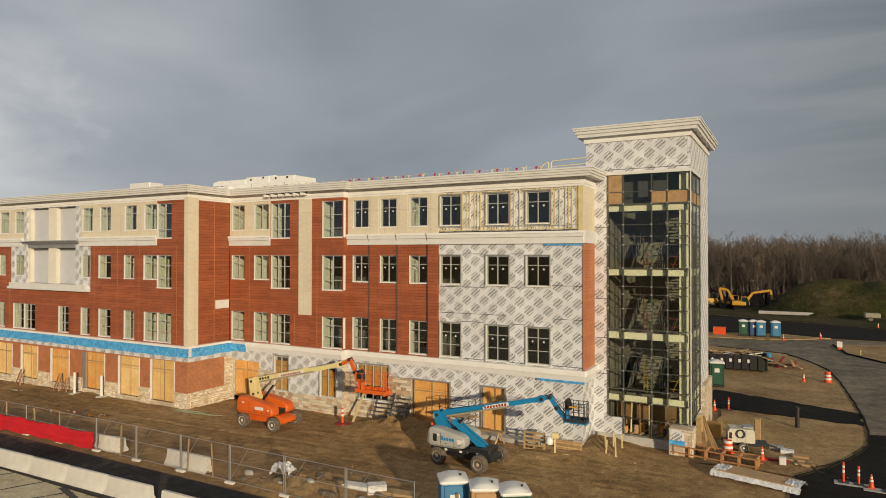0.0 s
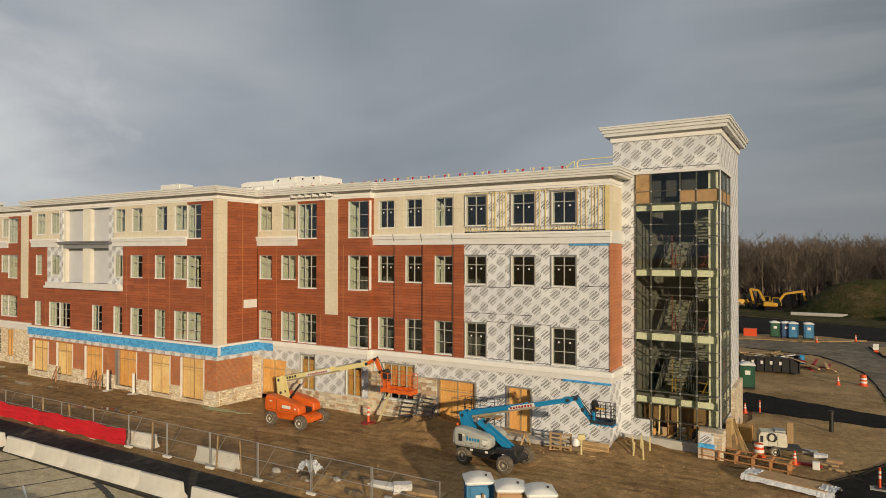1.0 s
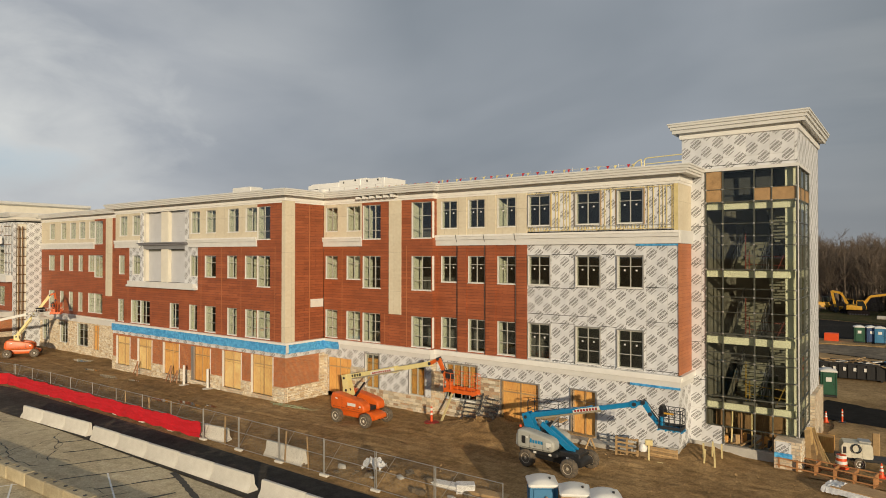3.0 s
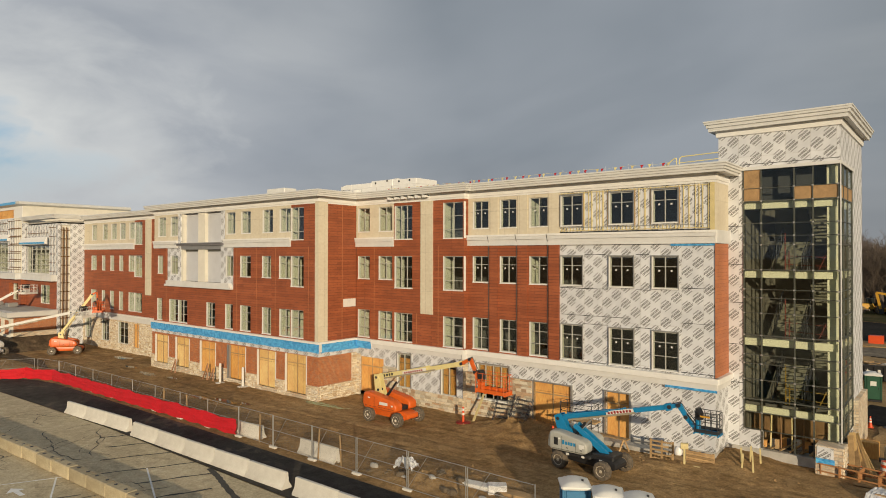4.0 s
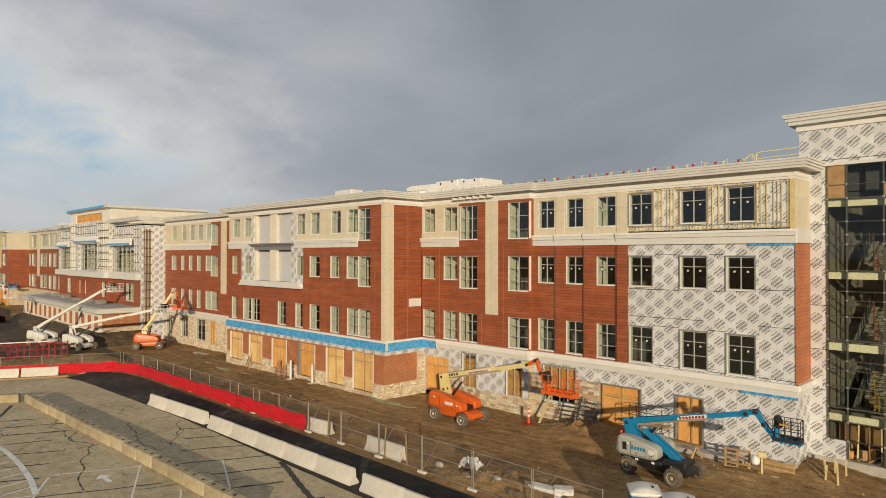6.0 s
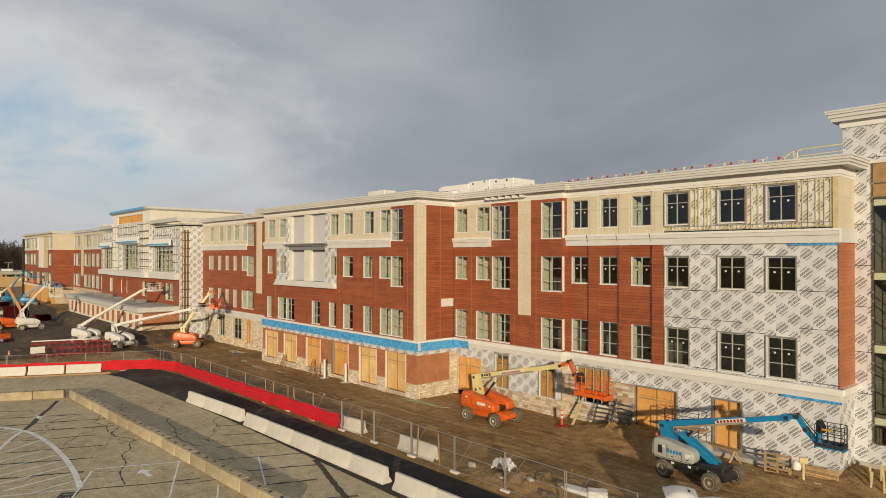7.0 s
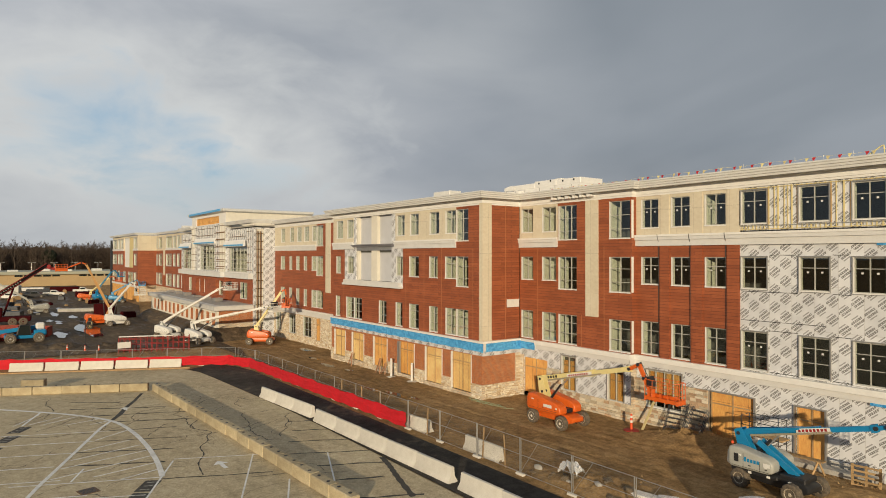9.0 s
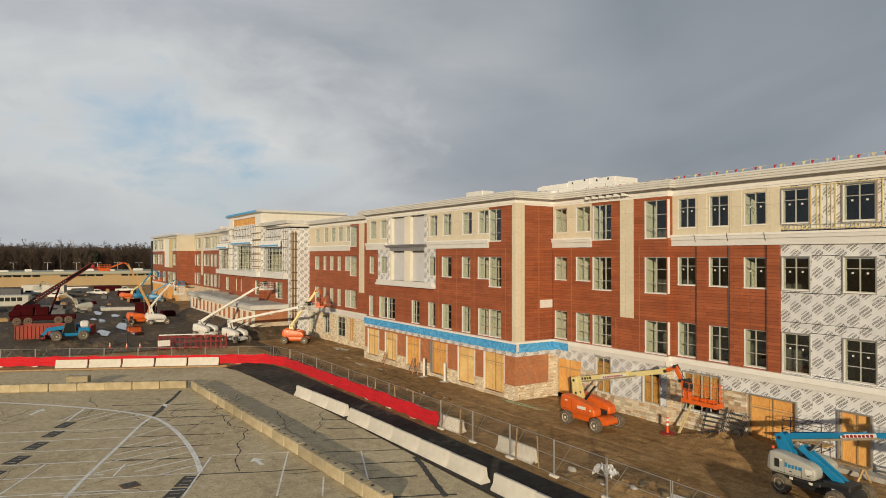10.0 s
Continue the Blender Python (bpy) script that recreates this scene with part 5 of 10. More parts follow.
# slabs, walls and stairs inside the tower
for z in (14.28, 10.36, 6.5, 2.68):
    s = Shape()
    s.box(GL0 - 0.3, XT - 0.16, YT + 0.2, YT + 0.34, z - 0.2, z + 0.2)
    s.box(XT - 0.3, XT - 0.16, YT + 0.34, 43.9, z - 0.2, z + 0.2)
    part("slab_edge", s, SLAB, BLD, "pale green slab edge", True)
    s = Shape()
    s.box(GL0 - 0.3, XT - 0.3, YT + 1.9 if z < 14 else YT + 0.4, YT + 3.0, z - 0.12, z + 0.1)
    s.box(GL0 - 0.3, XT - 0.3, 46.3, TB - 0.3, z - 2.1, z - 1.9)
    part("landing", s, INSIDE, BLD, "", True)
    for x0, x1, za, zb, flip in ((-9.2, -7.6, z - 3.9, z - 2.0, 0), (-7.3, -5.8, z - 2.0, z, 1)):
        s = Shape()
        for k in range(11):
            y = YT + 3.0 + 0.3 * k
            zz = za + (zb - za) * (k / 10 if not flip else 1 - k / 10)
            s.box(x0, x1, y, y + 0.3, zz - 0.06, zz)
            s.box(x0, x1, y, y + 0.03, zz - 0.19, zz - 0.06)
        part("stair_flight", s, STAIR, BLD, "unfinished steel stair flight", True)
        s = Shape()
        for xx in (x0, x1):
            a, b = (za, zb) if not flip else (zb, za)
            s.beam((xx, YT + 3.0, a), (xx, YT + 6.3, b), 0.06, 0.3)
            s.beam((xx, YT + 3.0, a + 0.95), (xx, YT + 6.3, b + 0.95), 0.04, 0.04)
            for k in range(6):
                y = YT + 3.0 + 0.66 * k
                zz = a + (b - a) * k / 5
                s.rod((xx, y, zz), (xx, y, zz + 0.95), 0.018, n=5)
        part("stair_railing", s, DARK_STEEL, BLD, "dark steel railing", True)
    s = Shape()
    for zz in (0.45, 0.95):
        s.beam((-8.3, YT + 1.95, z + zz + 0.1), (-5.9, YT + 1.95, z + zz), 0.035, 0.04)
    s.rod((-8.25, YT + 1.95, z + 0.1), (-8.25, YT + 1.95, z + 2.4), 0.035, n=6)
    s.rod((-8.05, YT + 1.95, z + 0.1), (-8.05, YT + 1.95, z + 1.3), 0.03, n=6)
    s.rod((-6.6, YT + 1.95, z + 0.1), (-6.2, YT + 1.95, z + 1.1), 0.03, n=6)
    part("landing_rail", s, OLD_YELLOW if z < 6 else OLD_RED, BLD, "temporary painted landing rail", True)
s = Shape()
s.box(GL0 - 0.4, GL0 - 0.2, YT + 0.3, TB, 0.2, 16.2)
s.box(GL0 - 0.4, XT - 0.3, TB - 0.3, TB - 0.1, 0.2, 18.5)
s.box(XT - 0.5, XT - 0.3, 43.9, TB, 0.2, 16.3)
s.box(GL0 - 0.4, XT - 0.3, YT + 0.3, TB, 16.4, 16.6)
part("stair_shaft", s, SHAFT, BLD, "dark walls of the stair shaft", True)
s = Shape()
s.box(-11, XT - 0.1, YT + 0.3, TB, -0.1, 0.5)
part("floor_slab", s, CONCRETE, BLD, "", True)
s = Shape()
s.box(-5.9, -5.42, YT + 0.36, YT + 0.75, 0.5, 16.3)
part("column", s, SLAB, BLD, "pale column behind the glass", True)
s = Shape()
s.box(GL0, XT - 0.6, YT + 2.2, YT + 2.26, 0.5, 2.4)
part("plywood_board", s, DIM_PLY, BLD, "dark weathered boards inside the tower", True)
rk = random.Random(23)
for k in range(16):
    s = Shape()
    x, y = -9.6 + 0.27 * k, YT + rk.uniform(0.4, 1.6)
    w, h = rk.uniform(0.2, 0.5), rk.uniform(0.15, 0.75)
    s.box(x, x + w, y, y + w * 0.8, 0.5, 0.5 + h, 0.02)
    part("crate", s, (LUMBER, PLYWOOD, DARK_STEEL, FILM)[k % 4], BLD, "", True)
for k in range(7):
    x = -9.3 + 0.55 * k
    part("stud_post", Shape().beam((x, YT + 0.5, 0.5), (x + 0.06 * math.sin(k * 2), YT + 0.55, 2.4), 0.06, 0.08), STUD if k % 2 else RUSTY_POST, BLD, "", True)
for k in range(6):
    part("scrap_board", Shape().beam((-9.2 + 0.5 * k, YT + 0.2, 0.55), (-8.6 + 0.5 * k + 0.3 * math.sin(k), YT + 1.5, 0.75 + 0.3 * abs(math.sin(k * 2.4))), 0.14, 0.04), LUMBER, BLD, "", True)

# ---- the middle block, low entrance wing and far wing ----
YM, XQ = 31.8, -131.0
fM, fMS = front(YM), right_side(XM)
STRIP = (32.12, 33.3, 0.6, 15.3)
clad("sheathing_wall", fMS, [(YM, YR, -0.5, 8.8), (YM + 0.31, YR, 8.8, FRIEZE)], WRAP, "bare printed sheathing of the middle block's side", [STRIP], 0, 0.3)
part("strip_panel", block(Shape(), fMS, 32.1, 33.32, 0.6, 15.3, 0.2, 0.29), CREAM_SHEET, BLD, "pale board closing a tall strip opening", True)
RUSTY = mat("rusty_steel", (0.26, 0.15, 0.075), 0.8, 0, 0.2, 2, 20)
for y in (32.32, 32.72):
    part("hoist_rail", block(Shape(), fMS, y, y + 0.1, 0.0, 15.0, -0.12, -0.02), RUSTY, BLD, "rusty rail of a hoist mast", True)
for k in range(13):
    part("hoist_rung", block(Shape(), fMS, 32.16, 33.2, 0.9 + 1.14 * k, 1.02 + 1.14 * k, -0.02, 0.06), RUSTY, BLD, "", True)
hM = [(-101.3, -93.2, 8.9, 12.75), (-118.0, -107.5, 8.9, 13.2), (-129.5, -123.2, 8.9, 12.75)]
gM = [(-96.2, -93.2, 5.0, 7.4), (-106.9, -103.0, 5.0, 7.4), (-115.4, -113.0, 5.0, 7.4), (-118.5, -116.0, 5.0, 7.4), (-125.5, -123.0, 5.0, 7.4)]
clad("panel_wall", fM, [(-102.0, XM, 8.8, FRIEZE), (XQ, -121.8, 8.8, FRIEZE)], WRAP, "bare sheathing of the middle block", hM, 0.0, 0.3)
clad("panel_wall", fM, [(-121.8, -102.0, 8.8, 16.6)], WRAP, "pale sheathing round tall entrance windows", hM, -0.5, 0.3)
clad("panel_wall", fM, [(-121.8, -102.0, 16.6, 18.3)], WHITE_TRIM, "white parapet tower over the entrance", [(-119.0, -105.5, 16.7, 17.9)], -0.5, 0.3)
clad("sign_panel", fM, [(-119.0, -105.5, 16.7, 17.9)], PLYWOOD, "brown board panel", (), -0.35, 0.0)
for a, b in ((-121.7, -119.6), (-105.0, -102.05)):
    clad("pilaster", fM, [(a, b, 8.85, 16.6)], CREAM_SHEET, "cream boarded pier beside the entrance windows", (), -0.56, -0.5)
for k in range(6):
    z = 9.6 + 1.1 * k
    part("furring_strip", block(Shape(), fM, -106.6, -102.2, z, z + 0.12, -0.66, -0.56), RUSTY, BLD, "", True)
clad("siding_wall", fM, [(XQ, -121.5, 3.5, 8.0), (-102.0, XM - 0.6, 3.5, 8.0)], SIDING, "red-brown siding below the ledge", gM, 0.0, 0.3)
clad("siding_wall", fM, [(-121.5, -102.0, 3.5, 8.0)], SIDING, "red-brown siding of the entrance bay", gM, -0.6, 0.3)
clad("belt_course", fM, [(XQ, -121.5, 8.0, 8.85), (-102.0, XM - 0.3, 8.0, 8.85)], TRIM, "projecting cream ledge", (), -0.7, 0.1)
clad("belt_course", fM, [(-121.5, -102.0, 8.0, 8.85)], TRIM, "projecting cream ledge", (), -1.3, 0.1)
for i, h in enumerate(hM):
    window(fM, h, 6 if i == 1 else 5, (0.14, 0.32, 0.5, 0.68, 0.84), 0.05, None, 0.1, 0.11)
    part("partition", block(Shape(), fM, h[0] + 0.4, h[1] - 2.4, h[2], h[3] + 0.3, 1.0, 1.1), DRYWALL, BLD, "pale boarding behind tall windows", True)
    for q in range(4):
        u = h[0] + (h[1] - h[0]) * (q + 0.5) / 4
        part("stud_post", block(Shape(), fM, u, u + 0.35, h[2], h[3] + 0.3, 0.5, 0.85), CREAM_SHEET, BLD, "", True)
for h in gM:
    window(fM, h, 2, TALL)
    part("partition", block(Shape(), fM, h[0] - 0.2, h[0] + 1.3, h[2], h[3], 0.6, 0.7), DRYWALL, BLD, "", True)
for a, b, z in ((-101.9, -92.6, 12.8), (-119.3, -107.0, 13.4), (-130.0, -122.6, 12.8)):
    s = Shape()
    s.loft([[fM(u, v, d) for v, d in ((z, -0.85), (z + 0.3, -0.88), (z + 0.95, -0.6), (z + 0.95, -0.52), (z, -0.52))] for u in (b, a)])
    part("window_hood", s, WHITE_TRIM, BLD, "white sloping window hood", True)
    part("membrane", block(Shape(), fM, a - 0.03, b + 0.03, z + 0.08, z + 0.3, -0.93, -0.89), BLUE_SHEET, BLD, "blue film on the hood's edge", True)
# furring and grid of rails over the sheathing between the tall windows
for a, b, z0, z1, d in ((-93.0, -90.8, 8.9, 15.3, -0.06), (-101.9, -101.4, 8.9, 15.3, -0.06), (-107.4, -102.1, 9.0, 16.4, -0.56), (-121.6, -118.1, 9.0, 16.4, -0.56), (-123.1, -121.9, 8.9, 15.3, -0.06), (-130.8, -129.6, 8.9, 15.3, -0.06),
                        (-101.2, -93.4, 14.0, 15.3, -0.06), (-117.8, -107.6, 14.5, 16.4, -0.56), (-129.4, -123.4, 14.0, 15.3, -0.06)):
    u = a
    while u < b:
        part("furring_strip", block(Shape(), fM, u, u + 0.08, z0, z1, d - 0.08, d), TRIM, BLD, "", True)
        u += 0.95
    v = z0 + 0.3
    while v < z1:
        part("girt", block(Shape(), fM, a, b, v, v + 0.07, d - 0.14, d - 0.081), RUSTY, BLD, "", True)
        v += 1.15
cornice([(-102.0, YM), (XM, YM), (XM, YR)], 0.15)
cornice([(XQ, YM), (-121.8, YM)], 0.15)
ECORN = [(0.0, 18.3), (-0.3, 18.36), (-0.6, 18.5), (-0.66, 18.85), (0.6, 18.95), (0.6, 18.3)]
cornice([(-121.8, 46), (-121.8, YM - 0.5), (-102.0, YM - 0.5), (-102.0, 46)], 0, ECORN)
s = Shape()
s.box(-121.5, -102.7, YM - 1.18, YM - 1.14, 18.5, 18.85)
part("membrane", s, BLUE_SHEET, BLD, "", True)
clad("sheathing_wall", right_side(-101.98), [(YM - 0.45, 46, 15.9, 18.3)], CREAM_SHEET, "yellow sheathing of the entrance tower's side", (), 0, 0.3)
s = Shape()
s.box(XQ, XM - 0.3, YM + 0.35, 52, 15.7, 15.9)
s.box(-121.7, -102.2, YM, 46, 18.6, 18.8)
part("roof", s, CONCRETE, BLD, "", True)
s = Shape()
s.box(XQ, XM, 36, 36.3, 0, 15.9)
for z in (3.5, 8.0, 12.05):
    s.box(XQ, XM - 0.4, YM + 0.4, 36, z - 0.3, z)
part("rear_wall", s, INSIDE, BLD, "", True)
# low entrance wing, on a bank of earth
YW0, XW0, XW1 = 26.7, -133.0, -90.8
fW = front(YW0)
gW = [(XW1 - 2.6 - 2.9 * k, XW1 - 0.7 - 2.9 * k, 1.5, 3.3) for k in range(14)]
clad("entrance_wall", fW, [(XW0, XW1, -0.7, 3.6)], CREAM_SHEET, "tan boarded frame of the low entrance wing", gW, 0, 0.3)
for h in gW:
    clad("brick_panel", fW, [h], BRICK, "orange-brown brick infill panel", (), 0.12, 0.25)
clad("brick_wall", right_side(XW1), [(YW0 + 0.3, YM, 1.9, 3.6)], BRICK, "orange-brown brick end of the entrance wing", (), 0, 0.3)
clad("stone_base", right_side(XW1), [(YW0 + 0.3, YM, -0.7, 1.9)], STONE, "", (), -0.1, 0.3)
s = Shape()
n = 40
pts = []
for j in range(9):
    f = j / 8
    for i in range(n + 1):
        q = i / n
        # along the front, round the corner, then along the end
        if q < 0.8:
            x, y = XW0 + (XW1 + 0.1 - XW0) * q / 0.8, YW0
            dx, dy = 0.0, -1.0
        else:
            x, y = XW1 + 0.1, YW0 + (YM - YW0) * (q - 0.8) / 0.2
            dx, dy = 1.0, 0.0
        k = min(1.0, max(0.0, 1 - abs(q - 0.8) / 0.06))
        if k and q < 0.8:
            dx, dy = 0.7 * k, -1.0
        w = 3.6 * (1 - f)
        h = -0.5 + 1.75 * (f * f * (3 - 2 * f)) + (0.25 * noise.noise((x * 0.6, f * 4, q * 20)) if 0 < f < 1 else 0)
        pts.append((x + dx * w, y + dy * w, h))
s.mesh(pts, [(j * (n + 1) + i, j * (n + 1) + i + 1, (j + 1) * (n + 1) + i + 1, (j + 1) * (n + 1) + i) for j in range(8) for i in range(n)])
tagged(make("embankment", s, SHADED_WET_MUD), "dark bank of earth against the entrance wing", "embankment", "", "structure")
cornice([(XW0, YM), (XW0, YW0), (XW1, YW0), (XW1, YM)], 0, [(0.0, 3.6), (-0.3, 3.62), (-0.5, 3.75), (-0.55, 4.2), (-0.6, 4.35), (0.4, 4.38), (0.4, 3.6)])
s = Shape()
s.box(XW0 + 0.1, XW1 - 0.1, YW0 + 0.1, YM, 4.2, 4.36)
part("roof", s, CONCRETE, BLD, "pale flat roof of the entrance wing", True)
for k in range(6):
    part("roof_hatch", Shape().box(-131 + 6 * k, -129.6 + 6 * k, 29.0, 30.2, 4.36, 4.7 + 0.1 * (k % 3), 0.04), STEEL, BLD, "", True)
# far wing: a set-back part, then a bay with a plain side
XF, XG, YF = -177.2, -215.5, 36.7
fF, fG, fFS = front(YC), front(YF), right_side(XF + 0.012)
rF = [(-176.9, -175.7), (-174.4, -170.8), (-166.4, -161.0), (-159.3, -157.2), (-155.6, -153.6), (-151.5, -149.5)]
bF = [(-214.9, -208.4), (-206.2, -203.4), (-201.8, -198.4), (-182.0, -179.2)]
bF2 = [(-214.9, -208.4), (-206.2, -203.4), (-197.2, -193.8), (-190.0, -183.2), (-182.0, -179.2)]
FR4, FR3, FR2 = (13.3, 15.9), (9.0, 11.7), (4.2, 6.9)
hF = holes_of(rF, FR4, FR3, FR2)
recF = [(-197.2, -183.6, 8.2, 16.2)]
hG = holes_of(bF, FR4, FR3) + holes_of(bF2, FR2) + recF
clad("siding_wall", fG, [(XF, -169.5, 3.7, 12.7), (-169.5, -167.5, 3.7, 6.6), (-167.5, XQ, 3.7, 12.7)], SIDING, "red-brown horizontal board siding", hF)
clad("panel_wall", fG, [(XF, -169.5, 12.7, 16.6), (-167.5, XQ, 12.7, 16.6)], BEIGE, "cream fibre-cement panels", hF)
clad("pilaster", fG, [(-169.5, -167.5, 6.6, 16.6)], BEIGE, "tall cream panelled pilaster", (), -0.07, 0.3)
clad("band", fG, [(-166.8, XQ, 12.7, 13.2)], TRIM, "", (), -0.12, 0)
clad("stone_base", fG, [(XF, XQ, -0.7, 3.7)], STONE, "", (), -0.1, 0.3)
clad("siding_wall", fF, [(XG, XF, 3.7, 12.7)], SIDING, "red-brown horizontal board siding", hG)
clad("panel_wall", fF, [(XG, XF, 12.7, 16.6)], BEIGE, "cream fibre-cement panels", hG)
clad("band", fF, [(XG, -197.2, 12.7, 13.2), (-183.6, XF, 12.7, 13.2)], TRIM, "", (), -0.12, 0)
clad("belt_course", fF, [(XG, XF + 0.2, 3.2, 3.7)], TRIM, "", (), -0.25, 0.2)
clad("plywood_wall", fF, [(XG, XF, -0.7, 3.2)], PLYWOOD, "boarded ground storey", (), 0, 0.3)
clad("siding_wall", fFS, [(YC + 0.36, YF, 3.7, 12.7)], SIDING, "plain red-brown siding of the bay's side", (), 0, 0.3)
clad("panel_wall", fFS, [(YC + 0.36, YF, 12.7, 16.6)], BEIGE, "plain cream panels of the bay's side", (), 0, 0.3)
clad("stone_base", fFS, [(YC + 0.36, YF, -0.7, 3.7)], STONE, "", (), 0, 0.3)
clad("recess_panel", fF, [(-197.2, -190.4, 8.2, 16.2)], WHITE_TRIM, "white boarding in a tall recess", (), 0.3, 0.4)
clad("recess_panel", fF, [(-190.4, -183.6, 8.2, 16.2)], STUD, "yellow boarding in a tall recess", (), 0.3, 0.4)
for cols, mp, rows in ((rF, fG, (FR4, FR3, FR2)), (bF, fF, (FR4, FR3)), (bF2, fF, (FR2,))):
    for a, b in cols:
        for r in rows:
            window(mp, (a, b, *r), 4 if b - a > 5 else 2, (0.62,), 0.12, None, 0.2)
            part("partition", block(Shape(), mp, a - 0.2, a + (b - a) * 0.6, r[0], r[1], 0.7, 0.8), DRYWALL, BLD, "", True)
cornice([(XG, 50), (XG, YC), (XF, YC), (XF, YF), (XQ, YF), (XQ, YM)], 0.7)
s = Shape()
s.box(XG + 0.3, XF - 0.3, YC + 0.35, 52, 16.3, 16.55)
s.box(XF - 0.3, XQ, YF + 0.35, 52, 16.3, 16.55)
s.box(XG + 0.3, XQ, 40, 40.3, 0, 16.3)
part("roof", s, CONCRETE, BLD, "", True)
clad("boom_mast", fF, [(XG - 1.2, XG - 0.5, -0.7, 16.0)], DARK_STEEL, "", (), -0.5, 0)


# ---- machines ----
def wheel(parent, at, r, w, rim_mat, axis=1):
    """A lugged tyre with a dished rim."""
    s = Shape()
    n = 36
    rings = []
    for k, (q, h) in enumerate(((0.5, -0.44), (0.62, -0.49), (0.84, -0.5), (0.95, -0.43), (1.0, -0.36), (1.0, -0.04), (1.0, 0.04), (1.0, 0.36), (0.95, 0.43), (0.84, 0.5), (0.62, 0.49), (0.5, 0.44))):
        ring = []
        for i in range(n):
            lug = 0.945 if 3 <= k <= 8 and (i + (1 if k > 5 else 0)) % 3 == 0 else 1.0
            a = 2 * math.pi * i / n
            ring.append((math.cos(a) * q * r * lug, h * w, math.sin(a) * q * r * lug) if axis == 1 else (h * w, math.cos(a) * q * r * lug, math.sin(a) * q * r * lug))
        rings.append(ring)
    s.loft(rings)
    t = part("wheel", s, RUBBER, parent, "muddy black rubber tyre")
    t.matrix_basis = Matrix.Translation(at)
    s = Shape()
    half = ((0.0, 0.50), (0.16, 0.49), (0.20, 0.40), (0.24, 0.26), (0.40, 0.24), (0.47, 0.34), (0.52, 0.46), (0.57, 0.495), (0.58, 0.47))
    s.lathe([(r * a + 0.001, -w * b) for a, b in half] + [(r * a + 0.001, w * b) for a, b in half[::-1]], (0, 0, 0), 20, axis)
    rim = part("rim", s, rim_mat, t, "painted steel rim")
    if r > 0.4:
        s = Shape()
        for i in range(8):
            a = 2 * math.pi * i / 8
            for sg in (-1, 1):
                c = (r * 0.31 * math.cos(a), sg * w * 0.25, r * 0.31 * math.sin(a))
                e = (c[0], sg * w * 0.32, c[2])
                if axis != 1:
                    c, e = (c[1], c[0], c[2]), (e[1], e[0], e[2])
                s.rod(c, e, 0.02, n=6)
        part("wheel_nut", s, DARK_STEEL, t, "ring of wheel nuts")
    return t


def rounded(pts, r, n=4):
    """A closed outline with its corners rounded."""
    out = []
    P = [Vector(p) for p in pts]
    for i, p in enumerate(P):
        a, b = P[i - 1] - p, P[(i + 1) % len(P)] - p
        e, f = p + a * min(0.45, r / a.length), p + b * min(0.45, r / b.length)
        out += [tuple(e * (1 - k / n) ** 2 + p * (2 * (k / n) * (1 - k / n)) + f * (k / n) ** 2) for k in range(n + 1)]
    return out


def pillow(s, prof, y0, y1, r, n=4):
    """A moulded pod: the x-z outline carried from y0 to y1, with edges rounded by r."""
    xs_, zs_ = [p[0] for p in prof], [p[1] for p in prof]
    cx, cz = (min(xs_) + max(xs_)) / 2, (min(zs_) + max(zs_)) / 2
    hx, hz = (max(xs_) - min(xs_)) / 2, (max(zs_) - min(zs_)) / 2
    ring = []
    for k in range(n + 1):
        a = math.pi / 2 * k / n
        ring.append((y0 + r * (1 - math.cos(a)), r * (1 - math.sin(a))))
    ring += [(y0 + y1 - y, e) for y, e in ring[::-1]]
    return s.loft([[(cx + (x - cx) * (1 - e / hx), y, cz + (z - cz) * (1 - e / hz)) for x, z in prof] for y, e in ring])


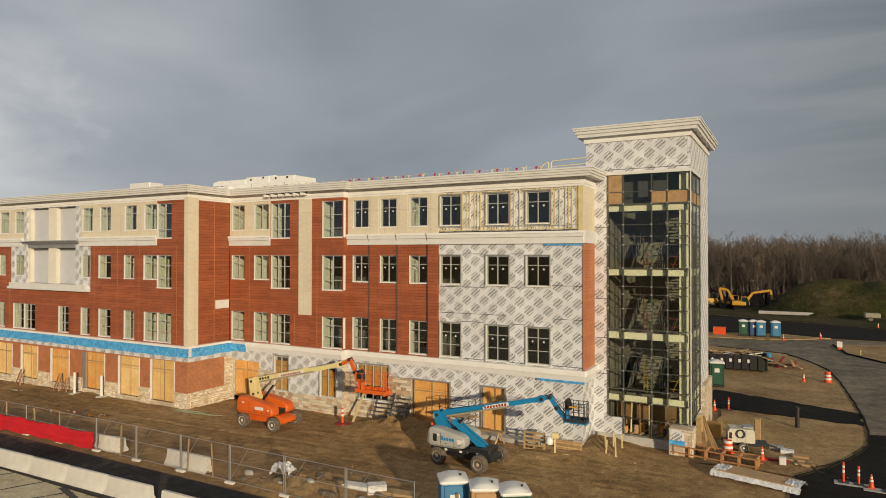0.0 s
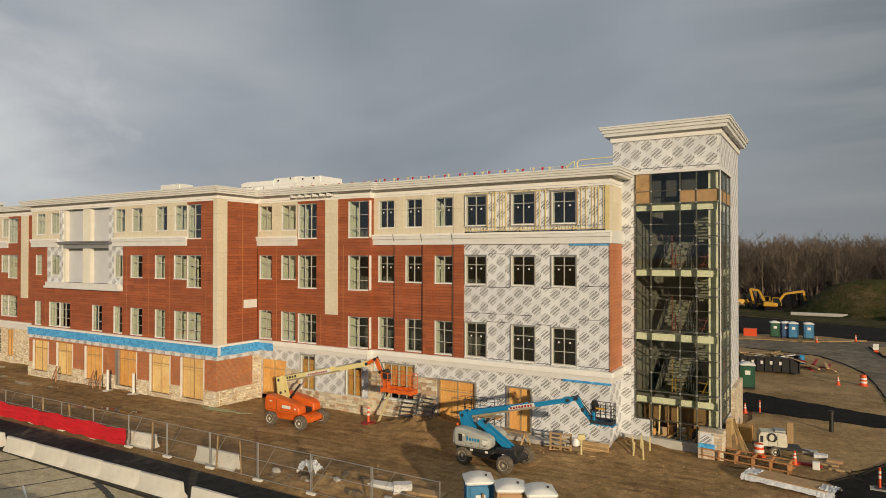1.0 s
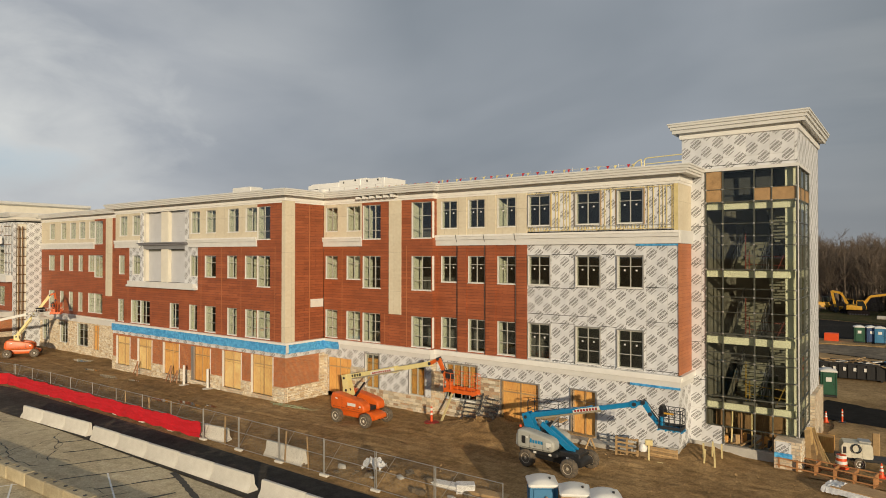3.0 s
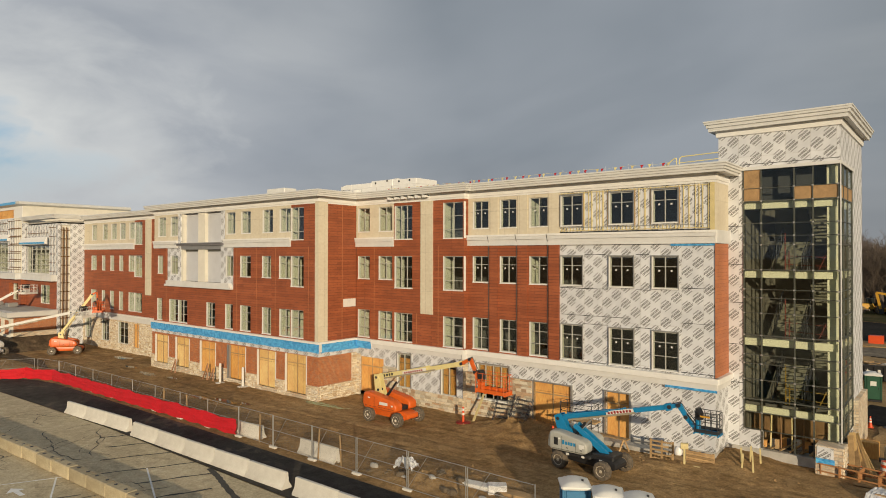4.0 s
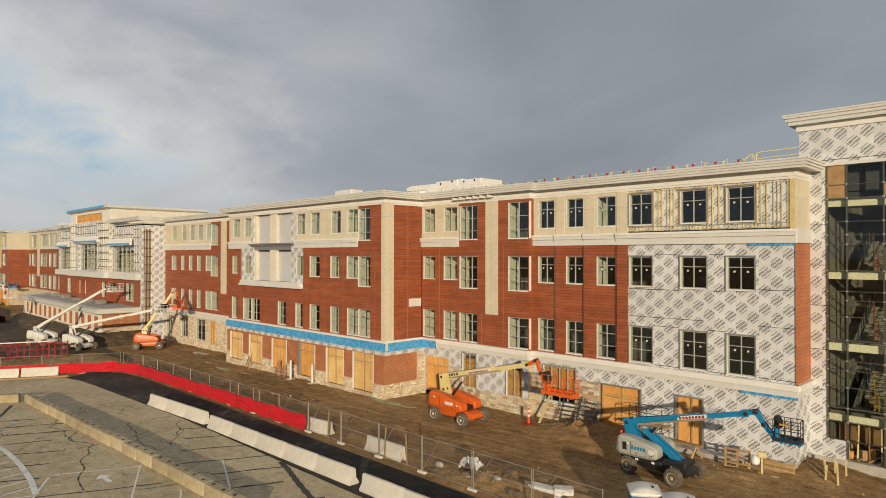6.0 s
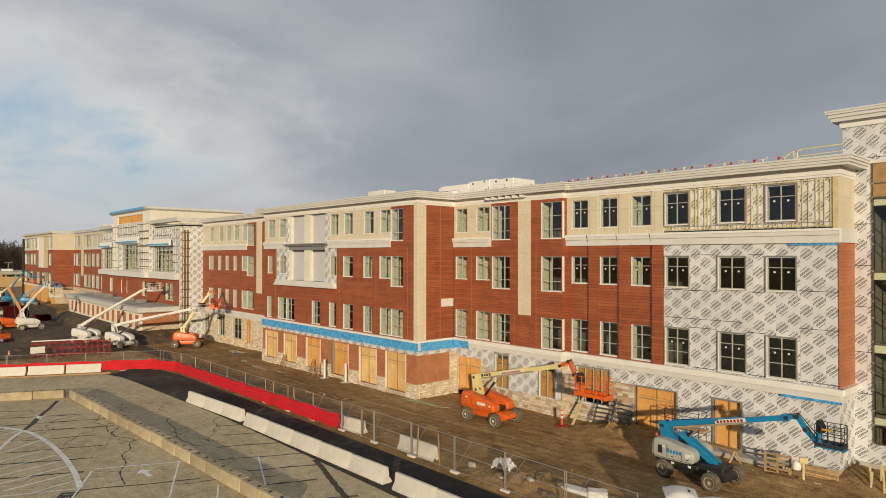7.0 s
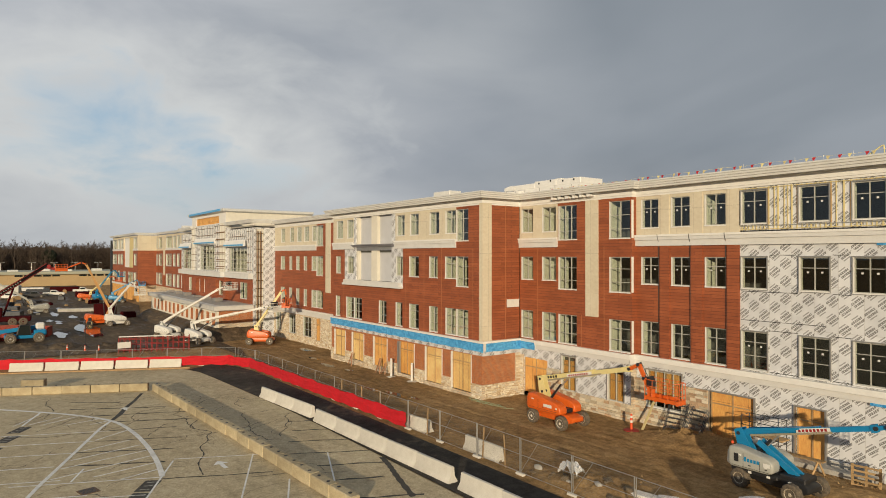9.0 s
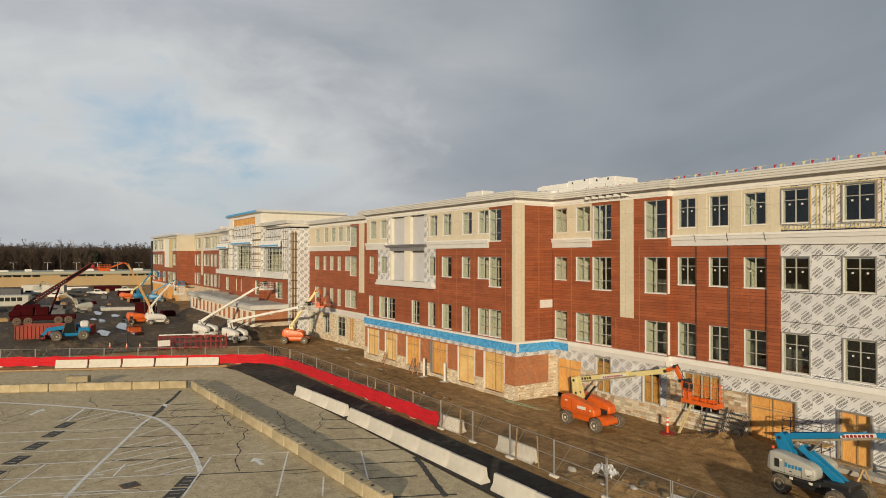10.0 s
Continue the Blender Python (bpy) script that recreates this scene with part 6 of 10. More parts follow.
def basket(parent, at, size, m, floor_mat=None):
    """A work platform of bent tube with toe board, grating floor and control box."""
    x0, y0, z0 = at
    lx, ly, lz = size
    s = Shape()
    s.box(x0, x0 + lx, y0, y0 + ly, z0, z0 + 0.05)
    for i in range(4):
        s.beam((x0 + lx * i / 3, y0, z0 - 0.03), (x0 + lx * i / 3, y0 + ly, z0 - 0.03), 0.06, 0.06)
    part("platform", s, floor_mat or m, parent, "work platform floor")
    s = Shape()
    for y in (y0, y0 + ly):
        s.box(x0, x0 + lx, y - 0.01, y + 0.01, z0 + 0.05, z0 + 0.2)
    for x in (x0, x0 + lx):
        s.box(x - 0.01, x + 0.01, y0 + 0.01, y0 + ly - 0.01, z0 + 0.05, z0 + 0.2)
    part("toe_board", s, m, parent, "steel toe board")
    for z in (z0 + lz * 0.38, z0 + lz * 0.68, z0 + lz):
        s = Shape()
        c = 0.1
        s.path([(x0 + c, y0, z), (x0 + lx - c, y0, z), (x0 + lx, y0 + c, z), (x0 + lx, y0 + ly - c, z), (x0 + lx - c, y0 + ly, z), (x0 + c, y0 + ly, z), (x0, y0 + ly - c, z), (x0, y0 + c, z), (x0 + c, y0, z)], 0.02)
        part("basket_rail", s, m, parent, "tube guard rail")
    s = Shape()
    for i in range(5):
        for y in (y0, y0 + ly):
            s.rod((x0 + 0.02 + (lx - 0.04) * i / 4, y, z0), (x0 + 0.02 + (lx - 0.04) * i / 4, y, z0 + lz), 0.018, n=6)
    for x in (x0, x0 + lx):
        for f in (0.33, 0.67):
            s.rod((x, y0 + ly * f, z0), (x, y0 + ly * f, z0 + lz), 0.018, n=6)
    part("basket_post", s, m, parent, "tube posts of the basket")
    s = Shape()
    s.loft([[(x, y, z) for x, z in ((x0 + 0.03, z0 + lz * 0.6), (x0 + 0.3, z0 + lz * 0.6), (x0 + 0.3, z0 + lz * 0.85), (x0 + 0.16, z0 + lz + 0.12), (x0 + 0.03, z0 + lz + 0.12))] for y in (y0 + ly * 0.75, y0 + ly * 0.22)])
    part("control_box", s, BLACK, parent, "black control box")


def boom_lift(at, turn, body_mat, boom_mat, jib_mat, label, boom, jib, bsk, rim_mat=None, hull=None, body_len=(-1.85, 1.25), logo=None, chassis_mat=None, rail_mat=None, pod=False, swing=0.0, girth=1.0):
    """A wheeled boom lift. boom: points of the main boom; jib: its end points; bsk: corner and size of the basket (all local); swing: turn of the chassis."""
    o = thing("boom_lift", at, turn, label, "boom lift", "boom lifts on the site")
    chassis_mat, hull = chassis_mat or body_mat, hull or body_mat
    low = pose(0, 0, 0, 0, 0, swing)
    s = Shape()
    pillow(s, rounded([(-1.75, 0.5), (-1.5, 0.38), (1.5, 0.38), (1.8, 0.5), (1.78, 0.78), (1.3, 0.92), (-1.3, 0.92), (-1.75, 0.8)], 0.1), -0.56, 0.56, 0.06, 2)
    s.lathe([(0.52, 0.9), (0.52, 0.98), (0.48, 1.02)], (0, 0, 0), 24)
    part("chassis", s.moved(low), chassis_mat, o, "low steel chassis")
    for x in (-1.32, 1.32):
        s = Shape()
        s.box(x - 0.16, x + 0.16, -0.86, 0.86, 0.36, 0.58, 0.05)
        for y in (-0.72, 0.72):
            s.box(x - 0.12, x + 0.12, y - 0.08, y + 0.08, 0.3, 0.72, 0.03)
        s.rod((x + 0.2, -0.7, 0.5), (x + 0.2, 0.7, 0.5), 0.03)
        part("axle", s.moved(low), chassis_mat, o, "axle beam with steering rod")
        for y in (-1.05, 1.05):
            w = wheel(o, (x, y, 0.48), 0.48, 0.36, rim_mat or STEEL)
            w.matrix_basis = low @ w.matrix_basis
    for x in (-1.78, 1.8):
        s = Shape()
        s.rod((x, -0.25, 0.5), (x + (0.12 if x > 0 else -0.12), -0.25, 0.5), 0.035)
        s.rod((x, 0.25, 0.5), (x + (0.12 if x > 0 else -0.12), 0.25, 0.5), 0.035)
        part("tie_down", s.moved(low), BLACK, o, "tie-down lug")
    a, b = body_len
    # engine and tank pods either side of the turntable
    if pod:
        prof = rounded([(a, 1.12), (a + 0.1, 0.98), (b - 0.35, 0.98), (b, 1.08), (b + 0.02, 1.55), (b - 0.3, 1.74), (a + 0.5, 2.0), (a + 0.02, 1.98)], 0.2)
    else:
        prof = rounded([(a, 1.02), (a + 0.12, 0.9), (b - 0.2, 0.9), (b, 1.0), (b - 0.04, 1.42), (b - 0.45, 1.66), (a + 0.6, 1.98), (a + 0.06, 1.98)], 0.17)
    for y0, y1, sg in ((-1.08, -0.34, -1), (0.34, 1.08, 1)):
        h = part("hood", pillow(Shape(), prof, y0, y1, 0.13), hull, o, "painted engine hood")
        face = y0 - 0.004 if sg < 0 else y1 + 0.004
        s = Shape()
        for x in (a + (b - a) * 0.36, a + (b - a) * 0.72):
            s.box(x - 0.008, x + 0.008, face - 0.004, face + 0.004, 1.06, 1.55 if x > a + 1.6 else 1.78)
        s.box(a + 0.25, b - 0.2, face - 0.004, face + 0.004, 1.085, 1.1)
        part("panel_gap", s, BLACK, h, "dark gap between panels")
        s = Shape()
        for x in (a + (b - a) * 0.5, a + (b - a) * 0.86):
            s.box(x - 0.06, x + 0.06, face - 0.012, face + 0.012, 1.2, 1.24, 0.008)
        part("latch", s, BLACK, h, "black latch")
        s = Shape()
        s.box(a + 0.5, a + 0.72, face - 0.005, face + 0.005, 1.6, 1.68)
        s.box(b - 0.42, b - 0.26, face - 0.005, face + 0.005, 1.28, 1.38)
        part("label_plate", s, WHITE, h, "small white label")
    s = Shape()
    s.box(a + 0.1, b - 0.15, -0.345, 0.345, 0.95, 1.24, 0.04)
    part("turntable", s, BLACK, o, "black turntable between the hoods")
    s = Shape()
    pillow(s, rounded([(a - 0.12, 1.08), (a + 0.25, 1.0), (a + 0.25, 1.75), (a - 0.06, 1.75)], 0.1), -1.0, 1.0, 0.1)
    part("counterweight", s, hull, o, "rounded counterweight")
    if logo:
        s = Shape()
        x0, x1, z0, z1, mm = logo
        s.box(x0, x1, -1.096, -1.082, z0, z1)
        part("decal", s, mm, o, "plain rectangular decal")
    p0, p1 = Vector(boom[0]), Vector(boom[1])
    foot = Vector((p0.x * 0.72, p0.y, 1.2))
    for y in (-0.2, 0.2):
        s = Shape()
        s.beam((p0.x - 0.05, p0.y + y, p0.z + 0.22), (foot.x, foot.y + y, foot.z), 0.05, 0.42, 0.05, 0.8, (1, 0, 0.3))
        part("upright", s, boom_mat, o, "boom upright plate")
    s = Shape()
    for q in (p0, p0.lerp(foot, 0.5)):
        s.rod(q + Vector((0, -0.26, 0)), q + Vector((0, 0.26, 0)), 0.09, n=14)
    part("pivot_pin", s, DARK_STEEL, o, "steel pivot pin")
    s = Shape()
    s.beam(p0, p0.lerp(p1, 0.62), 0.32 * girth, 0.38 * girth)
    boom_ob = part("boom", s, boom_mat, o, "telescopic boom")
    s = Shape()
    s.beam(p0.lerp(p1, 0.6), p1, 0.25 * girth, 0.29 * girth)
    part("boom_section", s, boom_mat, boom_ob, "inner boom section")
    d = (p1 - p0).normalized()
    s = Shape()
    s.beam(p0.lerp(p1, 0.60), p0.lerp(p1, 0.625), 0.37 * girth, 0.43 * girth)
    s.beam(p1 - d * 0.2, p1 + d * 0.04, 0.3, 0.34)
    s.beam(p0 - d * 0.1, p0 + d * 0.06, 0.36, 0.44)
    part("boom_collar", s, boom_mat, boom_ob, "collar of the boom")
    k = p0.lerp(p1, 0.32)
    base = Vector((foot.x + (0.35 if d.x > 0 else -0.35), p0.y, 1.55))
    s = Shape()
    s.rod(base, k + Vector((0, 0, -0.2)), 0.045, n=10)
    part("cylinder_rod", s, STEEL, o, "bright cylinder rod")
    s = Shape()
    s.rod(base, base.lerp(k, 0.62), 0.085, n=12)
    part("lift_cylinder", s, BLACK, o, "black hydraulic cylinder")
    side = Vector((d.y, -d.x, 0)).normalized() * 0.19
    u0, u1 = p0.lerp(p1, 0.1) + side + Vector((0, 0, -0.14)), p0.lerp(p1, 0.72) + side + Vector((0, 0, -0.12))
    s = Shape()
    m_ = max(16, 2 * int((u1 - u0).length / 0.16))
    v_ = (u1 - u0).normalized()
    w_ = v_.cross(Vector((0, 0, 1))).normalized()
    h_ = w_.cross(v_)
    s.loft([[u0.lerp(u1, i / m_) + w_ * (a * 0.03) + h_ * (b * (0.055 if i % 2 else 0.04)) for a, b in ((-1, -1), (1, -1), (1, 1), (-1, 1))] for i in range(m_ + 1)])
    part("cable_carrier", s, CARRIER, o, "tan linked cable carrier along the boom")
    pts = [p1] + [Vector(p) for p in jib]
    for u, v in zip(pts, pts[1:]):
        jb = part("jib", Shape().beam(u, v, 0.19, 0.21, 0.19, 0.17), jib_mat, o, "jib arm")
    s = Shape()
    for u in pts:
        s.rod(u + Vector((0, -0.17, 0)), u + Vector((0, 0.17, 0)), 0.1, n=12)
    s.rod(pts[-2] + Vector((0, 0, 0.16)), pts[-1].lerp(pts[-2], 0.25) + Vector((0, 0, 0.14)), 0.045)
    part("jib_pin", s, DARK_STEEL, jb, "dark pins and jib cylinder")
    basket(o, *bsk, rail_mat or jib_mat, jib_mat)
    e = Vector(bsk[0])
    s = Shape()
    s.box(min(e.x, pts[-1].x) - 0.02, max(e.x, pts[-1].x) + 0.12, e.y + bsk[1][1] * 0.3, e.y + bsk[1][1] * 0.7, e.z - 0.05, e.z + 0.55, 0.04)
    part("rotator", s, jib_mat, o, "platform rotator")
    s = Shape()
    s.path([p0.lerp(p1, 0.1) + Vector((0, 0.22, 0.2)), p0 + Vector((-0.2, 0.22, -0.1)), p0 + Vector((-0.15, 0.22, -0.5)), Vector((p0.x * 0.7, p0.y + 0.25, 1.4))], 0.03)
    s.path([p1 + Vector((0, 0.16, 0.1)), pts[1] + Vector((0, 0.18, 0.12)), pts[1].lerp(pts[-1], 0.5) + Vector((0.12, 0.2, 0.02)), pts[-1] + Vector((0.05, 0.15, 0.2))], 0.02)
    part("hose", s, BLACK, o, "black hydraulic hose")
    return o


CARRIER = mat("tan_plastic_links", (0.36, 0.31, 0.22), 0.7, 0, 0.1, 3, 30)
RIM_GREY = mat("muddy_grey_rim", (0.56, 0.51, 0.42), 0.6, 0, 0.12, 5, 30, 0.05, second=(0.36, 0.28, 0.18))
RIM_WHITE = mat("muddy_white_rim", (0.80, 0.78, 0.71), 0.5, 0, 0.12, 5, 30, 0.05, second=(0.52, 0.44, 0.32))
lift = boom_lift((-30.6, 31.8, gz(-30.6)), 0, ORANGE, CREAM, ORANGE, "orange boom lift with a cream boom raised beside the wall",
                 [(-1.5, 0, 2.85), (5.95, 0, 4.6)], [(6.6, 0, 4.95), (7.0, 0, 4.2), (7.5, 0, 3.3)], ((7.3, -0.45, 3.1), (2.1, 0.9, 1.15)), RIM_WHITE, None, (-1.95, 1.2), (-0.3, 0.45, 1.28, 1.48, WHITE))
s = Shape()
s.beam((1.0, -0.2, 3.44), (3.1, -0.2, 3.93), 0.01, 0.22)
part("decal", s, WHITE, lift, "pale blank decal on the boom")
s = Shape()
for i in range(9):
    x = 1.15 + i * 0.19
    s.beam((x, -0.208, 3.475 + (x - 1.15) * 0.235), (x + 0.12, -0.208, 3.475 + (x - 1.03) * 0.235), 0.01, 0.11)
part("decal", s, RED, lift, "faded red bars on the decal")
s = Shape()
for i in range(4):
    x = 3.1 - 3.9 + i * 0.24
    z = 2.9 + (x + 1.5) * 0.235
    s.beam((x, -0.182, z), (x + 0.15, -0.182, z + 0.035), 0.01, 0.16)
part("decal", s, BLACK, lift, "dark bars on the boom")
lift = boom_lift((-15.6, 31.4, gz(-15.6)), 0, CYAN, CYAN, CYAN, "blue boom lift with a pale grey hood and low boom",
                 [(-1.9, 0, 2.45), (4.2, 0, 3.98)], [(4.65, 0, 4.12), (5.0, 0, 3.6), (5.5, 0, 3.05)], ((5.45, -0.35, 3.0), (1.1, 0.75, 1.0)), RIM_GREY, PALE_GREY, (-2.0, 0.25), (-0.2, 0.12, 1.34, 1.52, WHITE), BLACK, DARK_STEEL, True, -7, 0.8)
s = Shape()
s.box(-1.66, -1.42, -1.1, -1.075, 1.28, 1.68, 0.02)
part("vent", s, BLACK, lift, "black cooling grille")
s = Shape()
s.box(-1.9, 0.4, -0.95, 0.95, 0.78, 0.98, 0.05)
s.box(0.3, 1.5, -0.6, 0.6, 0.8, 1.08, 0.05)
part("deck", s, BLACK, lift, "black deck over the axle")
s = Shape()
s.beam((0.9, -0.17, 3.16), (2.4, -0.17, 3.54), 0.01, 0.2)
part("decal", s, WHITE, lift, "white blank decal on the boom")
s = Shape()
for i in range(8):
    x = 1.0 + i * 0.165
    z = 3.085 + (x - 0.6) * 0.25
    s.beam((x, -0.178, z), (x + 0.11, -0.178, z + 0.028), 0.01, 0.12)
part("decal", s, RED, lift, "red bars on the boom decal")
s = Shape()
for i in range(5):
    s.box(-1.15 + i * 0.16, -1.04 + i * 0.16, -1.096, -1.082, 1.38, 1.54 if i else 1.6)
part("decal", s, CYAN, lift, "blue bars on the hood")
s = Shape()
s.beam((-0.9, -0.2, 2.25), (1.0, -0.2, 0.98), 0.12, 0.24, 0.12, 0.3)
s.beam((-0.9, 0.2, 2.25), (1.0, 0.2, 0.98), 0.12, 0.24, 0.12, 0.3)
part("riser_arm", s, CYAN, lift, "blue riser arm")
s = Shape()
s.box(5.75, 6.2, -0.37, -0.34, 3.78, 3.86)
part("tag", s, YELLOW, lift, "yellow tag hung on the basket rail")
s = Shape()
for y in (-0.2, 0.2):
    s.beam((-1.55, y, 2.7), (1.05, y, 3.3), 0.06, 0.1)
part("parallel_link", s, CYAN, lift, "blue link under the boom")
for x in (-1.0, -0.1, 0.9):
    part("label_plate", Shape().box(x, x + 0.16, -0.97, -0.952, 0.82, 0.93), WHITE, lift, "small white label")
s = Shape()
s.lathe([(0.07, 0.0), (0.07, 0.1), (0.03, 0.13)], (-2.0, -0.6, 1.98), 10)
part("beacon", s, CONE, lift, "orange beacon")


boom_lift((-82.5, 30.0, gz(-82.5)), 60, ORANGE, CREAM, ORANGE, "orange boom lift with its boom raised to the recessed wall",
          [(-0.6, 0, 2.3), (2.6, 0.3, 6.9)], [(3.1, 0.2, 7.2), (3.4, -1.2, 6.4), (3.6, -2.2, 5.3)], ((3.3, -4.4, 5.1), (1.0, 2.1, 1.1)), STEEL, None, (-1.55, 1.25))
boom_lift((-87.5, 23.5, gz(-87.5)), 20, WHITE, WHITE, WHITE, "white boom lift with its boom stretched towards the wall",
          [(-1.5, 0, 2.7), (8.6, 3.6, 5.0)], [(9.3, 3.8, 5.2), (9.8, 3.9, 4.9)], ((9.7, 3.2, 4.5), (1.0, 1.9, 1.1)), WHITE)
boom_lift((-95.5, 21.5, gz(-95.5)), 25, WHITE, WHITE, WHITE, "white boom lift with its boom raised over the entrance wing",
          [(-1.5, 0, 2.2), (3.4, 5.6, 6.8)], [(3.9, 6.2, 7.2), (4.1, 6.5, 7.0)], ((3.8, 6.2, 6.7), (1.0, 1.9, 1.1)), WHITE)
TAN_BOOM = mat("orange_tan_paint", (0.60, 0.34, 0.13), 0.5, 0, 0.08, 2.5, 40)
boom_lift((-121.5, 16.0, gz(-121)), 90, ORANGE, TAN_BOOM, ORANGE, "orange boom lift with its boom high in the air",
          [(1.9, 0, 2.5), (-1.8, 0, 10.3)], [(-2.5, 0, 10.6), (-4.6, 0, 9.7)], ((-6.2, -0.45, 9.2), (1.7, 0.9, 1.1)), CREAM)
boom_lift((-118.8, 18.6, gz(-119)), 90, WHITE, WHITE, WHITE, "white boom lift with a folded boom",
          [(-1.2, 0, 2.9), (2.0, 0, 7.0)], [(2.4, 0, 7.3), (2.9, 0, 5.4)], ((2.6, -0.45, 5.0), (1.6, 0.9, 1.1)), WHITE)
boom_lift((-188, 22, gz(-188)), 80, ORANGE, CREAM, ORANGE, "orange boom lift parked among other machines",
          [(1.2, 0, 2.5), (5.4, 0, 6.0)], [(6.2, 0, 6.4), (6.9, 0, 5.6)], ((6.7, -0.45, 5.0), (1.6, 0.9, 1.1)), CREAM)
boom_lift((-184, 25, gz(-188)), 100, CYAN, CYAN, CYAN, "blue boom lift parked among other machines",
          [(-1.2, 0, 2.5), (2.4, 0, 7.6)], [(3.2, 0, 7.9), (4.1, 0, 6.8)], ((3.9, -0.45, 6.2), (1.6, 0.9, 1.1)), PALE_GREY)
boom_lift((-176, 27.5, gz(-176)), 70, CYAN, CYAN, CYAN, "blue boom lift close to the boarded wall",
          [(-1.2, 0, 2.5), (3.8, 0, 5.4)], [(4.4, 0, 5.7), (5.0, 0, 4.6)], ((4.8, -0.45, 4.1), (1.6, 0.9, 1.1)), PALE_GREY)
boom_lift((-153.0, 9.4, gz(-153)), 268, PALE_GREY, PALE_GREY, PALE_GREY, "grey-white boom lift with its boom folded down",
          [(1.4, 0, 2.6), (6.6, 0, 6.2)], [(7.2, 0, 6.4), (7.6, 0, 5.6)], ((7.3, -0.45, 4.8), (1.4, 0.9, 1.1)), PALE_GREY)


def telehandler(at, turn):
    o = thing("telehandler", at, turn, "blue telehandler with its boom lowered, on muddy tyres", "telehandler")
    s = Shape()
    s.box(-2.3, 2.2, -0.75, 0.75, 0.6, 1.15, 0.1)
    s.box(1.0, 2.5, -0.9, 0.9, 0.9, 1.7, 0.15)
    part("body", s, CYAN, o, "blue steel body")
    for x in (-1.6, 1.6):
        for y in (-1.0, 1.0):
            wheel(o, (x, y, 0.68), 0.68, 0.45, PALE_GREY)
    s = Shape()
    s.loft([[(x, y, z) for x, z in ((-0.9, 1.1), (0.7, 1.1), (0.55, 2.35), (-0.55, 2.4))] for y in (0.05, -0.95)])
    part("cab", s, DARK_GLASS, o, "dark glazed cab")
    s = Shape()
    s.path([(-0.9, -0.96, 1.1), (-0.55, -0.96, 2.4), (0.55, -0.96, 2.36), (0.7, -0.96, 1.1)], 0.05)
    s.path([(-0.9, 0.06, 1.1), (-0.55, 0.06, 2.4), (0.55, 0.06, 2.36), (0.7, 0.06, 1.1)], 0.05)
    part("cab_frame", s, BLACK, o, "black roll frame")
    s = Shape()
    s.beam((2.0, 0.45, 2.05), (-2.8, 0.45, 1.55), 0.4, 0.5)
    s.beam((-2.6, 0.45, 1.6), (-3.4, 0.45, 0.6), 0.3, 0.35)
    part("boom", s, CYAN, o, "blue telescopic boom")
    s = Shape()
    s.box(-3.6, -3.45, -0.4, 1.3, 0.2, 0.9)
    for y in (0.0, 0.8):
        s.box(-4.6, -3.5, y, y + 0.12, 0.15, 0.22)
    part("fork_carriage", s, BLACK, o, "black forks")
    s = Shape()
    s.box(1.25, 2.35, -0.5, 0.7, 1.7, 2.6, 0.2)
    part("fuel_tank", s, WHITE, o, "white tank carried on the rear")
    return o


telehandler((-103.0, 4.8, gz(-103)), 90)


MATT_BLACK = land("matt_black_steel", ((0.3, (0.006, 0.005, 0.006)), (0.7, (0.016, 0.012, 0.013))), (0.6, 3.0, 14.0), 1.0, 0.1)
MAROON.node_tree.nodes["Principled BSDF"].inputs["Specular IOR Level"].default_value = 0.08


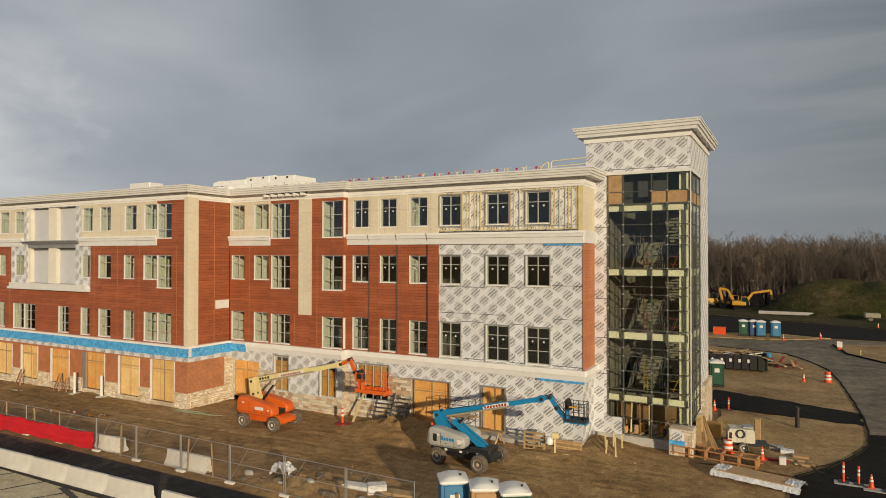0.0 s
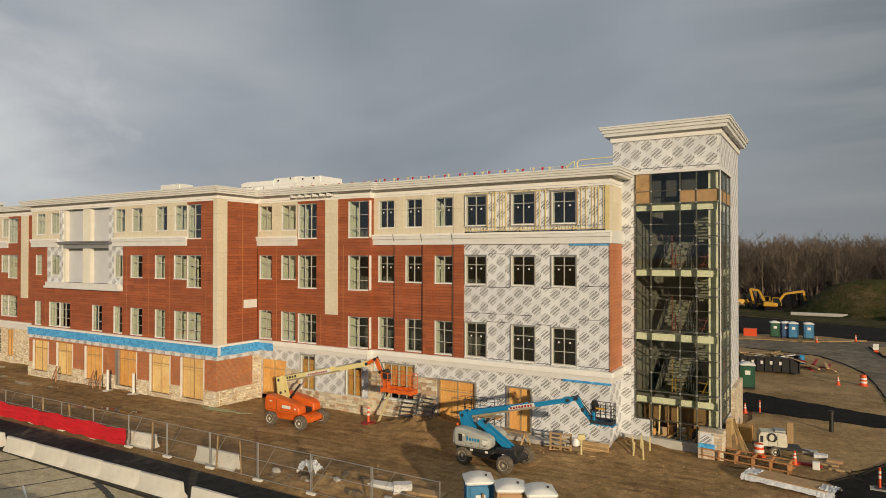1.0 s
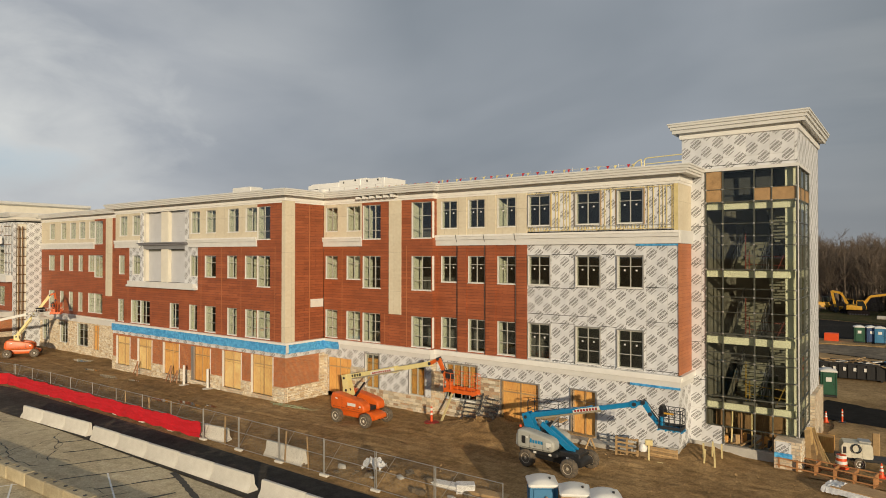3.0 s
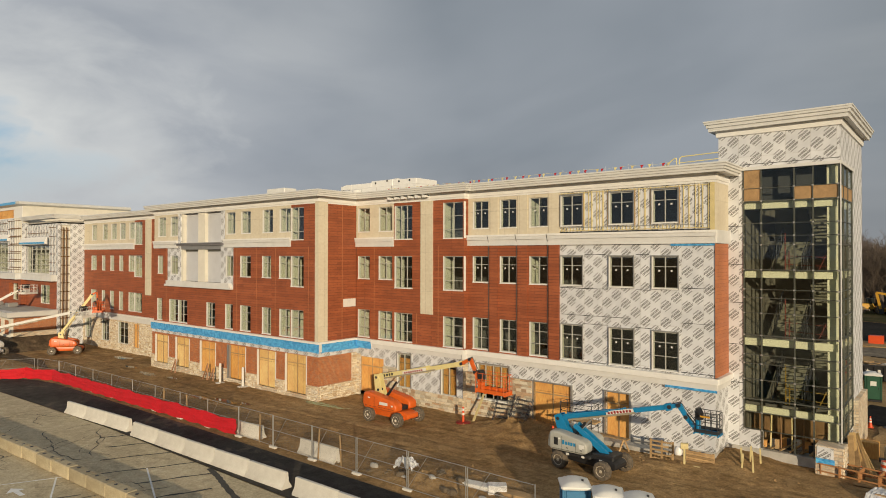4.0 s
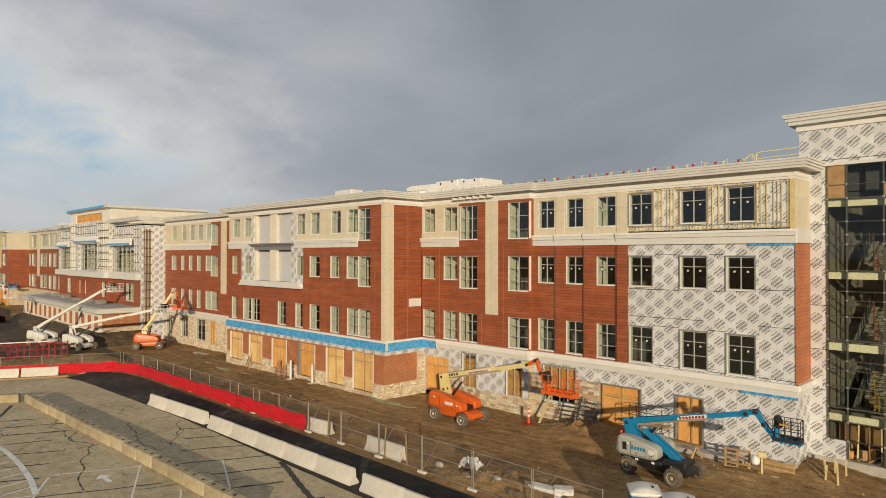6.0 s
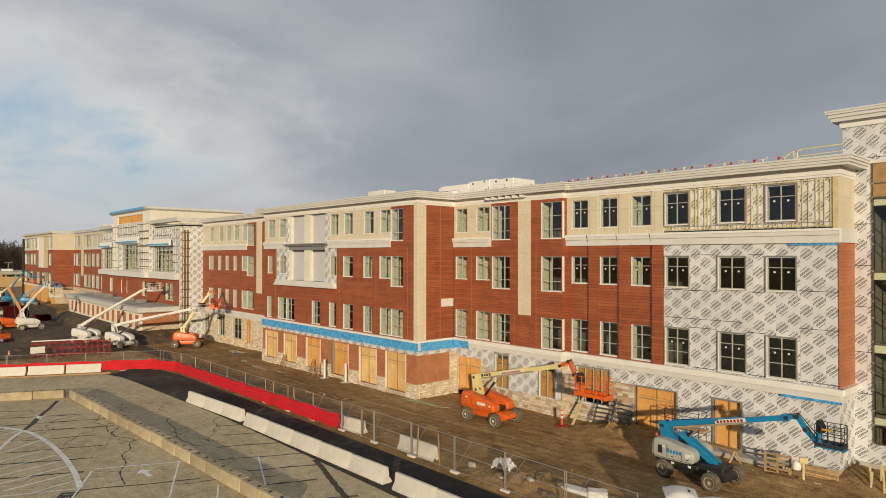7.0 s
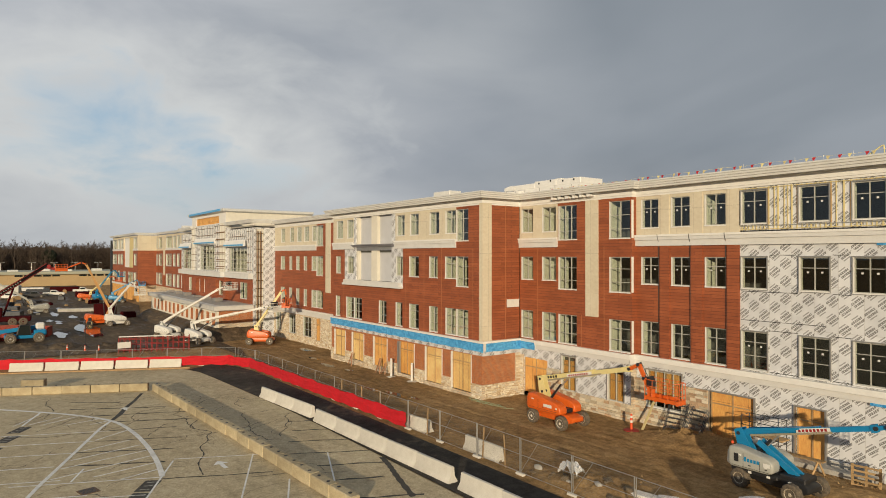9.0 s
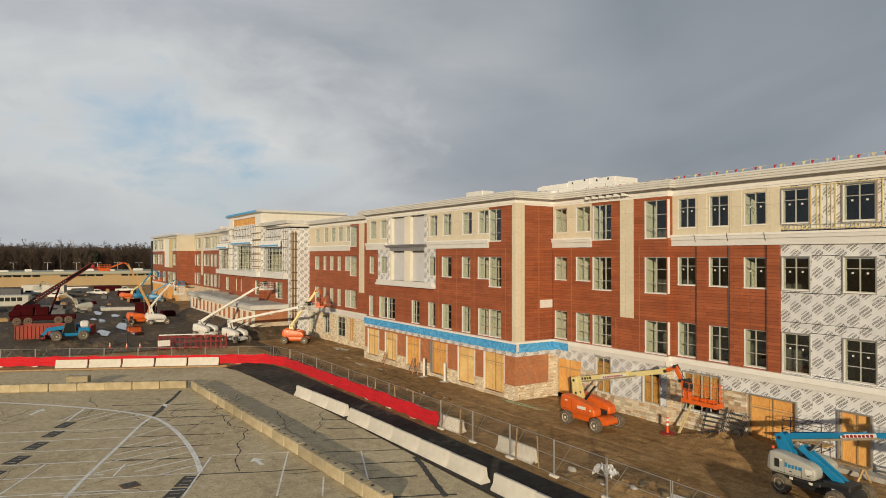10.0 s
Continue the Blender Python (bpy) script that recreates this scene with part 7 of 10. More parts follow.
def crane(at, turn):
    o = thing("mobile_crane", at, turn, "maroon mobile crane with its lattice-marked boom half raised", "crane")
    s = Shape()
    s.box(-4.6, 5.0, -1.25, 1.25, 0.7, 1.5, 0.1)
    s.box(-4.8, -3.0, -1.2, 1.2, 1.5, 2.3, 0.15)
    part("carrier", s, MAROON, o, "maroon carrier")
    for x in (-3.6, -2.0, 2.4, 3.9):
        for y in (-1.15, 1.15):
            wheel(o, (x, y, 0.65), 0.65, 0.4, MAROON)
    s = Shape()
    s.box(-4.3, -1.2, -1.1, 1.1, 1.5, 2.9, 0.2)
    s.box(-1.0, 1.0, -1.2, -0.2, 1.5, 3.0, 0.15)
    part("superstructure", s, MAROON, o, "maroon turning platform and cab")
    for i in range(4):
        s = Shape()
        s.lathe([(0.5, -0.5), (0.55, -0.45), (0.55, 0.45), (0.5, 0.5)], (-3.6 + i * 0.9, 0.4, 2.9), 14, 1)
        part("winch_drum", s, MAROON, o, "winch drum")
    s = Shape()
    s.beam((-4.2, 0.3, 1.9), (7.4, 0.3, 10.2), 0.7, 1.0, 0.5, 0.6)
    b = part("boom", s, MATT_BLACK, o, "black boom with red edges")
    s = Shape()
    for i in range(15):
        c = Vector((-4.2, 0.3, 1.9)).lerp(Vector((7.4, 0.3, 10.2)), 0.25 + 0.4 * i / 14)
        s.beam((c.x, -0.07, c.z), (c.x + 0.1, -0.07, c.z + 0.085), 0.02, 0.16)
    part("marking", s, STEEL, b, "pale bars along the boom")
    s = Shape()
    for off in (-0.33, 0.33):
        s.beam((-1.0, -0.1, 4.19 + off), (7.2, -0.1, 10.06 + off), 0.04, 0.07)
        s.beam((-1.0, 0.7, 4.19 + off), (7.2, 0.7, 10.06 + off), 0.04, 0.07)
    s.beam((7.0, 0.3, 9.8), (8.6, 0.3, 9.4), 0.4, 0.5)
    s.rod((7.5, -0.3, 9.9), (7.5, 0.9, 9.9), 0.3)
    part("boom_head", s, RED, o, "red boom head")
    s = Shape()
    s.rod((1.0, 0.3, 1.6), (2.4, 0.3, 6.2), 0.16)
    part("lift_cylinder", s, MAROON, o, "maroon lift cylinder")
    return o


crane((-130.0, 2.0, gz(-130)), 85)


def roll_off(at, turn, size, m, label, n=9):
    """A ribbed steel refuse container with an open top."""
    lx, ly, lz = size
    o = thing("dumpster", at, turn, label, "dumpster")
    s = Shape()
    t = 0.08
    s.box(-lx / 2, lx / 2, -ly / 2, ly / 2, 0.15, 0.25)
    s.box(-lx / 2, lx / 2, -ly / 2, -ly / 2 + t, 0.25, lz)
    s.box(-lx / 2, lx / 2, ly / 2 - t, ly / 2, 0.25, lz)
    s.box(-lx / 2, -lx / 2 + t, -ly / 2 + t, ly / 2 - t, 0.25, lz)
    s.box(lx / 2 - t, lx / 2, -ly / 2 + t, ly / 2 - t, 0.25, lz)
    s.box(-lx / 2 - 0.05, lx / 2 + 0.05, -ly / 2 - 0.06, -ly / 2, lz - 0.15, lz, 0.02)
    s.box(-lx / 2 - 0.05, lx / 2 + 0.05, ly / 2, ly / 2 + 0.06, lz - 0.15, lz, 0.02)
    part("body", s, m, o, "painted steel shell")
    for i in range(n + 1):
        for y in (-ly / 2 - 0.05, ly / 2 + 0.05):
            s = Shape()
            x = -lx / 2 + 0.05 + (lx - 0.1) * i / n
            s.box(x - 0.05, x + 0.05, y - 0.05, y + 0.05, 0.2, lz - 0.15, 0.01)
            part("rib", s, m, o)
    for x in (-lx / 2 + 0.4, lx / 2 - 0.4):
        s = Shape()
        s.rod((x, -ly / 2 + 0.1, 0.1), (x, ly / 2 - 0.1, 0.1), 0.1, n=10)
        part("roller", s, DARK_STEEL, o)
    return o


box1 = roll_off((-5.6, 70.2, 0.06), 4, (6.6, 2.4, 1.55), BLACK, "black roll-off dumpster full of scrap lumber")
s = Shape()
star = [(-1.6 + (0.2 if k % 2 else 0.085) * math.sin(math.pi * k / 5), 1.0 - (0.2 if k % 2 else 0.085) * math.cos(math.pi * k / 5)) for k in range(10)]
s.profile(star, -1.27, -1.255)
for x in (-0.75, 0.05, 0.85, 1.65):
    s.box(x - 0.11, x + 0.11, -1.27, -1.255, 0.84, 1.16)
part("lettering", s, WHITE, box1, "white bars and a star mark on its side")
for i in range(22):
    s = Shape()
    a = random.Random(i)
    x, y, z = a.uniform(-2.8, 2.8), a.uniform(-0.9, 0.9), a.uniform(1.3, 1.75)
    ang, ln, tilt = a.uniform(-0.6, 0.6), a.uniform(1.0, 2.6), a.uniform(-0.25, 0.35)
    s.beam((-5.6 + x - ln / 2 * math.cos(ang), 70.2 + y - ln / 2 * math.sin(ang), z - tilt / 2 * ln), (-5.6 + x + ln / 2 * math.cos(ang), 70.2 + y + ln / 2 * math.sin(ang), z + tilt / 2 * ln), 0.2, 0.05)
    tagged(make("scrap_board", s, LUMBER if i % 4 else FILM), "grey weathered scrap board in the dumpster", "lumber", "scrap boards in the dumpster")
DULL_RED = mat("dull_red_paint", (0.36, 0.028, 0.02), 0.75, 0, 0.25, 1.2, 20, 0.2, second=(0.13, 0.05, 0.025))
roll_off((-108.6, 6.6, gz(-106)), 72, (3.2, 2.4, 1.5), DULL_RED, "low red roll-off dumpster behind the telehandler", 5)
roll_off((-106.4, 1.6, gz(-106)), 72, (6.0, 2.4, 2.1), DULL_RED, "dull red roll-off dumpster with pale patches", 12)


def excavator(at, turn, label, boom):
    o = thing("excavator", at, turn, label, "excavator", "yellow excavators")
    for y in (-1.1, 1.1):
        s = Shape()
        s.loft([[(x, yy, z) for x, z in rounded([(-1.9, 0.4), (-1.6, 0.0), (1.6, 0.0), (1.9, 0.4), (1.7, 0.85), (-1.7, 0.85)], 0.25)] for yy in (y + 0.28, y - 0.28)])
        tr = part("track", s, MATT_BLACK, o, "muddy crawler track")
        s = Shape()
        for k in range(7):
            s.lathe([(0.14, -0.3), (0.14, 0.3)], (-1.35 + 0.45 * k, y, 0.2), 10, 1)
        part("roller", s, DARK_STEEL, tr)
    s = Shape()
    pillow(s, rounded([(-2.2, 1.0), (0.6, 1.0), (0.6, 1.75), (-1.2, 1.9), (-2.1, 1.85)], 0.15), -1.2, 1.2, 0.1)
    part("body", s, YELLOW, o, "yellow engine house")
    s = Shape()
    pillow(s, rounded([(-2.55, 1.0), (-1.9, 1.0), (-1.9, 1.95), (-2.4, 1.9)], 0.2), -1.22, 1.22, 0.12)
    part("counterweight", s, MATT_BLACK, o, "dark counterweight")
    s = Shape()
    s.loft([[(x, y, z) for x, z in ((-0.3, 1.2), (1.2, 1.2), (1.25, 1.7), (0.8, 2.75), (-0.3, 2.75))] for y in (-0.3, -1.15)])
    cab = part("cab", s, DARK_GLASS, o, "dark glazed cab")
    s = Shape()
    for y in (-0.29, -1.16):
        s.path([(-0.3, y, 1.2), (-0.3, y, 2.76), (0.8, y, 2.76), (1.25, y, 1.7), (1.2, y, 1.2)], 0.05)
    part("cab_frame", s, YELLOW, cab, "yellow cab frame")
    pts = [Vector(p) for p in boom]
    for k, (u, v) in enumerate(zip(pts, pts[1:])):
        s = Shape()
        s.beam(u, v, 0.34, 0.5 + (0.1 if k == 0 else -0.08), 0.34, 0.42)
        part("boom", s, YELLOW, o, "yellow boom section")
    s = Shape()
    s.rod((0.9, 0.45, 1.5), pts[0].lerp(pts[1], 0.8) + Vector((0.1, 0.25, -0.15)), 0.08)
    s.rod(pts[1] + Vector((0, 0, 0.3)), pts[2] + Vector((0, 0, 0.35)), 0.07)
    part("hydraulic_ram", s, DARK_STEEL, o, "dark hydraulic rams")
    e = pts[-1]
    s = Shape()
    s.loft([[(e.x + x, y, e.z + z) for x, z in rounded([(-0.2, 0.15), (0.3, 0.05), (0.35, -0.6), (-0.1, -0.85), (-0.65, -0.6)], 0.12)] for y in (0.5, -0.5)])
    part("bucket", s, DARK_STEEL, o, "toothed bucket")
    return o


excavator((-10.7, 150, 0), 178, "yellow excavator with its bucket on the ground", [(0.5, 0.2, 1.6), (1.7, 0.2, 4.0), (3.3, 0.2, 4.3), (2.6, 0.2, 1.0)])
excavator((-9.3, 147, 0), 4, "yellow excavator with its arm reaching out", [(0.5, 0.2, 1.6), (1.9, 0.2, 3.6), (5.2, 0.2, 4.2), (5.6, 0.2, 2.2)])


def small_loader(at, turn):
    o = thing("wheel_loader", at, turn, "yellow wheel loader parked by the woods", "loader")
    s = Shape()
    s.box(-2.4, 0.6, -0.9, 0.9, 0.9, 2.0, 0.15)
    part("body", s, YELLOW, o, "yellow body")
    for x in (-1.6, 1.5):
        for y in (-1.05, 1.05):
            wheel(o, (x, y, 0.75), 0.75, 0.5, YELLOW)
    s = Shape()
    s.box(-0.7, 0.7, -0.75, 0.75, 1.9, 3.1, 0.12)
    part("cab", s, DARK_GLASS, o, "dark glazed cab")
    s = Shape()
    s.beam((0.6, 0, 1.4), (3.0, 0, 0.7), 0.8, 0.4)
    s.box(2.9, 3.7, -1.3, 1.3, 0.2, 1.1, 0.1)
    part("bucket", s, YELLOW, o, "yellow bucket")


small_loader((-15.4, 152, 0), 20)


# ---- small site things ----
def toilet(at, turn, m, label, roof=None):
    o = thing("portable_toilet", at, turn, label, "portable toilet", "portable toilets")
    s = Shape()
    s.box(-0.56, 0.56, -0.56, 0.56, 0.0, 0.18, 0.03)
    part("skid", s, BLACK, o, "dark plastic base")
    s = Shape()
    s.box(-0.55, 0.55, -0.55, 0.55, 0.18, 2.05, 0.05)
    cab = part("cabin", s, m, o, "moulded plastic cabin")
    for k in (-1, 1):
        for q in (-0.3, 0.0, 0.3):
            if k > 0:
                part("rib", Shape().box(q - 0.08, q + 0.08, k * 0.555 - 0.012, k * 0.555 + 0.012, 0.3, 1.9), m, cab)
            part("rib", Shape().box(k * 0.555 - 0.012, k * 0.555 + 0.012, q - 0.08, q + 0.08, 0.3, 1.9), m, cab)
    s = Shape()
    s.box(-0.42, 0.42, -0.60, -0.565, 0.22, 1.95, 0.02)
    d = part("door", s, m, o, "plastic door")
    s = Shape()
    s.box(-0.2, 0.2, -0.612, -0.6, 1.25, 1.6)
    part("sign", s, WHITE, d, "white blank sign")
    s = Shape()
    s.box(0.57, 0.58, -0.15, 0.2, 1.25, 1.6)
    part("sign", s, WHITE, o, "white blank sign")
    # roof: a moulded tray with a rim, rising to a shallow ridge
    s = Shape()
    n = 10
    for z0, k0, z1, k1 in ((2.0, 0.60, 2.06, 0.625), (2.06, 0.625, 2.12, 0.60)):
        s.loft([[(a * k + b_ * (k - 0.07), a2 * (k - 0.07) + b2 * k, z) for a, b_, a2, b2 in ((0, 1, 0, -1), (1, 0, -1, 0), (1, 0, 1, 0), (0, 1, 0, 1), (0, -1, 0, 1), (-1, 0, 1, 0), (-1, 0, -1, 0), (0, -1, 0, -1))] for k, z in ((k0, z0), (k1, z1))])
    pts = []
    for j in range(n + 1):
        for i in range(n + 1):
            u, w = 2 * i / n - 1, 2 * j / n - 1
            pts.append((0.585 * u, 0.585 * w, 2.115 + 0.17 * (1 - abs(u) ** 2.2) * (1 - 0.35 * abs(w) ** 3) * (1 - max(abs(u), abs(w)) ** 12)))
    s.mesh(pts, [(j * (n + 1) + i, j * (n + 1) + i + 1, (j + 1) * (n + 1) + i + 1, (j + 1) * (n + 1) + i) for j in range(n) for i in range(n)])
    part("roof", s, roof or WHITE, o, "translucent white domed roof")
    s = Shape()
    s.rod((0.28, -0.2, 2.15), (0.28, -0.2, 2.31), 0.05, n=10)
    part("vent_pipe", s, BLACK, o, "black vent pipe")
    for x in (-0.53, 0.53):
        s = Shape()
        s.box(x - 0.045, x + 0.045, -0.595, -0.55, 0.18, 2.0, 0.015)
        part("corner_post", s, m, o, "moulded corner post")
    part("latch", Shape().box(0.3, 0.37, -0.625, -0.6, 1.0, 1.12, 0.01), BLACK, d)
    return o


toilet((-12.45, 23.55, 0.05), 36, TOILET_BLUE, "blue portable toilet with a white roof")
toilet((-10.95, 23.45, 0.05), 30, TAN, "tan portable toilet with a white roof")
toilet((-9.75, 23.6, 0.05), 34, GREEN, "green portable toilet with a white roof")
toilet((-5.9, 60.2, 0.06), 10, GREEN, "green portable toilet beside the stair tower")
toilet((-6.2, 98.6, 0.17), 10, GREEN, "green portable toilet on the verge")
toilet((-4.9, 98.8, 0.17), 12, NAVY, "navy portable toilet on the verge")
toilet((-4.0, 98.6, 0.17), 8, TOILET_BLUE, "blue portable toilet on the verge")
toilet((-2.2, 98.9, 0.17), 10, TOILET_BLUE, "blue portable toilet on the verge")


def cone(at, h=0.75, label="orange traffic cone with white bands", slim=False):
    o = thing("traffic_cone", at, 0, label, "traffic cone", "traffic cones")
    k = h / 0.75
    s = Shape()
    s.box(-0.18 * k, 0.18 * k, -0.18 * k, 0.18 * k, 0, 0.04, 0.01)
    part("base", s, CONE if not slim else BLACK, o)
    s = Shape()
    r0 = 0.135 * k if not slim else 0.06
    r1 = 0.03 if not slim else 0.05
    rr = lambda f: r0 + (r1 - r0) * f
    s.lathe([(rr(0), 0.04), (rr(1), h)], (0, 0, 0), 14)
    b = part("cone_body", s, CONE, o)
    for f0, f1 in ((0.45, 0.6), (0.7, 0.82)):
        s = Shape()
        s.lathe([(rr(f0) + 0.006, 0.04 + (h - 0.04) * f0), (rr(f1) + 0.006, 0.04 + (h - 0.04) * f1)], (0, 0, 0), 14)
        part("band", s, WHITE, b, "white reflective band")
    return o


def barrel(at, h=0.95):
    o = thing("traffic_barrel", at, 0, "orange and white striped traffic barrel", "traffic barrel", "traffic barrels")
    s = Shape()
    s.lathe([(0.36, 0), (0.36, 0.08), (0.29, 0.09), (0.24, h), (0.1, h + 0.02)], (0, 0, 0), 18)
    b = part("drum", s, CONE, o)
    for z0, z1 in ((0.25, 0.4), (0.55, 0.7)):
        s = Shape()
        q = lambda z: 0.29 - 0.05 * (z - 0.09) / (h - 0.09) + 0.006
        s.lathe([(q(z0), z0), (q(z1), z1)], (0, 0, 0), 18)
        part("band", s, WHITE, b, "white reflective band")


for x, y, h, sl in ((2.16, 37.75, 1.0, True), (2.8, 37.7, 0.9, True), (3.3, 37.4, 0.68, False), (3.95, 37.2, 1.0, True), (0.78, 65.8, 0.8, False), (-1.55, 39.6, 0.75, False), (-5.1, 50.6, 0.75, False), (-4.2, 51.2, 0.9, True),
                    (-1.2, 96.5, 0.8, False), (3.2, 100.5, 0.9, False), (-4.35, 39.2, 0.5, False), (11.6, 120.5, 0.8, False)):
    cone((x, y, 0.06), h, slim=sl)
for x, y in ((-90.5, 8.6), (-88.6, 10.3), (-87.8, 11.7)):
    cone((x, y, gz(x)), 0.8)
barrel((2.66, 66.6, 0.06))
barrel((-3.35, 40.2, 0.06), 0.7)
for x0, y0 in ((2.5, 37.6), (3.7, 37.2)):
    s = Shape()
    s.box(x0 - 0.75, x0 + 0.75, y0 - 0.3, y0 + 0.3, 0.045, 0.075)
    tagged(make("steel_plate", s, CONCRETE), "pale flat board under the traffic cones", "board", "boards under the cones")


def jersey(at, turn, length, m, label):
    o = Shape()
    prof = [(-0.3, 0), (-0.3, 0.08), (-0.13, 0.33), (-0.08, 0.79), (-0.06, 0.81), (0.06, 0.81), (0.08, 0.79), (0.13, 0.33), (0.3, 0.08), (0.3, 0)]
    rings = []
    for x, k in ((-length / 2, 0.97), (-length / 2 + 0.04, 1), (length / 2 - 0.04, 1), (length / 2, 0.97)):
        rings.append([(x, y * k, z * (k if z > 0.5 else 1)) for y, z in prof])
    o.loft(rings)
    ob = make("jersey_barrier", o, m)
    ob.matrix_basis = pose(*at, 0, 0, turn)
    return tagged(ob, label, "jersey barrier", "concrete jersey barriers")


NEW_CONCRETE = mat("pale_concrete", (0.70, 0.675, 0.61), 0.85, 0, 0.07, 1.2, 25, 0.25, second=(0.52, 0.49, 0.43), alpha_rand=0.05)
for x0, n, y0, y1 in ((-50.6, 3, 18.55, 19.05), (-40.9, 5, 18.85, 19.2), (-24.85, 4, 19.15, 19.2)):
    for i in range(n):
        x = x0 + (i + 0.5) * (2.92 if n == 3 else 3.05)
        y = y0 + (y1 - y0) * (i + 0.5) / n
        jersey((x, y, gz(x) + 0.04), math.degrees(math.atan2(y1 - y0, 3.05 * n)), 3.02 if n > 3 else 2.9, NEW_CONCRETE, "pale concrete jersey barrier at the lot's edge")
for i in range(5):
    f = (i + 0.5) / 5
    x, y = -77.2 + 7.2 * f, 2.3 + 14.8 * f
    jersey((x, y, gz(x) + 0.02), math.degrees(math.atan2(14.8, 7.2)), 3.1, NEW_CONCRETE, "pale concrete jersey barrier before the red screen")
jersey((-28.4, 23.45, 0), 0, 3.2, NEW_CONCRETE, "pale concrete jersey barrier behind the wire fence")
jersey((-35.0, 23.4, 0), 8, 2.2, NEW_CONCRETE, "pale concrete jersey barrier behind the red screen")


def block_row(p, q, length, at_z=0.04):
    """A row of stacked-type concrete blocks with lifting holes in their tops."""
    p, q = Vector(p), Vector(q)
    n = round((q - p).length / length)
    ang = math.degrees(math.atan2(q.y - p.y, q.x - p.x))
    for i in range(n):
        c = p.lerp(q, (i + 0.5) / n)
        r = random.Random(i * 7 + int(p.x))
        s = Shape()
        l2 = (q - p).length / n / 2 - 0.012
        s.box(-l2, l2, -0.24 + r.uniform(-0.02, 0.02), 0.31, 0, 0.66 + r.uniform(-0.015, 0.015), r.uniform(0.035, 0.06))
        o = make("concrete_block", s, OLD_CONCRETE)
        o.matrix_basis = pose(c.x, c.y + r.uniform(-0.03, 0.03), gz(c.x) + at_z, 0, 0, ang + r.uniform(-0.5, 0.5))
        tagged(o, "stained tan concrete block with dark lifting holes", "concrete block", "row of concrete blocks")
        for k in (-0.4, 0.4):
            h = Shape()
            h.lathe([(0.08, 0.66), (0.09, 0.682), (0.05, 0.6815)], (k * l2 * 1.3, 0.04 + r.uniform(-0.06, 0.06), 0), 10)
            part("lifting_hole", h, BLACK, o, "dark lifting hole")


block_row((-58.3, 12.0), (-25.4, 13.55), 1.95)
block_row((-58.8, 11.6), (-72.5, -16.5), 2.2)
s = Shape()
s.box(-0.9, 0.9, -0.35, 0.35, 0, 0.95, 0.05)
o = make("concrete_block", s, OLD_CONCRETE)
o.matrix_basis = pose(-64.6, 3.7, gz(-64) + 0.04, 0, 0, 64)
tagged(o, "single stained concrete block behind the row", "concrete block", "row of concrete blocks")
# timber kerb beyond the lot
s = Shape()
s.beam((-67.5, 17.2, 0.05), (-80, -8, -0.1), 0.18, 0.13)
tagged(make("timber_kerb", s, OLD_PLY), "weathered timber along the end of the lot", "kerb", "", "structure")


WIRE = mat("weathered_wire", (0.30, 0.28, 0.25), 0.6, 0.5, 0.06, 3, 40, 0)


def fence_panel(p, q, h=1.95):
    """A temporary chain-link panel in a tube frame, on two concrete feet."""
    p, q = Vector(p), Vector(q)
    ln = (q - p).length
    o = thing("wire_fence", (p.x, p.y, gz(p.x)), math.degrees(math.atan2(q.y - p.y, q.x - p.x)), "galvanised chain-link fence panel on pale feet", "fence", "temporary fence panels")
    for x in (0.03, ln - 0.03):
        s = Shape()
        s.rod((x, 0, 0.05), (x, 0, h), 0.025)
        part("post", s, STEEL, o, "steel tube post")
    s = Shape()
    for z in (0.15, h * 0.55, h - 0.03):
        s.rod((0.03, 0, z), (ln - 0.03, 0, z), 0.016, n=6)
    s.rod((0.03, 0, 0.2), (ln * 0.35, 0, h - 0.05), 0.012, n=5)
    part("rail", s, STEEL, o, "steel tube rails")
    s = Shape()
    k = int(ln / 0.11)
    for i in range(-int(h / 0.11), k):
        for sg in (1, -1):
            x0 = 0.05 + i * 0.11
            x1 = x0 + (h - 0.2)
            a0, a1 = max(x0, 0.05), min(x1, ln - 0.05)
            if a1 - a0 < 0.05:
                continue
            z0, z1 = 0.15 + (a0 - x0), 0.15 + (a1 - x0)
            if sg < 0:
                z0, z1 = h - (z0 - 0.15) - 0.05, h - (z1 - 0.15) - 0.05
            s.rod((a0, 0, z0), (a1, 0, z1), 0.0016, n=3)
    part("chain_link", s, WIRE, o, "wire mesh")
    s = Shape()
    s.box(-0.3, 0.3, -0.12, 0.12, 0.0, 0.14, 0.04)
    part("foot", s, NEW_CONCRETE, o, "pale concrete foot")
    return o


x = -35.4
while x < -14.5:
    fence_panel((x, 22.8), (x + 3.55, 22.82))
    x += 3.6
x = -35.4
while x > -62:
    fence_panel((x - 3.55, 22.75), (x, 22.8), 1.9)
    x -= 3.6
fence_panel((-67.6, 22.1), (-64.25, 22.72), 1.9)
for i in range(9):
    a = Vector((-67.7, 21.9)).lerp(Vector((-82.5, -5.5)), i / 9)
    b = Vector((-67.7, 21.9)).lerp(Vector((-82.5, -5.5)), (i + 1) / 9)
    fence_panel((b.x, b.y), (a.x, a.y), 1.9)


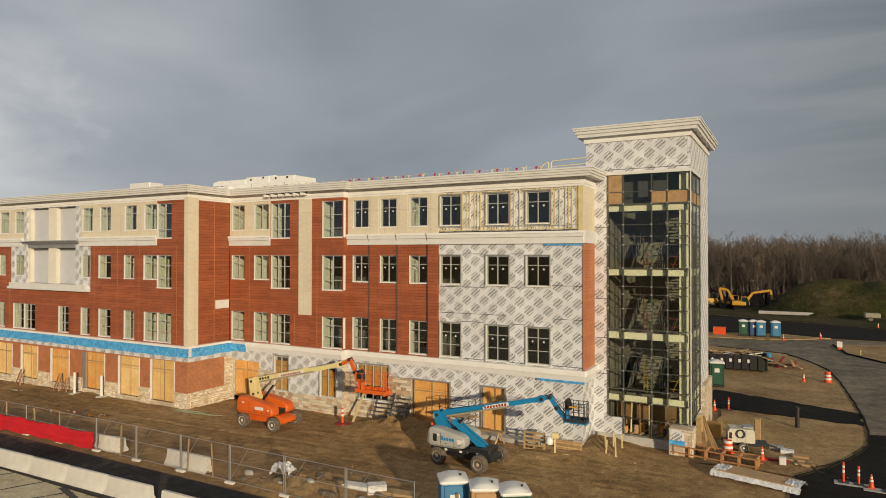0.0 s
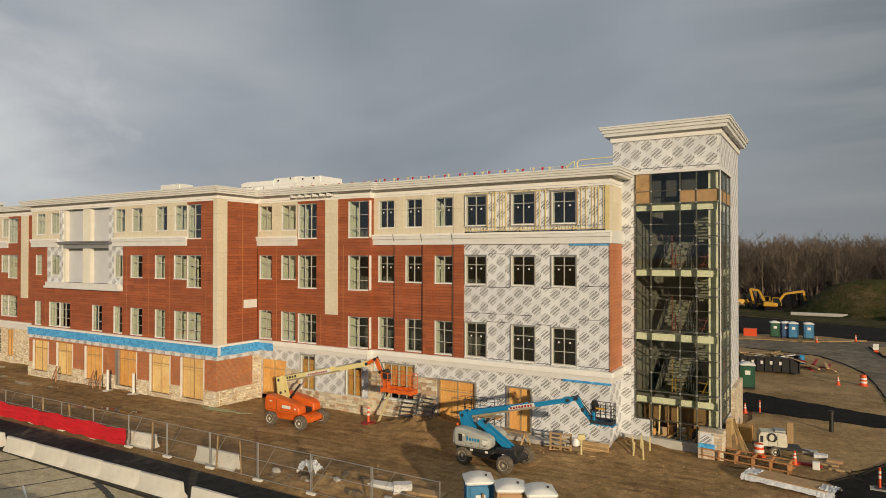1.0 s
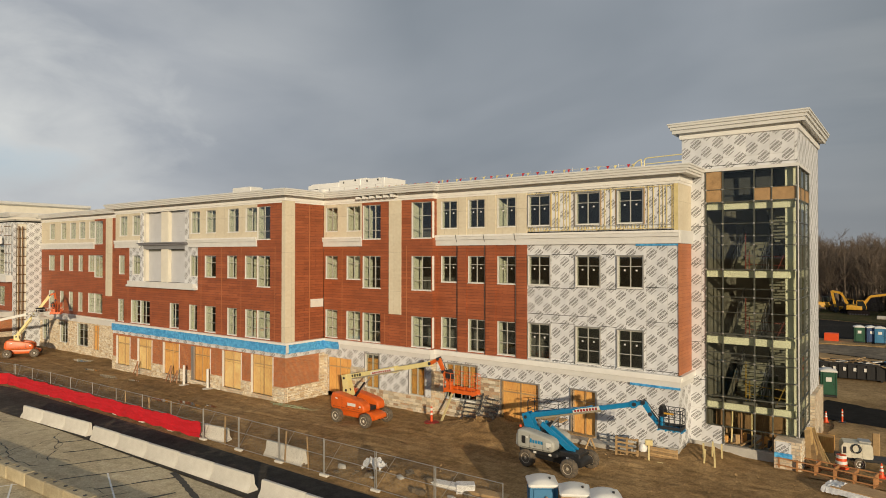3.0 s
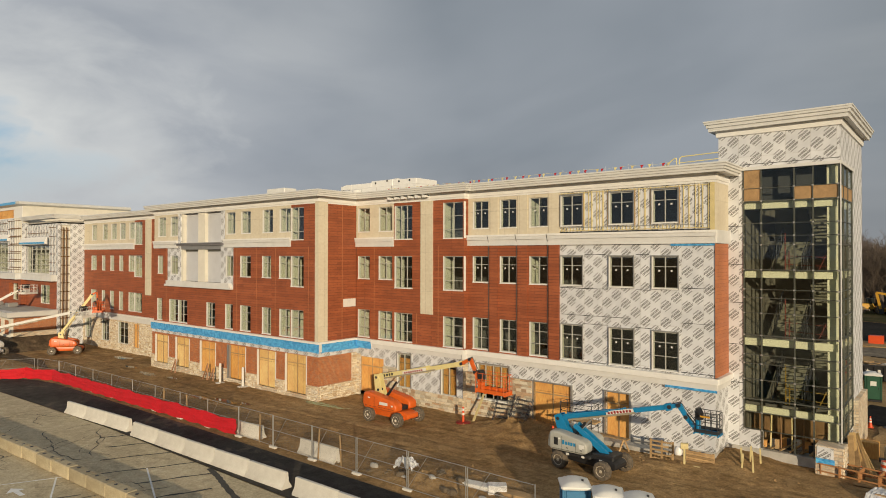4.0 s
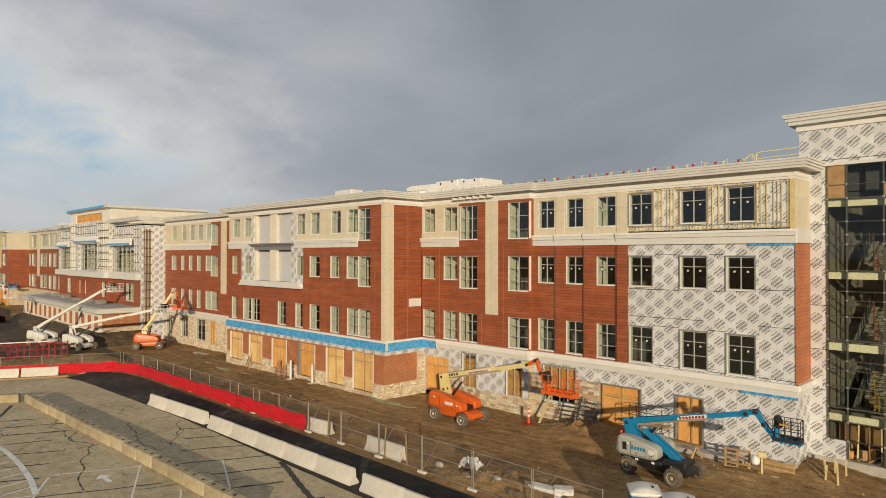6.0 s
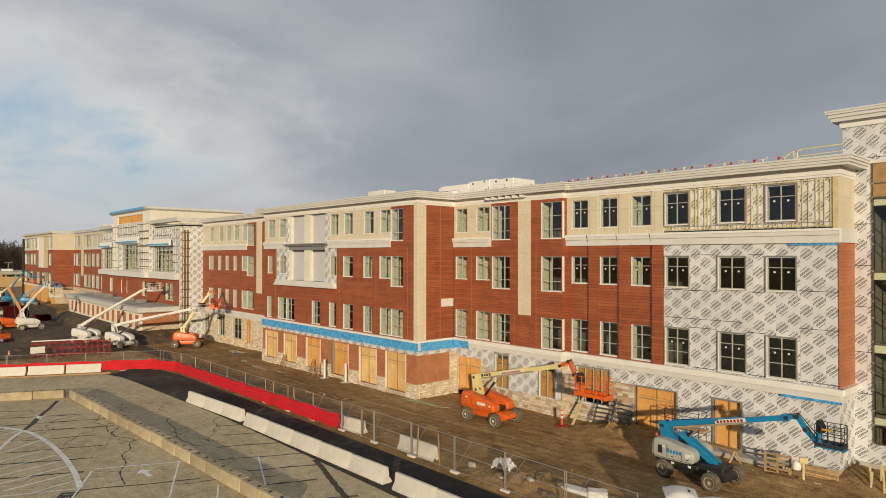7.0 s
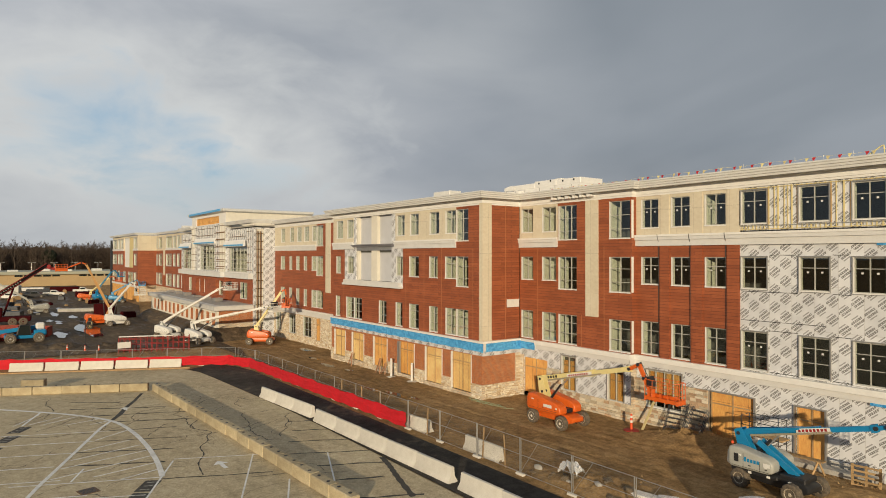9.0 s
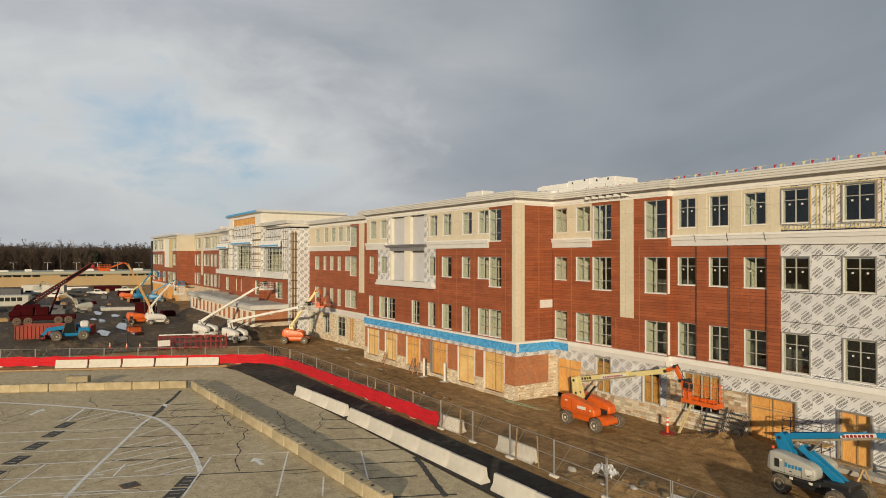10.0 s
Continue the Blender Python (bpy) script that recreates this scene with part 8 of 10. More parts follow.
def screen(p, q, z0, z1, label, seed):
    """Red fabric hung along the fence, sagging and rippled."""
    p, q = Vector(p), Vector(q)
    n = int((q - p).length / 0.16)
    d = (q - p).normalized()
    nr = Vector((d.y, -d.x))
    rows = 12
    front_, back = [], []
    for j in range(rows + 1):
        for i in range(n + 1):
            c = p.lerp(q, i / n)
            f = j / rows
            sag = 0.06 * math.sin(i * 0.48) * (1 - f) + (0.16 * abs(math.sin(i * 0.139)) + 0.10 * noise.noise((i * 0.21, 3.0, seed))) * f
            w = 0.05 + 0.04 * noise.noise((i * 0.10, j * 0.4, seed)) + 0.045 * noise.noise((i * 0.5 + j * 0.5, j * 0.35, seed + 9)) + 0.035 * noise.noise((i * 0.9 - j * 0.8, j * 0.5, seed + 5)) + 0.03 * (1 - f)
            w += 0.07 * abs(noise.noise((i * 0.13 + j * 0.32, j * 0.75 - i * 0.05, seed + 21))) + 0.03 * abs(noise.noise((i * 0.33 - j * 0.5, j * 0.9, seed + 33)))
            z = gz(c.x) + z0 + (z1 - z0) * f - sag * 0.7
            front_.append((c.x + nr.x * w, c.y + nr.y * w, z))
            back.append((c.x + nr.x * (w - 0.012), c.y + nr.y * (w - 0.012), z))
    s = Shape()
    fs = [(j * (n + 1) + i, j * (n + 1) + i + 1, (j + 1) * (n + 1) + i + 1, (j + 1) * (n + 1) + i) for j in range(rows) for i in range(n)]
    s.mesh(front_, fs)
    s.mesh(back, [f[::-1] for f in fs])
    return tagged(make("fence_screen", s, SCREEN, 24), label, "fence screen", "red fence screens")


screen((-64.5, 22.38), (-35.5, 22.75), 0.12, 1.13, "bright red fabric screen hung along the wire fence", 1)
screen((-67.9, 21.2), (-64.5, 22.38), 0.12, 1.12, "bright red fabric screen round the corner of the fence", 3)
screen((-81.6, -3.9), (-67.9, 21.2), 0.12, 1.12, "bright red fabric screen behind the jersey barriers", 4)
screen((-86.0, -12.1), (-81.8, -4.2), 0.12, 1.25, "bright red fabric screen behind the jersey barriers", 7)

# bollard pipes by the bay, stakes and boards
for x, y, h in ((-51.7, 31.4, 1.75), (-48.6, 31.7, 1.7)):
    o = thing("post", (x, y, gz(x)), 0, "white pipe post on a pale footing", "post", "white posts")
    s = Shape()
    s.lathe([(0.5, 0), (0.45, 0.1), (0.2, 0.14)], (0, 0, 0), 14)
    part("footing", s, NEW_CONCRETE, o)
    s = Shape()
    s.lathe([(0.11, 0.1), (0.11, h), (0.06, h + 0.06)], (0, 0, 0), 12)
    part("pipe", s, WHITE, o)
o = thing("delineator", (-26.5, 34.3, 0.05), 0, "orange delineator post with white bands and a tan board", "delineator")
s = Shape()
s.lathe([(0.5, 0), (0.5, 0.08), (0.1, 0.12)], (0, 0, 0), 12)
part("base", s, RED, o)
s = Shape()
s.lathe([(0.09, 0.1), (0.07, 1.1)], (0, 0, 0), 12)
part("tube", s, CONE, o)
for z in (0.55, 0.85):
    s = Shape()
    s.lathe([(0.095, z), (0.09, z + 0.15)], (0, 0, 0), 12)
    part("band", s, WHITE, o)
s = Shape()
s.beam((0.25, 0.5, 0.0), (0.5, 1.5, 1.9), 0.2, 0.04)
tagged(make("board", s.moved(Matrix.Translation((-26.4, 34.4, 0))), STUD), "pale board leaning on the stone wall", "board")


def folded_scaffold(at, turn, n, lean, label):
    o = thing("scaffold", at, turn, label, "scaffold")
    for i in range(n):
        s = Shape()
        y = i * 0.13
        for x in (0, 1.2):
            s.rod((x, y - lean, 0), (x, y + 0.55, 1.9), 0.02, n=6)
        for k in range(7):
            f = 0.1 + 0.8 * k / 6
            s.rod((0, y - lean + (lean + 0.55) * f, 1.9 * f), (1.2, y - lean + (lean + 0.55) * f, 1.9 * f), 0.013, n=5)
        part("ladder_frame", s, DARK_STEEL, o, "dark steel ladder frame")


folded_scaffold((-24.9, 35.7, 0.1), 8, 3, 0.5, "dark scaffold frames leaning against the stone wall")
folded_scaffold((-23.4, 35.6, 0.1), -10, 3, 0.5, "dark scaffold frames leaning against the boarded opening")


def scaffold_bay(at, lx, ly, h, label, plank=True):
    o = thing("scaffold", at, 0, label, "scaffold")
    for x in (0, lx):
        for y in (0, ly):
            s = Shape()
            s.rod((x, y, 0), (x, y, h), 0.024, n=6)
            part("standard", s, DARK_STEEL, o, "dark steel tube")
    for z in (0.5, 1.0, h - 1.0, h - 0.5, h):
        s = Shape()
        s.path([(0, 0, z), (lx, 0, z), (lx, ly, z), (0, ly, z), (0, 0, z)], 0.018, 5)
        part("rail", s, DARK_STEEL, o, "dark steel rail")
    s = Shape()
    s.rod((0, 0, 0.3), (lx, 0, h - 1.0), 0.015, n=5)
    part("brace", s, DARK_STEEL, o, "dark steel brace")
    if plank:
        s = Shape()
        s.box(-0.2, lx + 0.2, 0.05, ly - 0.05, h - 1.05, h - 0.98)
        part("plank", s, LUMBER, o, "weathered scaffold plank")


scaffold_bay((-19.6, 35.2, 0.05), 2.1, 0.9, 2.3, "small dark scaffold with a plank by the doors")
s = Shape()
s.box(-17.6, -13.2, 35.9, 36.7, 0.02, 0.28, 0.02)
tagged(make("concrete_step", s, CONCRETE), "long grey concrete step below the boarded door", "step")
o = thing("trestle_bench", (-16.6, 35.3, 0.03), 0, "rough wooden trestle bench by the door", "bench")
s = Shape()
s.box(-1.4, 1.4, -0.2, 0.2, 0.72, 0.78)
part("top", s, LUMBER, o)
for x in (-1.1, 1.1):
    for sg in (-1, 1):
        s = Shape()
        s.beam((x, 0.0, 0.74), (x + 0.2 * sg, 0.25 * sg, 0.0), 0.05, 0.09)
        part("leg", s, LUMBER, o)


def crate(at, turn, size, label):
    """A slatted wooden crate or pallet set on edge."""
    lx, ly, lz = size
    o = thing("pallet", at, turn, label, "pallet", "wooden pallets")
    for i in range(5):
        s = Shape()
        z = 0.02 + (lz - 0.14) * i / 4
        s.box(0, lx, 0, 0.025, z, z + 0.1)
        part("slat", s, LUMBER, o)
    for x in (0, lx / 2 - 0.05, lx - 0.1):
        s = Shape()
        s.box(x, x + 0.1, 0.026, ly, 0, lz)
        part("stringer", s, LUMBER, o)


crate((-13.9, 35.1, 0.03), 4, (1.3, 0.12, 1.1), "wooden pallet set on edge beside the wall")
crate((-12.2, 36.0, 0.05), 0, (1.5, 0.12, 0.6), "wooden pallet set on edge beside the wall")
s = Shape()
s.box(-12.9, -10.9, 35.5, 36.5, 0.05, 0.09)
tagged(make("board", s, LUMBER), "dirty plywood board on the ground by the corner", "board")
o = thing("saw_stand", (-11.9, 34.9, 0.05), 20, "pale wooden stand with splayed feet and a bag", "stand")
for k in range(4):
    s = Shape()
    a = math.pi / 2 * k
    s.beam((0, 0, 0.08), (0.75 * math.cos(a), 0.75 * math.sin(a), 0.03), 0.14, 0.05)
    part("foot", s, STUD, o)
s = Shape()
s.box(-0.05, 0.05, -0.05, 0.05, 0.05, 0.95)
s.box(-0.2, 0.2, -0.12, 0.12, 0.95, 1.25, 0.03)
part("post", s, STUD, o)
s = Shape()
s.lathe([(0.02, 0.55), (0.2, 0.6), (0.24, 0.8), (0.15, 1.0), (0.03, 1.05)], (-0.3, 0.05, 0), 10)
part("bag", s, FILM, o, "white plastic bag")
# stakes in the dirt before the tower
for i, (x, y, h) in enumerate(((-9.55, 36.9, 1.05), (-9.2, 37.2, 1.15), (-8.95, 36.9, 1.0), (-8.7, 37.4, 1.05), (-9.35, 36.2, 0.95), (-8.75, 36.1, 0.95))):
    s = Shape()
    s.beam((x, y, 0), (x + 0.08 * math.sin(i * 2), y, h), 0.09, 0.07)
    tagged(make("stake", s, STUD), "pale wooden stake driven into the dirt", "stake", "wooden stakes")
PALE_BOARD = mat("fresh_cut_board", (0.66, 0.45, 0.20), 0.75, 0, 0.12, 3, 40, alpha_rand=0.15)
# boards leaning on the tower's corner
for i in range(9):
    s = Shape()
    a = i / 8
    s.beam((-4.75 + 0.95 * a, 39.35 + 0.3 * math.sin(i * 1.7), 0.06), (-4.98 + 0.12 * a + 0.08 * math.sin(i), 40.5 + 0.9 * a, 1.75 - 0.25 * a + 0.2 * math.sin(i * 2.1)), 0.27, 0.045, up=(0.1, 1, 0.0))
    tagged(make("board", s, PALE_BOARD if i % 3 else LUMBER), "pale board leaning at the tower's corner", "board", "boards leaning at the corner")


def compressor(at, turn):
    o = thing("compressor_trailer", at, turn, "cream towable compressor on two wheels", "compressor")
    s = Shape()
    s.loft([[(x, y, z) for x, z in ((-0.85, 0.62), (0.82, 0.62), (0.86, 0.75), (0.82, 1.38), (0.7, 1.48), (-0.72, 1.48), (-0.86, 1.25))] for y in (0.6, -0.6)])
    part("housing", s, mat("cream_housing", (0.66, 0.62, 0.50), 0.5, 0, 0.08), o, "cream sheet-metal housing")
    s = Shape()
    s.box(-1.15, 1.7, -0.5, 0.5, 0.42, 0.64, 0.03)
    s.beam((1.6, 0, 0.5), (2.3, 0, 0.35), 0.1, 0.1)
    part("frame", s, BLACK, o, "black trailer frame")
    for y in (-0.75, 0.75):
        wheel(o, (0.1, y, 0.34), 0.34, 0.2, WHITE)
    s = Shape()
    s.box(-0.78, -0.6, -0.615, -0.602, 0.85, 1.25)
    part("grille", s, BLACK, o, "dark grille")
    s = Shape()
    pts = [(0.25 * math.cos(a) - 0.05, -0.66 - 0.02 * i / 12, 1.2 + 0.25 * math.sin(a)) for i in range(40) for a in (i * 0.5,)]
    s.path(pts, 0.03, 5)
    part("hose", s, BLACK, o, "coiled black hose")
    s = Shape()
    s.box(0.15, 0.8, -0.3, 0.5, 1.5, 1.58)
    part("lid_board", s, STEEL, o, "grey panel lying on top")
    for x in (-0.3, 0.25):
        part("panel_gap", Shape().box(x, x + 0.012, -0.606, -0.6, 0.66, 1.42), BLACK, o)
    o.matrix_basis = o.matrix_basis @ Matrix.Diagonal((0.84, 0.84, 0.9, 1))


compressor((-2.75, 41.0, 0.06), 12)
# stacks round the compressor
o = thing("plywood_pallet", (-1.6, 35.9, 0.05), -14, "plywood stack on a pallet half wrapped in white film", "lumber stack")
s = Shape()
s.box(-1.75, 1.75, -0.62, 0.62, 0.1, 0.3)
part("plywood_sheet", s, mat("tan_sheet", (0.56, 0.36, 0.18), 0.8), o, "tan plywood sheets")
for x in (-1.4, 0, 1.4):
    s = Shape()
    s.box(x - 0.06, x + 0.06, -0.6, 0.6, 0, 0.12)
    part("bearer", s, LUMBER, o)
for x0, x1 in ((-2.05, -1.35), (1.35, 2.05)):
    s = Shape()
    n, k = 12, 12
    pts = [(x0 + (x1 - x0) * i / n, -0.85 + 1.7 * j / k, 0.03 + 0.3 * max(0, 1 - (abs(j / k - 0.5) * 2) ** 4) + 0.09 * noise.noise((i * 0.8 + x0, j * 0.8, 3))) for j in range(k + 1) for i in range(n + 1)]
    s.mesh(pts, [(j * (n + 1) + i, j * (n + 1) + i + 1, (j + 1) * (n + 1) + i + 1, (j + 1) * (n + 1) + i) for j in range(k) for i in range(n)])
    part("wrap", s, FILM, o, "crumpled white plastic film")
s = Shape()
n = 16
pts = [(-2.1 + 4.2 * i / n, -0.62 - (0.2 + 0.12 * noise.noise((i * 0.7, 0, 2))) * j / 3, 0.26 - 0.2 * j / 3 + 0.04 * noise.noise((i, j, 8))) for j in range(4) for i in range(n + 1)]
s.mesh(pts, [(j * (n + 1) + i, j * (n + 1) + i + 1, (j + 1) * (n + 1) + i + 1, (j + 1) * (n + 1) + i) for j in range(3) for i in range(n)])
part("wrap", s, FILM, o, "crumpled white plastic film")
ORANGE_WOOD = mat("orange_brown_timber", (0.50, 0.235, 0.09), 0.75, 0, 0.14, 3, 40)
o = thing("timber_rack", (-3.9, 37.9, 0.05), -9, "long low rack of orange-brown timbers", "timber rack")
for y in (0.0, 0.9):
    for z in (0.12, 0.5):
        s = Shape()
        s.box(-2.3, 2.3, y, y + 0.05, z, z + 0.065)
        part("rail", s, ORANGE_WOOD, o)
for i in range(6):
    s = Shape()
    x = -2.2 + 0.86 * i
    s.box(x, x + 0.06, 0.02, 0.98, 0, 0.56)
    part("cross_piece", s, ORANGE_WOOD, o)
for i, (x, y, w, d, h, m) in enumerate(((-4.4, 43.2, 0.9, 0.7, 0.9, PLYWOOD), (-1.95, 43.6, 0.35, 0.35, 1.35, LUMBER), (-0.9, 42.0, 0.8, 0.3, 0.28, STEEL), (-0.35, 41.6, 0.7, 0.5, 0.22, FILM), (0.3, 41.1, 0.8, 0.5, 0.14, TAN),
                                        (0.0, 40.4, 1.0, 0.5, 0.1, LUMBER), (-0.9, 39.8, 1.3, 0.3, 0.12, RED), (0.5, 39.6, 1.0, 0.3, 0.1, LUMBER), (-0.55, 39.3, 0.35, 0.35, 0.4, WHITE), (-6.2, 98.2, 2.0, 1.0, 1.0, CONE))):
    if i == 9:
        x, y, w, d, h = -9.3, 99.0, 1.6, 1.2, 1.1
    s = Shape()
    s.box(x - w / 2, x + w / 2, y - d / 2, y + d / 2, 0.06, 0.06 + h, 0.03)
    tagged(make("crate", s, m), "box of site materials on the dirt", "box", "boxes of materials")
s = Shape()
s.lathe([(0.13, 0), (0.13, 1.2), (0.18, 1.2), (0.18, 1.32), (0.1, 1.36)], (0.19, 48.2, 0.06), 14)
tagged(make("standpipe", s, BLACK_PIPE), "black standpipe with a pale cap in the dirt", "pipe")
s = Shape()
s.lathe([(0.35, 0), (0.37, 0.05), (0.37, 0.95), (0.3, 1.0)], (-2.4, 76.0, 0.06), 14)
tagged(make("drum", s, CYAN), "blue plastic drum by the dumpster", "drum")
for i in range(14):
    r = random.Random(i + 50)
    s = Shape()
    x, y = -1.8 + r.uniform(-1.4, 2.0), 74 + r.uniform(-1.8, 1.8)
    a, ln = r.uniform(0, 3.1), r.uniform(1.0, 2.6)
    z = 0.1 + 0.1 * (i % 5)
    s.beam((x - ln / 2 * math.cos(a), y - ln / 2 * math.sin(a), z), (x + ln / 2 * math.cos(a), y + ln / 2 * math.sin(a), z + r.uniform(0, 0.3)), 0.25, 0.1)
    tagged(make("timber", s, LUMBER if i % 3 else RED), "loose timber heaped beside the dumpster", "lumber", "heap of timbers")

# rubble and clods: uncountable bits on the mud
s = Shape()
r = random.Random(11)
for i in range(2600):
    zone = r.choice(((-22.5, 35.0, 2.2, 0.9), (-14, 35.6, 6, 1.0), (-50, 25, 14, 2.2), (-10, 33, 8, 4), (-23, 35.0, 2.6, 1.2), (-22, 24.4, 3.2, 1.0), (-16, 24, 9, 2.5), (-30, 27, 26, 6), (-30, 33.5, 22, 3), (0, 41, 3, 3), (-60, 28, 18, 4)))
    x, y = r.gauss(zone[0], zone[2] * 0.5), r.gauss(zone[1], zone[3] * 0.5)
    if y < 23.0 or (y > 36 and x < -5) or (y > 32 and x < -39):
        continue
    k = r.uniform(0.015, 0.055) * (2.2 if i % 17 == 0 else 1)
    z = rise(x, y)
    a = r.uniform(0, 3)
    c, q = math.cos(a) * k, math.sin(a) * k
    s.mesh([(x + c, y + q, z - 0.02), (x - q, y + c, z - 0.02), (x - c, y - q, z - 0.02), (x + q, y - c, z - 0.02), (x + c * 0.2, y + q * 0.3, z + k * 0.9)],
           [(0, 1, 4), (1, 2, 4), (2, 3, 4), (3, 0, 4)])
tagged(make("rubble", s, MUD), "clods and stones scattered over the mud", "rubble", "", "stuff")
ROCK = mat("muddy_stone", (0.20, 0.155, 0.10), 0.95, 0, 0.2, 2.5, 25, 0.5, second=(0.10, 0.072, 0.045))
rq = random.Random(64)
for i in range(26):
    x, y = rq.gauss(-21.0, 2.6), rq.uniform(23.3, 25.3)
    sx = rq.uniform(0.08, 0.3)
    sy, sz = sx * rq.uniform(0.5, 0.9), sx * rq.uniform(0.35, 0.8)
    s = Shape()
    rings = []
    for z, k in ((-0.2, 0.9), (0.3, 1.0), (0.8, 0.8), (1.0, 0.45)):
        rings.append([(x + sx * k * math.cos(a) * w, y + sy * k * math.sin(a) * w, rise(x, y) + sz * z) for a, w in [(2 * math.pi * j / 6, 1 + 0.3 * math.sin(2.4 * j + i)) for j in range(6)]])
    s.loft(rings)
    tagged(make("rock", s, ROCK if i % 7 else CONCRETE, 20), "broken lump of grey-brown stone by the fence", "rock", "lumps of concrete")
for i, (x, y) in enumerate(((-22.2, 24.05),)):
    s = Shape()
    n = 10
    pts = [(x + 1.3 * (a / n - 0.5), y + 0.7 * (b / n - 0.5), rise(x, y) + 0.25 + 0.35 * noise.noise((a * 0.5 + i, b * 0.5, 6)) + 0.3 * (1 - ((a / n - 0.5) ** 2 + (b / n - 0.5) ** 2) * 3)) for b in range(n + 1) for a in range(n + 1)]
    s.mesh(pts, [(b * (n + 1) + a, b * (n + 1) + a + 1, (b + 1) * (n + 1) + a + 1, (b + 1) * (n + 1) + a) for b in range(n) for a in range(n)])
    tagged(make("tarp", s, FILM), "crumpled white plastic sheet over rubble", "tarp", "plastic sheets")

for x, y, a, lx, ly, h, m, c in ((-18.6, 25.0, 14, 1.9, 0.55, 0.14, WHITE, "white sheet panel lying by the fence"), (-16.6, 25.6, 12, 2.4, 0.6, 0.16, LUMBER, "tan board lying by the fence"), (-17.5, 25.3, 40, 0.9, 0.5, 0.45, FILM, "crumpled pale sheet by the fence")):
    s = Shape()
    s.box(-lx / 2, lx / 2, -ly / 2, ly / 2, -0.05, h, 0.03)
    o = make("loose_panel", s, m)
    o.matrix_basis = pose(x, y, rise(x, y), 3, 2, a)
    tagged(o, c, "panel")
for i, (x, y) in enumerate(((-33.4, 22.95), (-27.9, 22.95), (-26.0, 23.0), (-11.9, 23.0), (-45.2, 22.95), (-41.9, 22.95), (-39.3, 23.0))):
    s = Shape()
    s.beam((0, 0, -0.1), (0.08 * math.sin(i * 2.1), 0.05, 1.75), 0.07, 0.07)
    o = make("stake", s, LUMBER)
    o.matrix_basis = pose(x, y, gz(x), 0, 0, 30 * i)
    tagged(o, "rough wooden stake beside the wire fence", "stake", "wooden stakes")
# puddles, braces and netting beside the bay
for i, (x, y, w, d) in enumerate(((-47.1, 27.1, 1.5, 0.32), (-44.9, 27.7, 1.3, 0.28), (-42.8, 28.2, 0.6, 0.16), (-61.7, 29.6, 1.8, 0.4), (-73.5, 32.6, 2.2, 0.6), (-57.5, 30.0, 1.0, 0.25), (-66.5, 30.4, 1.2, 0.3))):
    z = max(rise(x + w * p, y + d * q) for p in (-1, -0.5, 0, 0.5, 1) for q in (-1, 0, 1)) + 0.012
    s = Shape()
    s.face([(x + w * math.cos(a) * (1 + 0.3 * math.sin(2.3 * a + i)), y + d * math.sin(a) * (1 + 0.3 * math.cos(3 * a + i)), z) for a in [2 * math.pi * k / 22 for k in range(22)]])
    tagged(make("puddle", s, WATER), "shallow puddle in the muddy lane", "puddle", "puddles on the site", "structure")
BRACE = mat("pink_brown_timber", (0.42, 0.22, 0.12), 0.8, 0, 0.15, 3, 30)
for x, y, k in ((-54.4, 31.55, 1.0), (-53.3, 31.5, 0.8), (-60.3, 31.6, 0.9)):
    o = thing("timber_brace", (x, y, gz(x)), 0, "rough timber brace leaning by the boarded openings", "brace", "timber braces")
    for p, q in (((-0.5, 0, 0), (0.2, 0.1, 1.5 * k)), ((0.6, -0.2, 0), (0.2, 0.1, 1.5 * k)), ((-0.3, -0.05, 0.45), (0.5, -0.1, 0.5))):
        part("timber", Shape().beam(p, q, 0.1, 0.05), BRACE, o)
NET = mat("green_netting", (0.36, 0.42, 0.26), 0.8, 0, 0.15, 4, 40)
rn = random.Random(77)
s = Shape()
for k in range(9):
    x, y = -40.4 + 0.4 * k, 31.5 + rn.uniform(-0.25, 0.5)
    a = rn.uniform(-0.4, 0.4)
    pts = []
    for i in range(12):
        pts.append((x + i * 0.16 * math.cos(a), y + i * 0.16 * math.sin(a) + 0.12 * math.sin(i * 1.1 + k), rise(x + i * 0.16, y) + 0.05))
    s.path(pts, 0.018, 4)
tagged(make("netting", s, NET), "tangle of pale green netting on the mud", "netting")

# ---- on the roof ----
o = thing("rooftop_unit", (-45.5, 46, 15.9), 0, "white rooftop machine housing with a sloping end", "rooftop unit")
s = Shape()
s.box(-3.9, 5.2, -1.2, 2.0, 0, 2.3)
part("housing", s, WHITE_TRIM, o, "white sheet-metal housing")
for a, b, z0, z1 in ((-3.8, -0.9, 2.3, 2.8), (-0.88, 2.1, 2.3, 2.95), (2.12, 5.2, 2.3, 2.87)):
    s = Shape()
    s.box(a, b, -1.15, 1.95, z0, z1, 0.04)
    part("upper_section", s, WHITE_TRIM, o, "white sheet-metal section")
s = Shape()
s.loft([[(x, y, z) for x, z in ((-5.4, 2.3), (-3.82, 2.3), (-3.82, 2.8), (-4.6, 2.8), (-5.4, 2.65))] for y in (1.95, -1.15)])
part("intake_hood", s, WHITE_TRIM, o, "sloping intake hood")
s = Shape()
s.box(-5.42, -3.92, -1.1, 1.9, 2.22, 2.29)
part("intake_grille", s, DARK_STEEL, o, "dark grille under the hood")
for k in range(4):
    part("vertical_seam", Shape().box(-2.2 + 2.1 * k, -2.16 + 2.1 * k, -1.225, -1.2, 0.1, 2.28), STEEL, o)
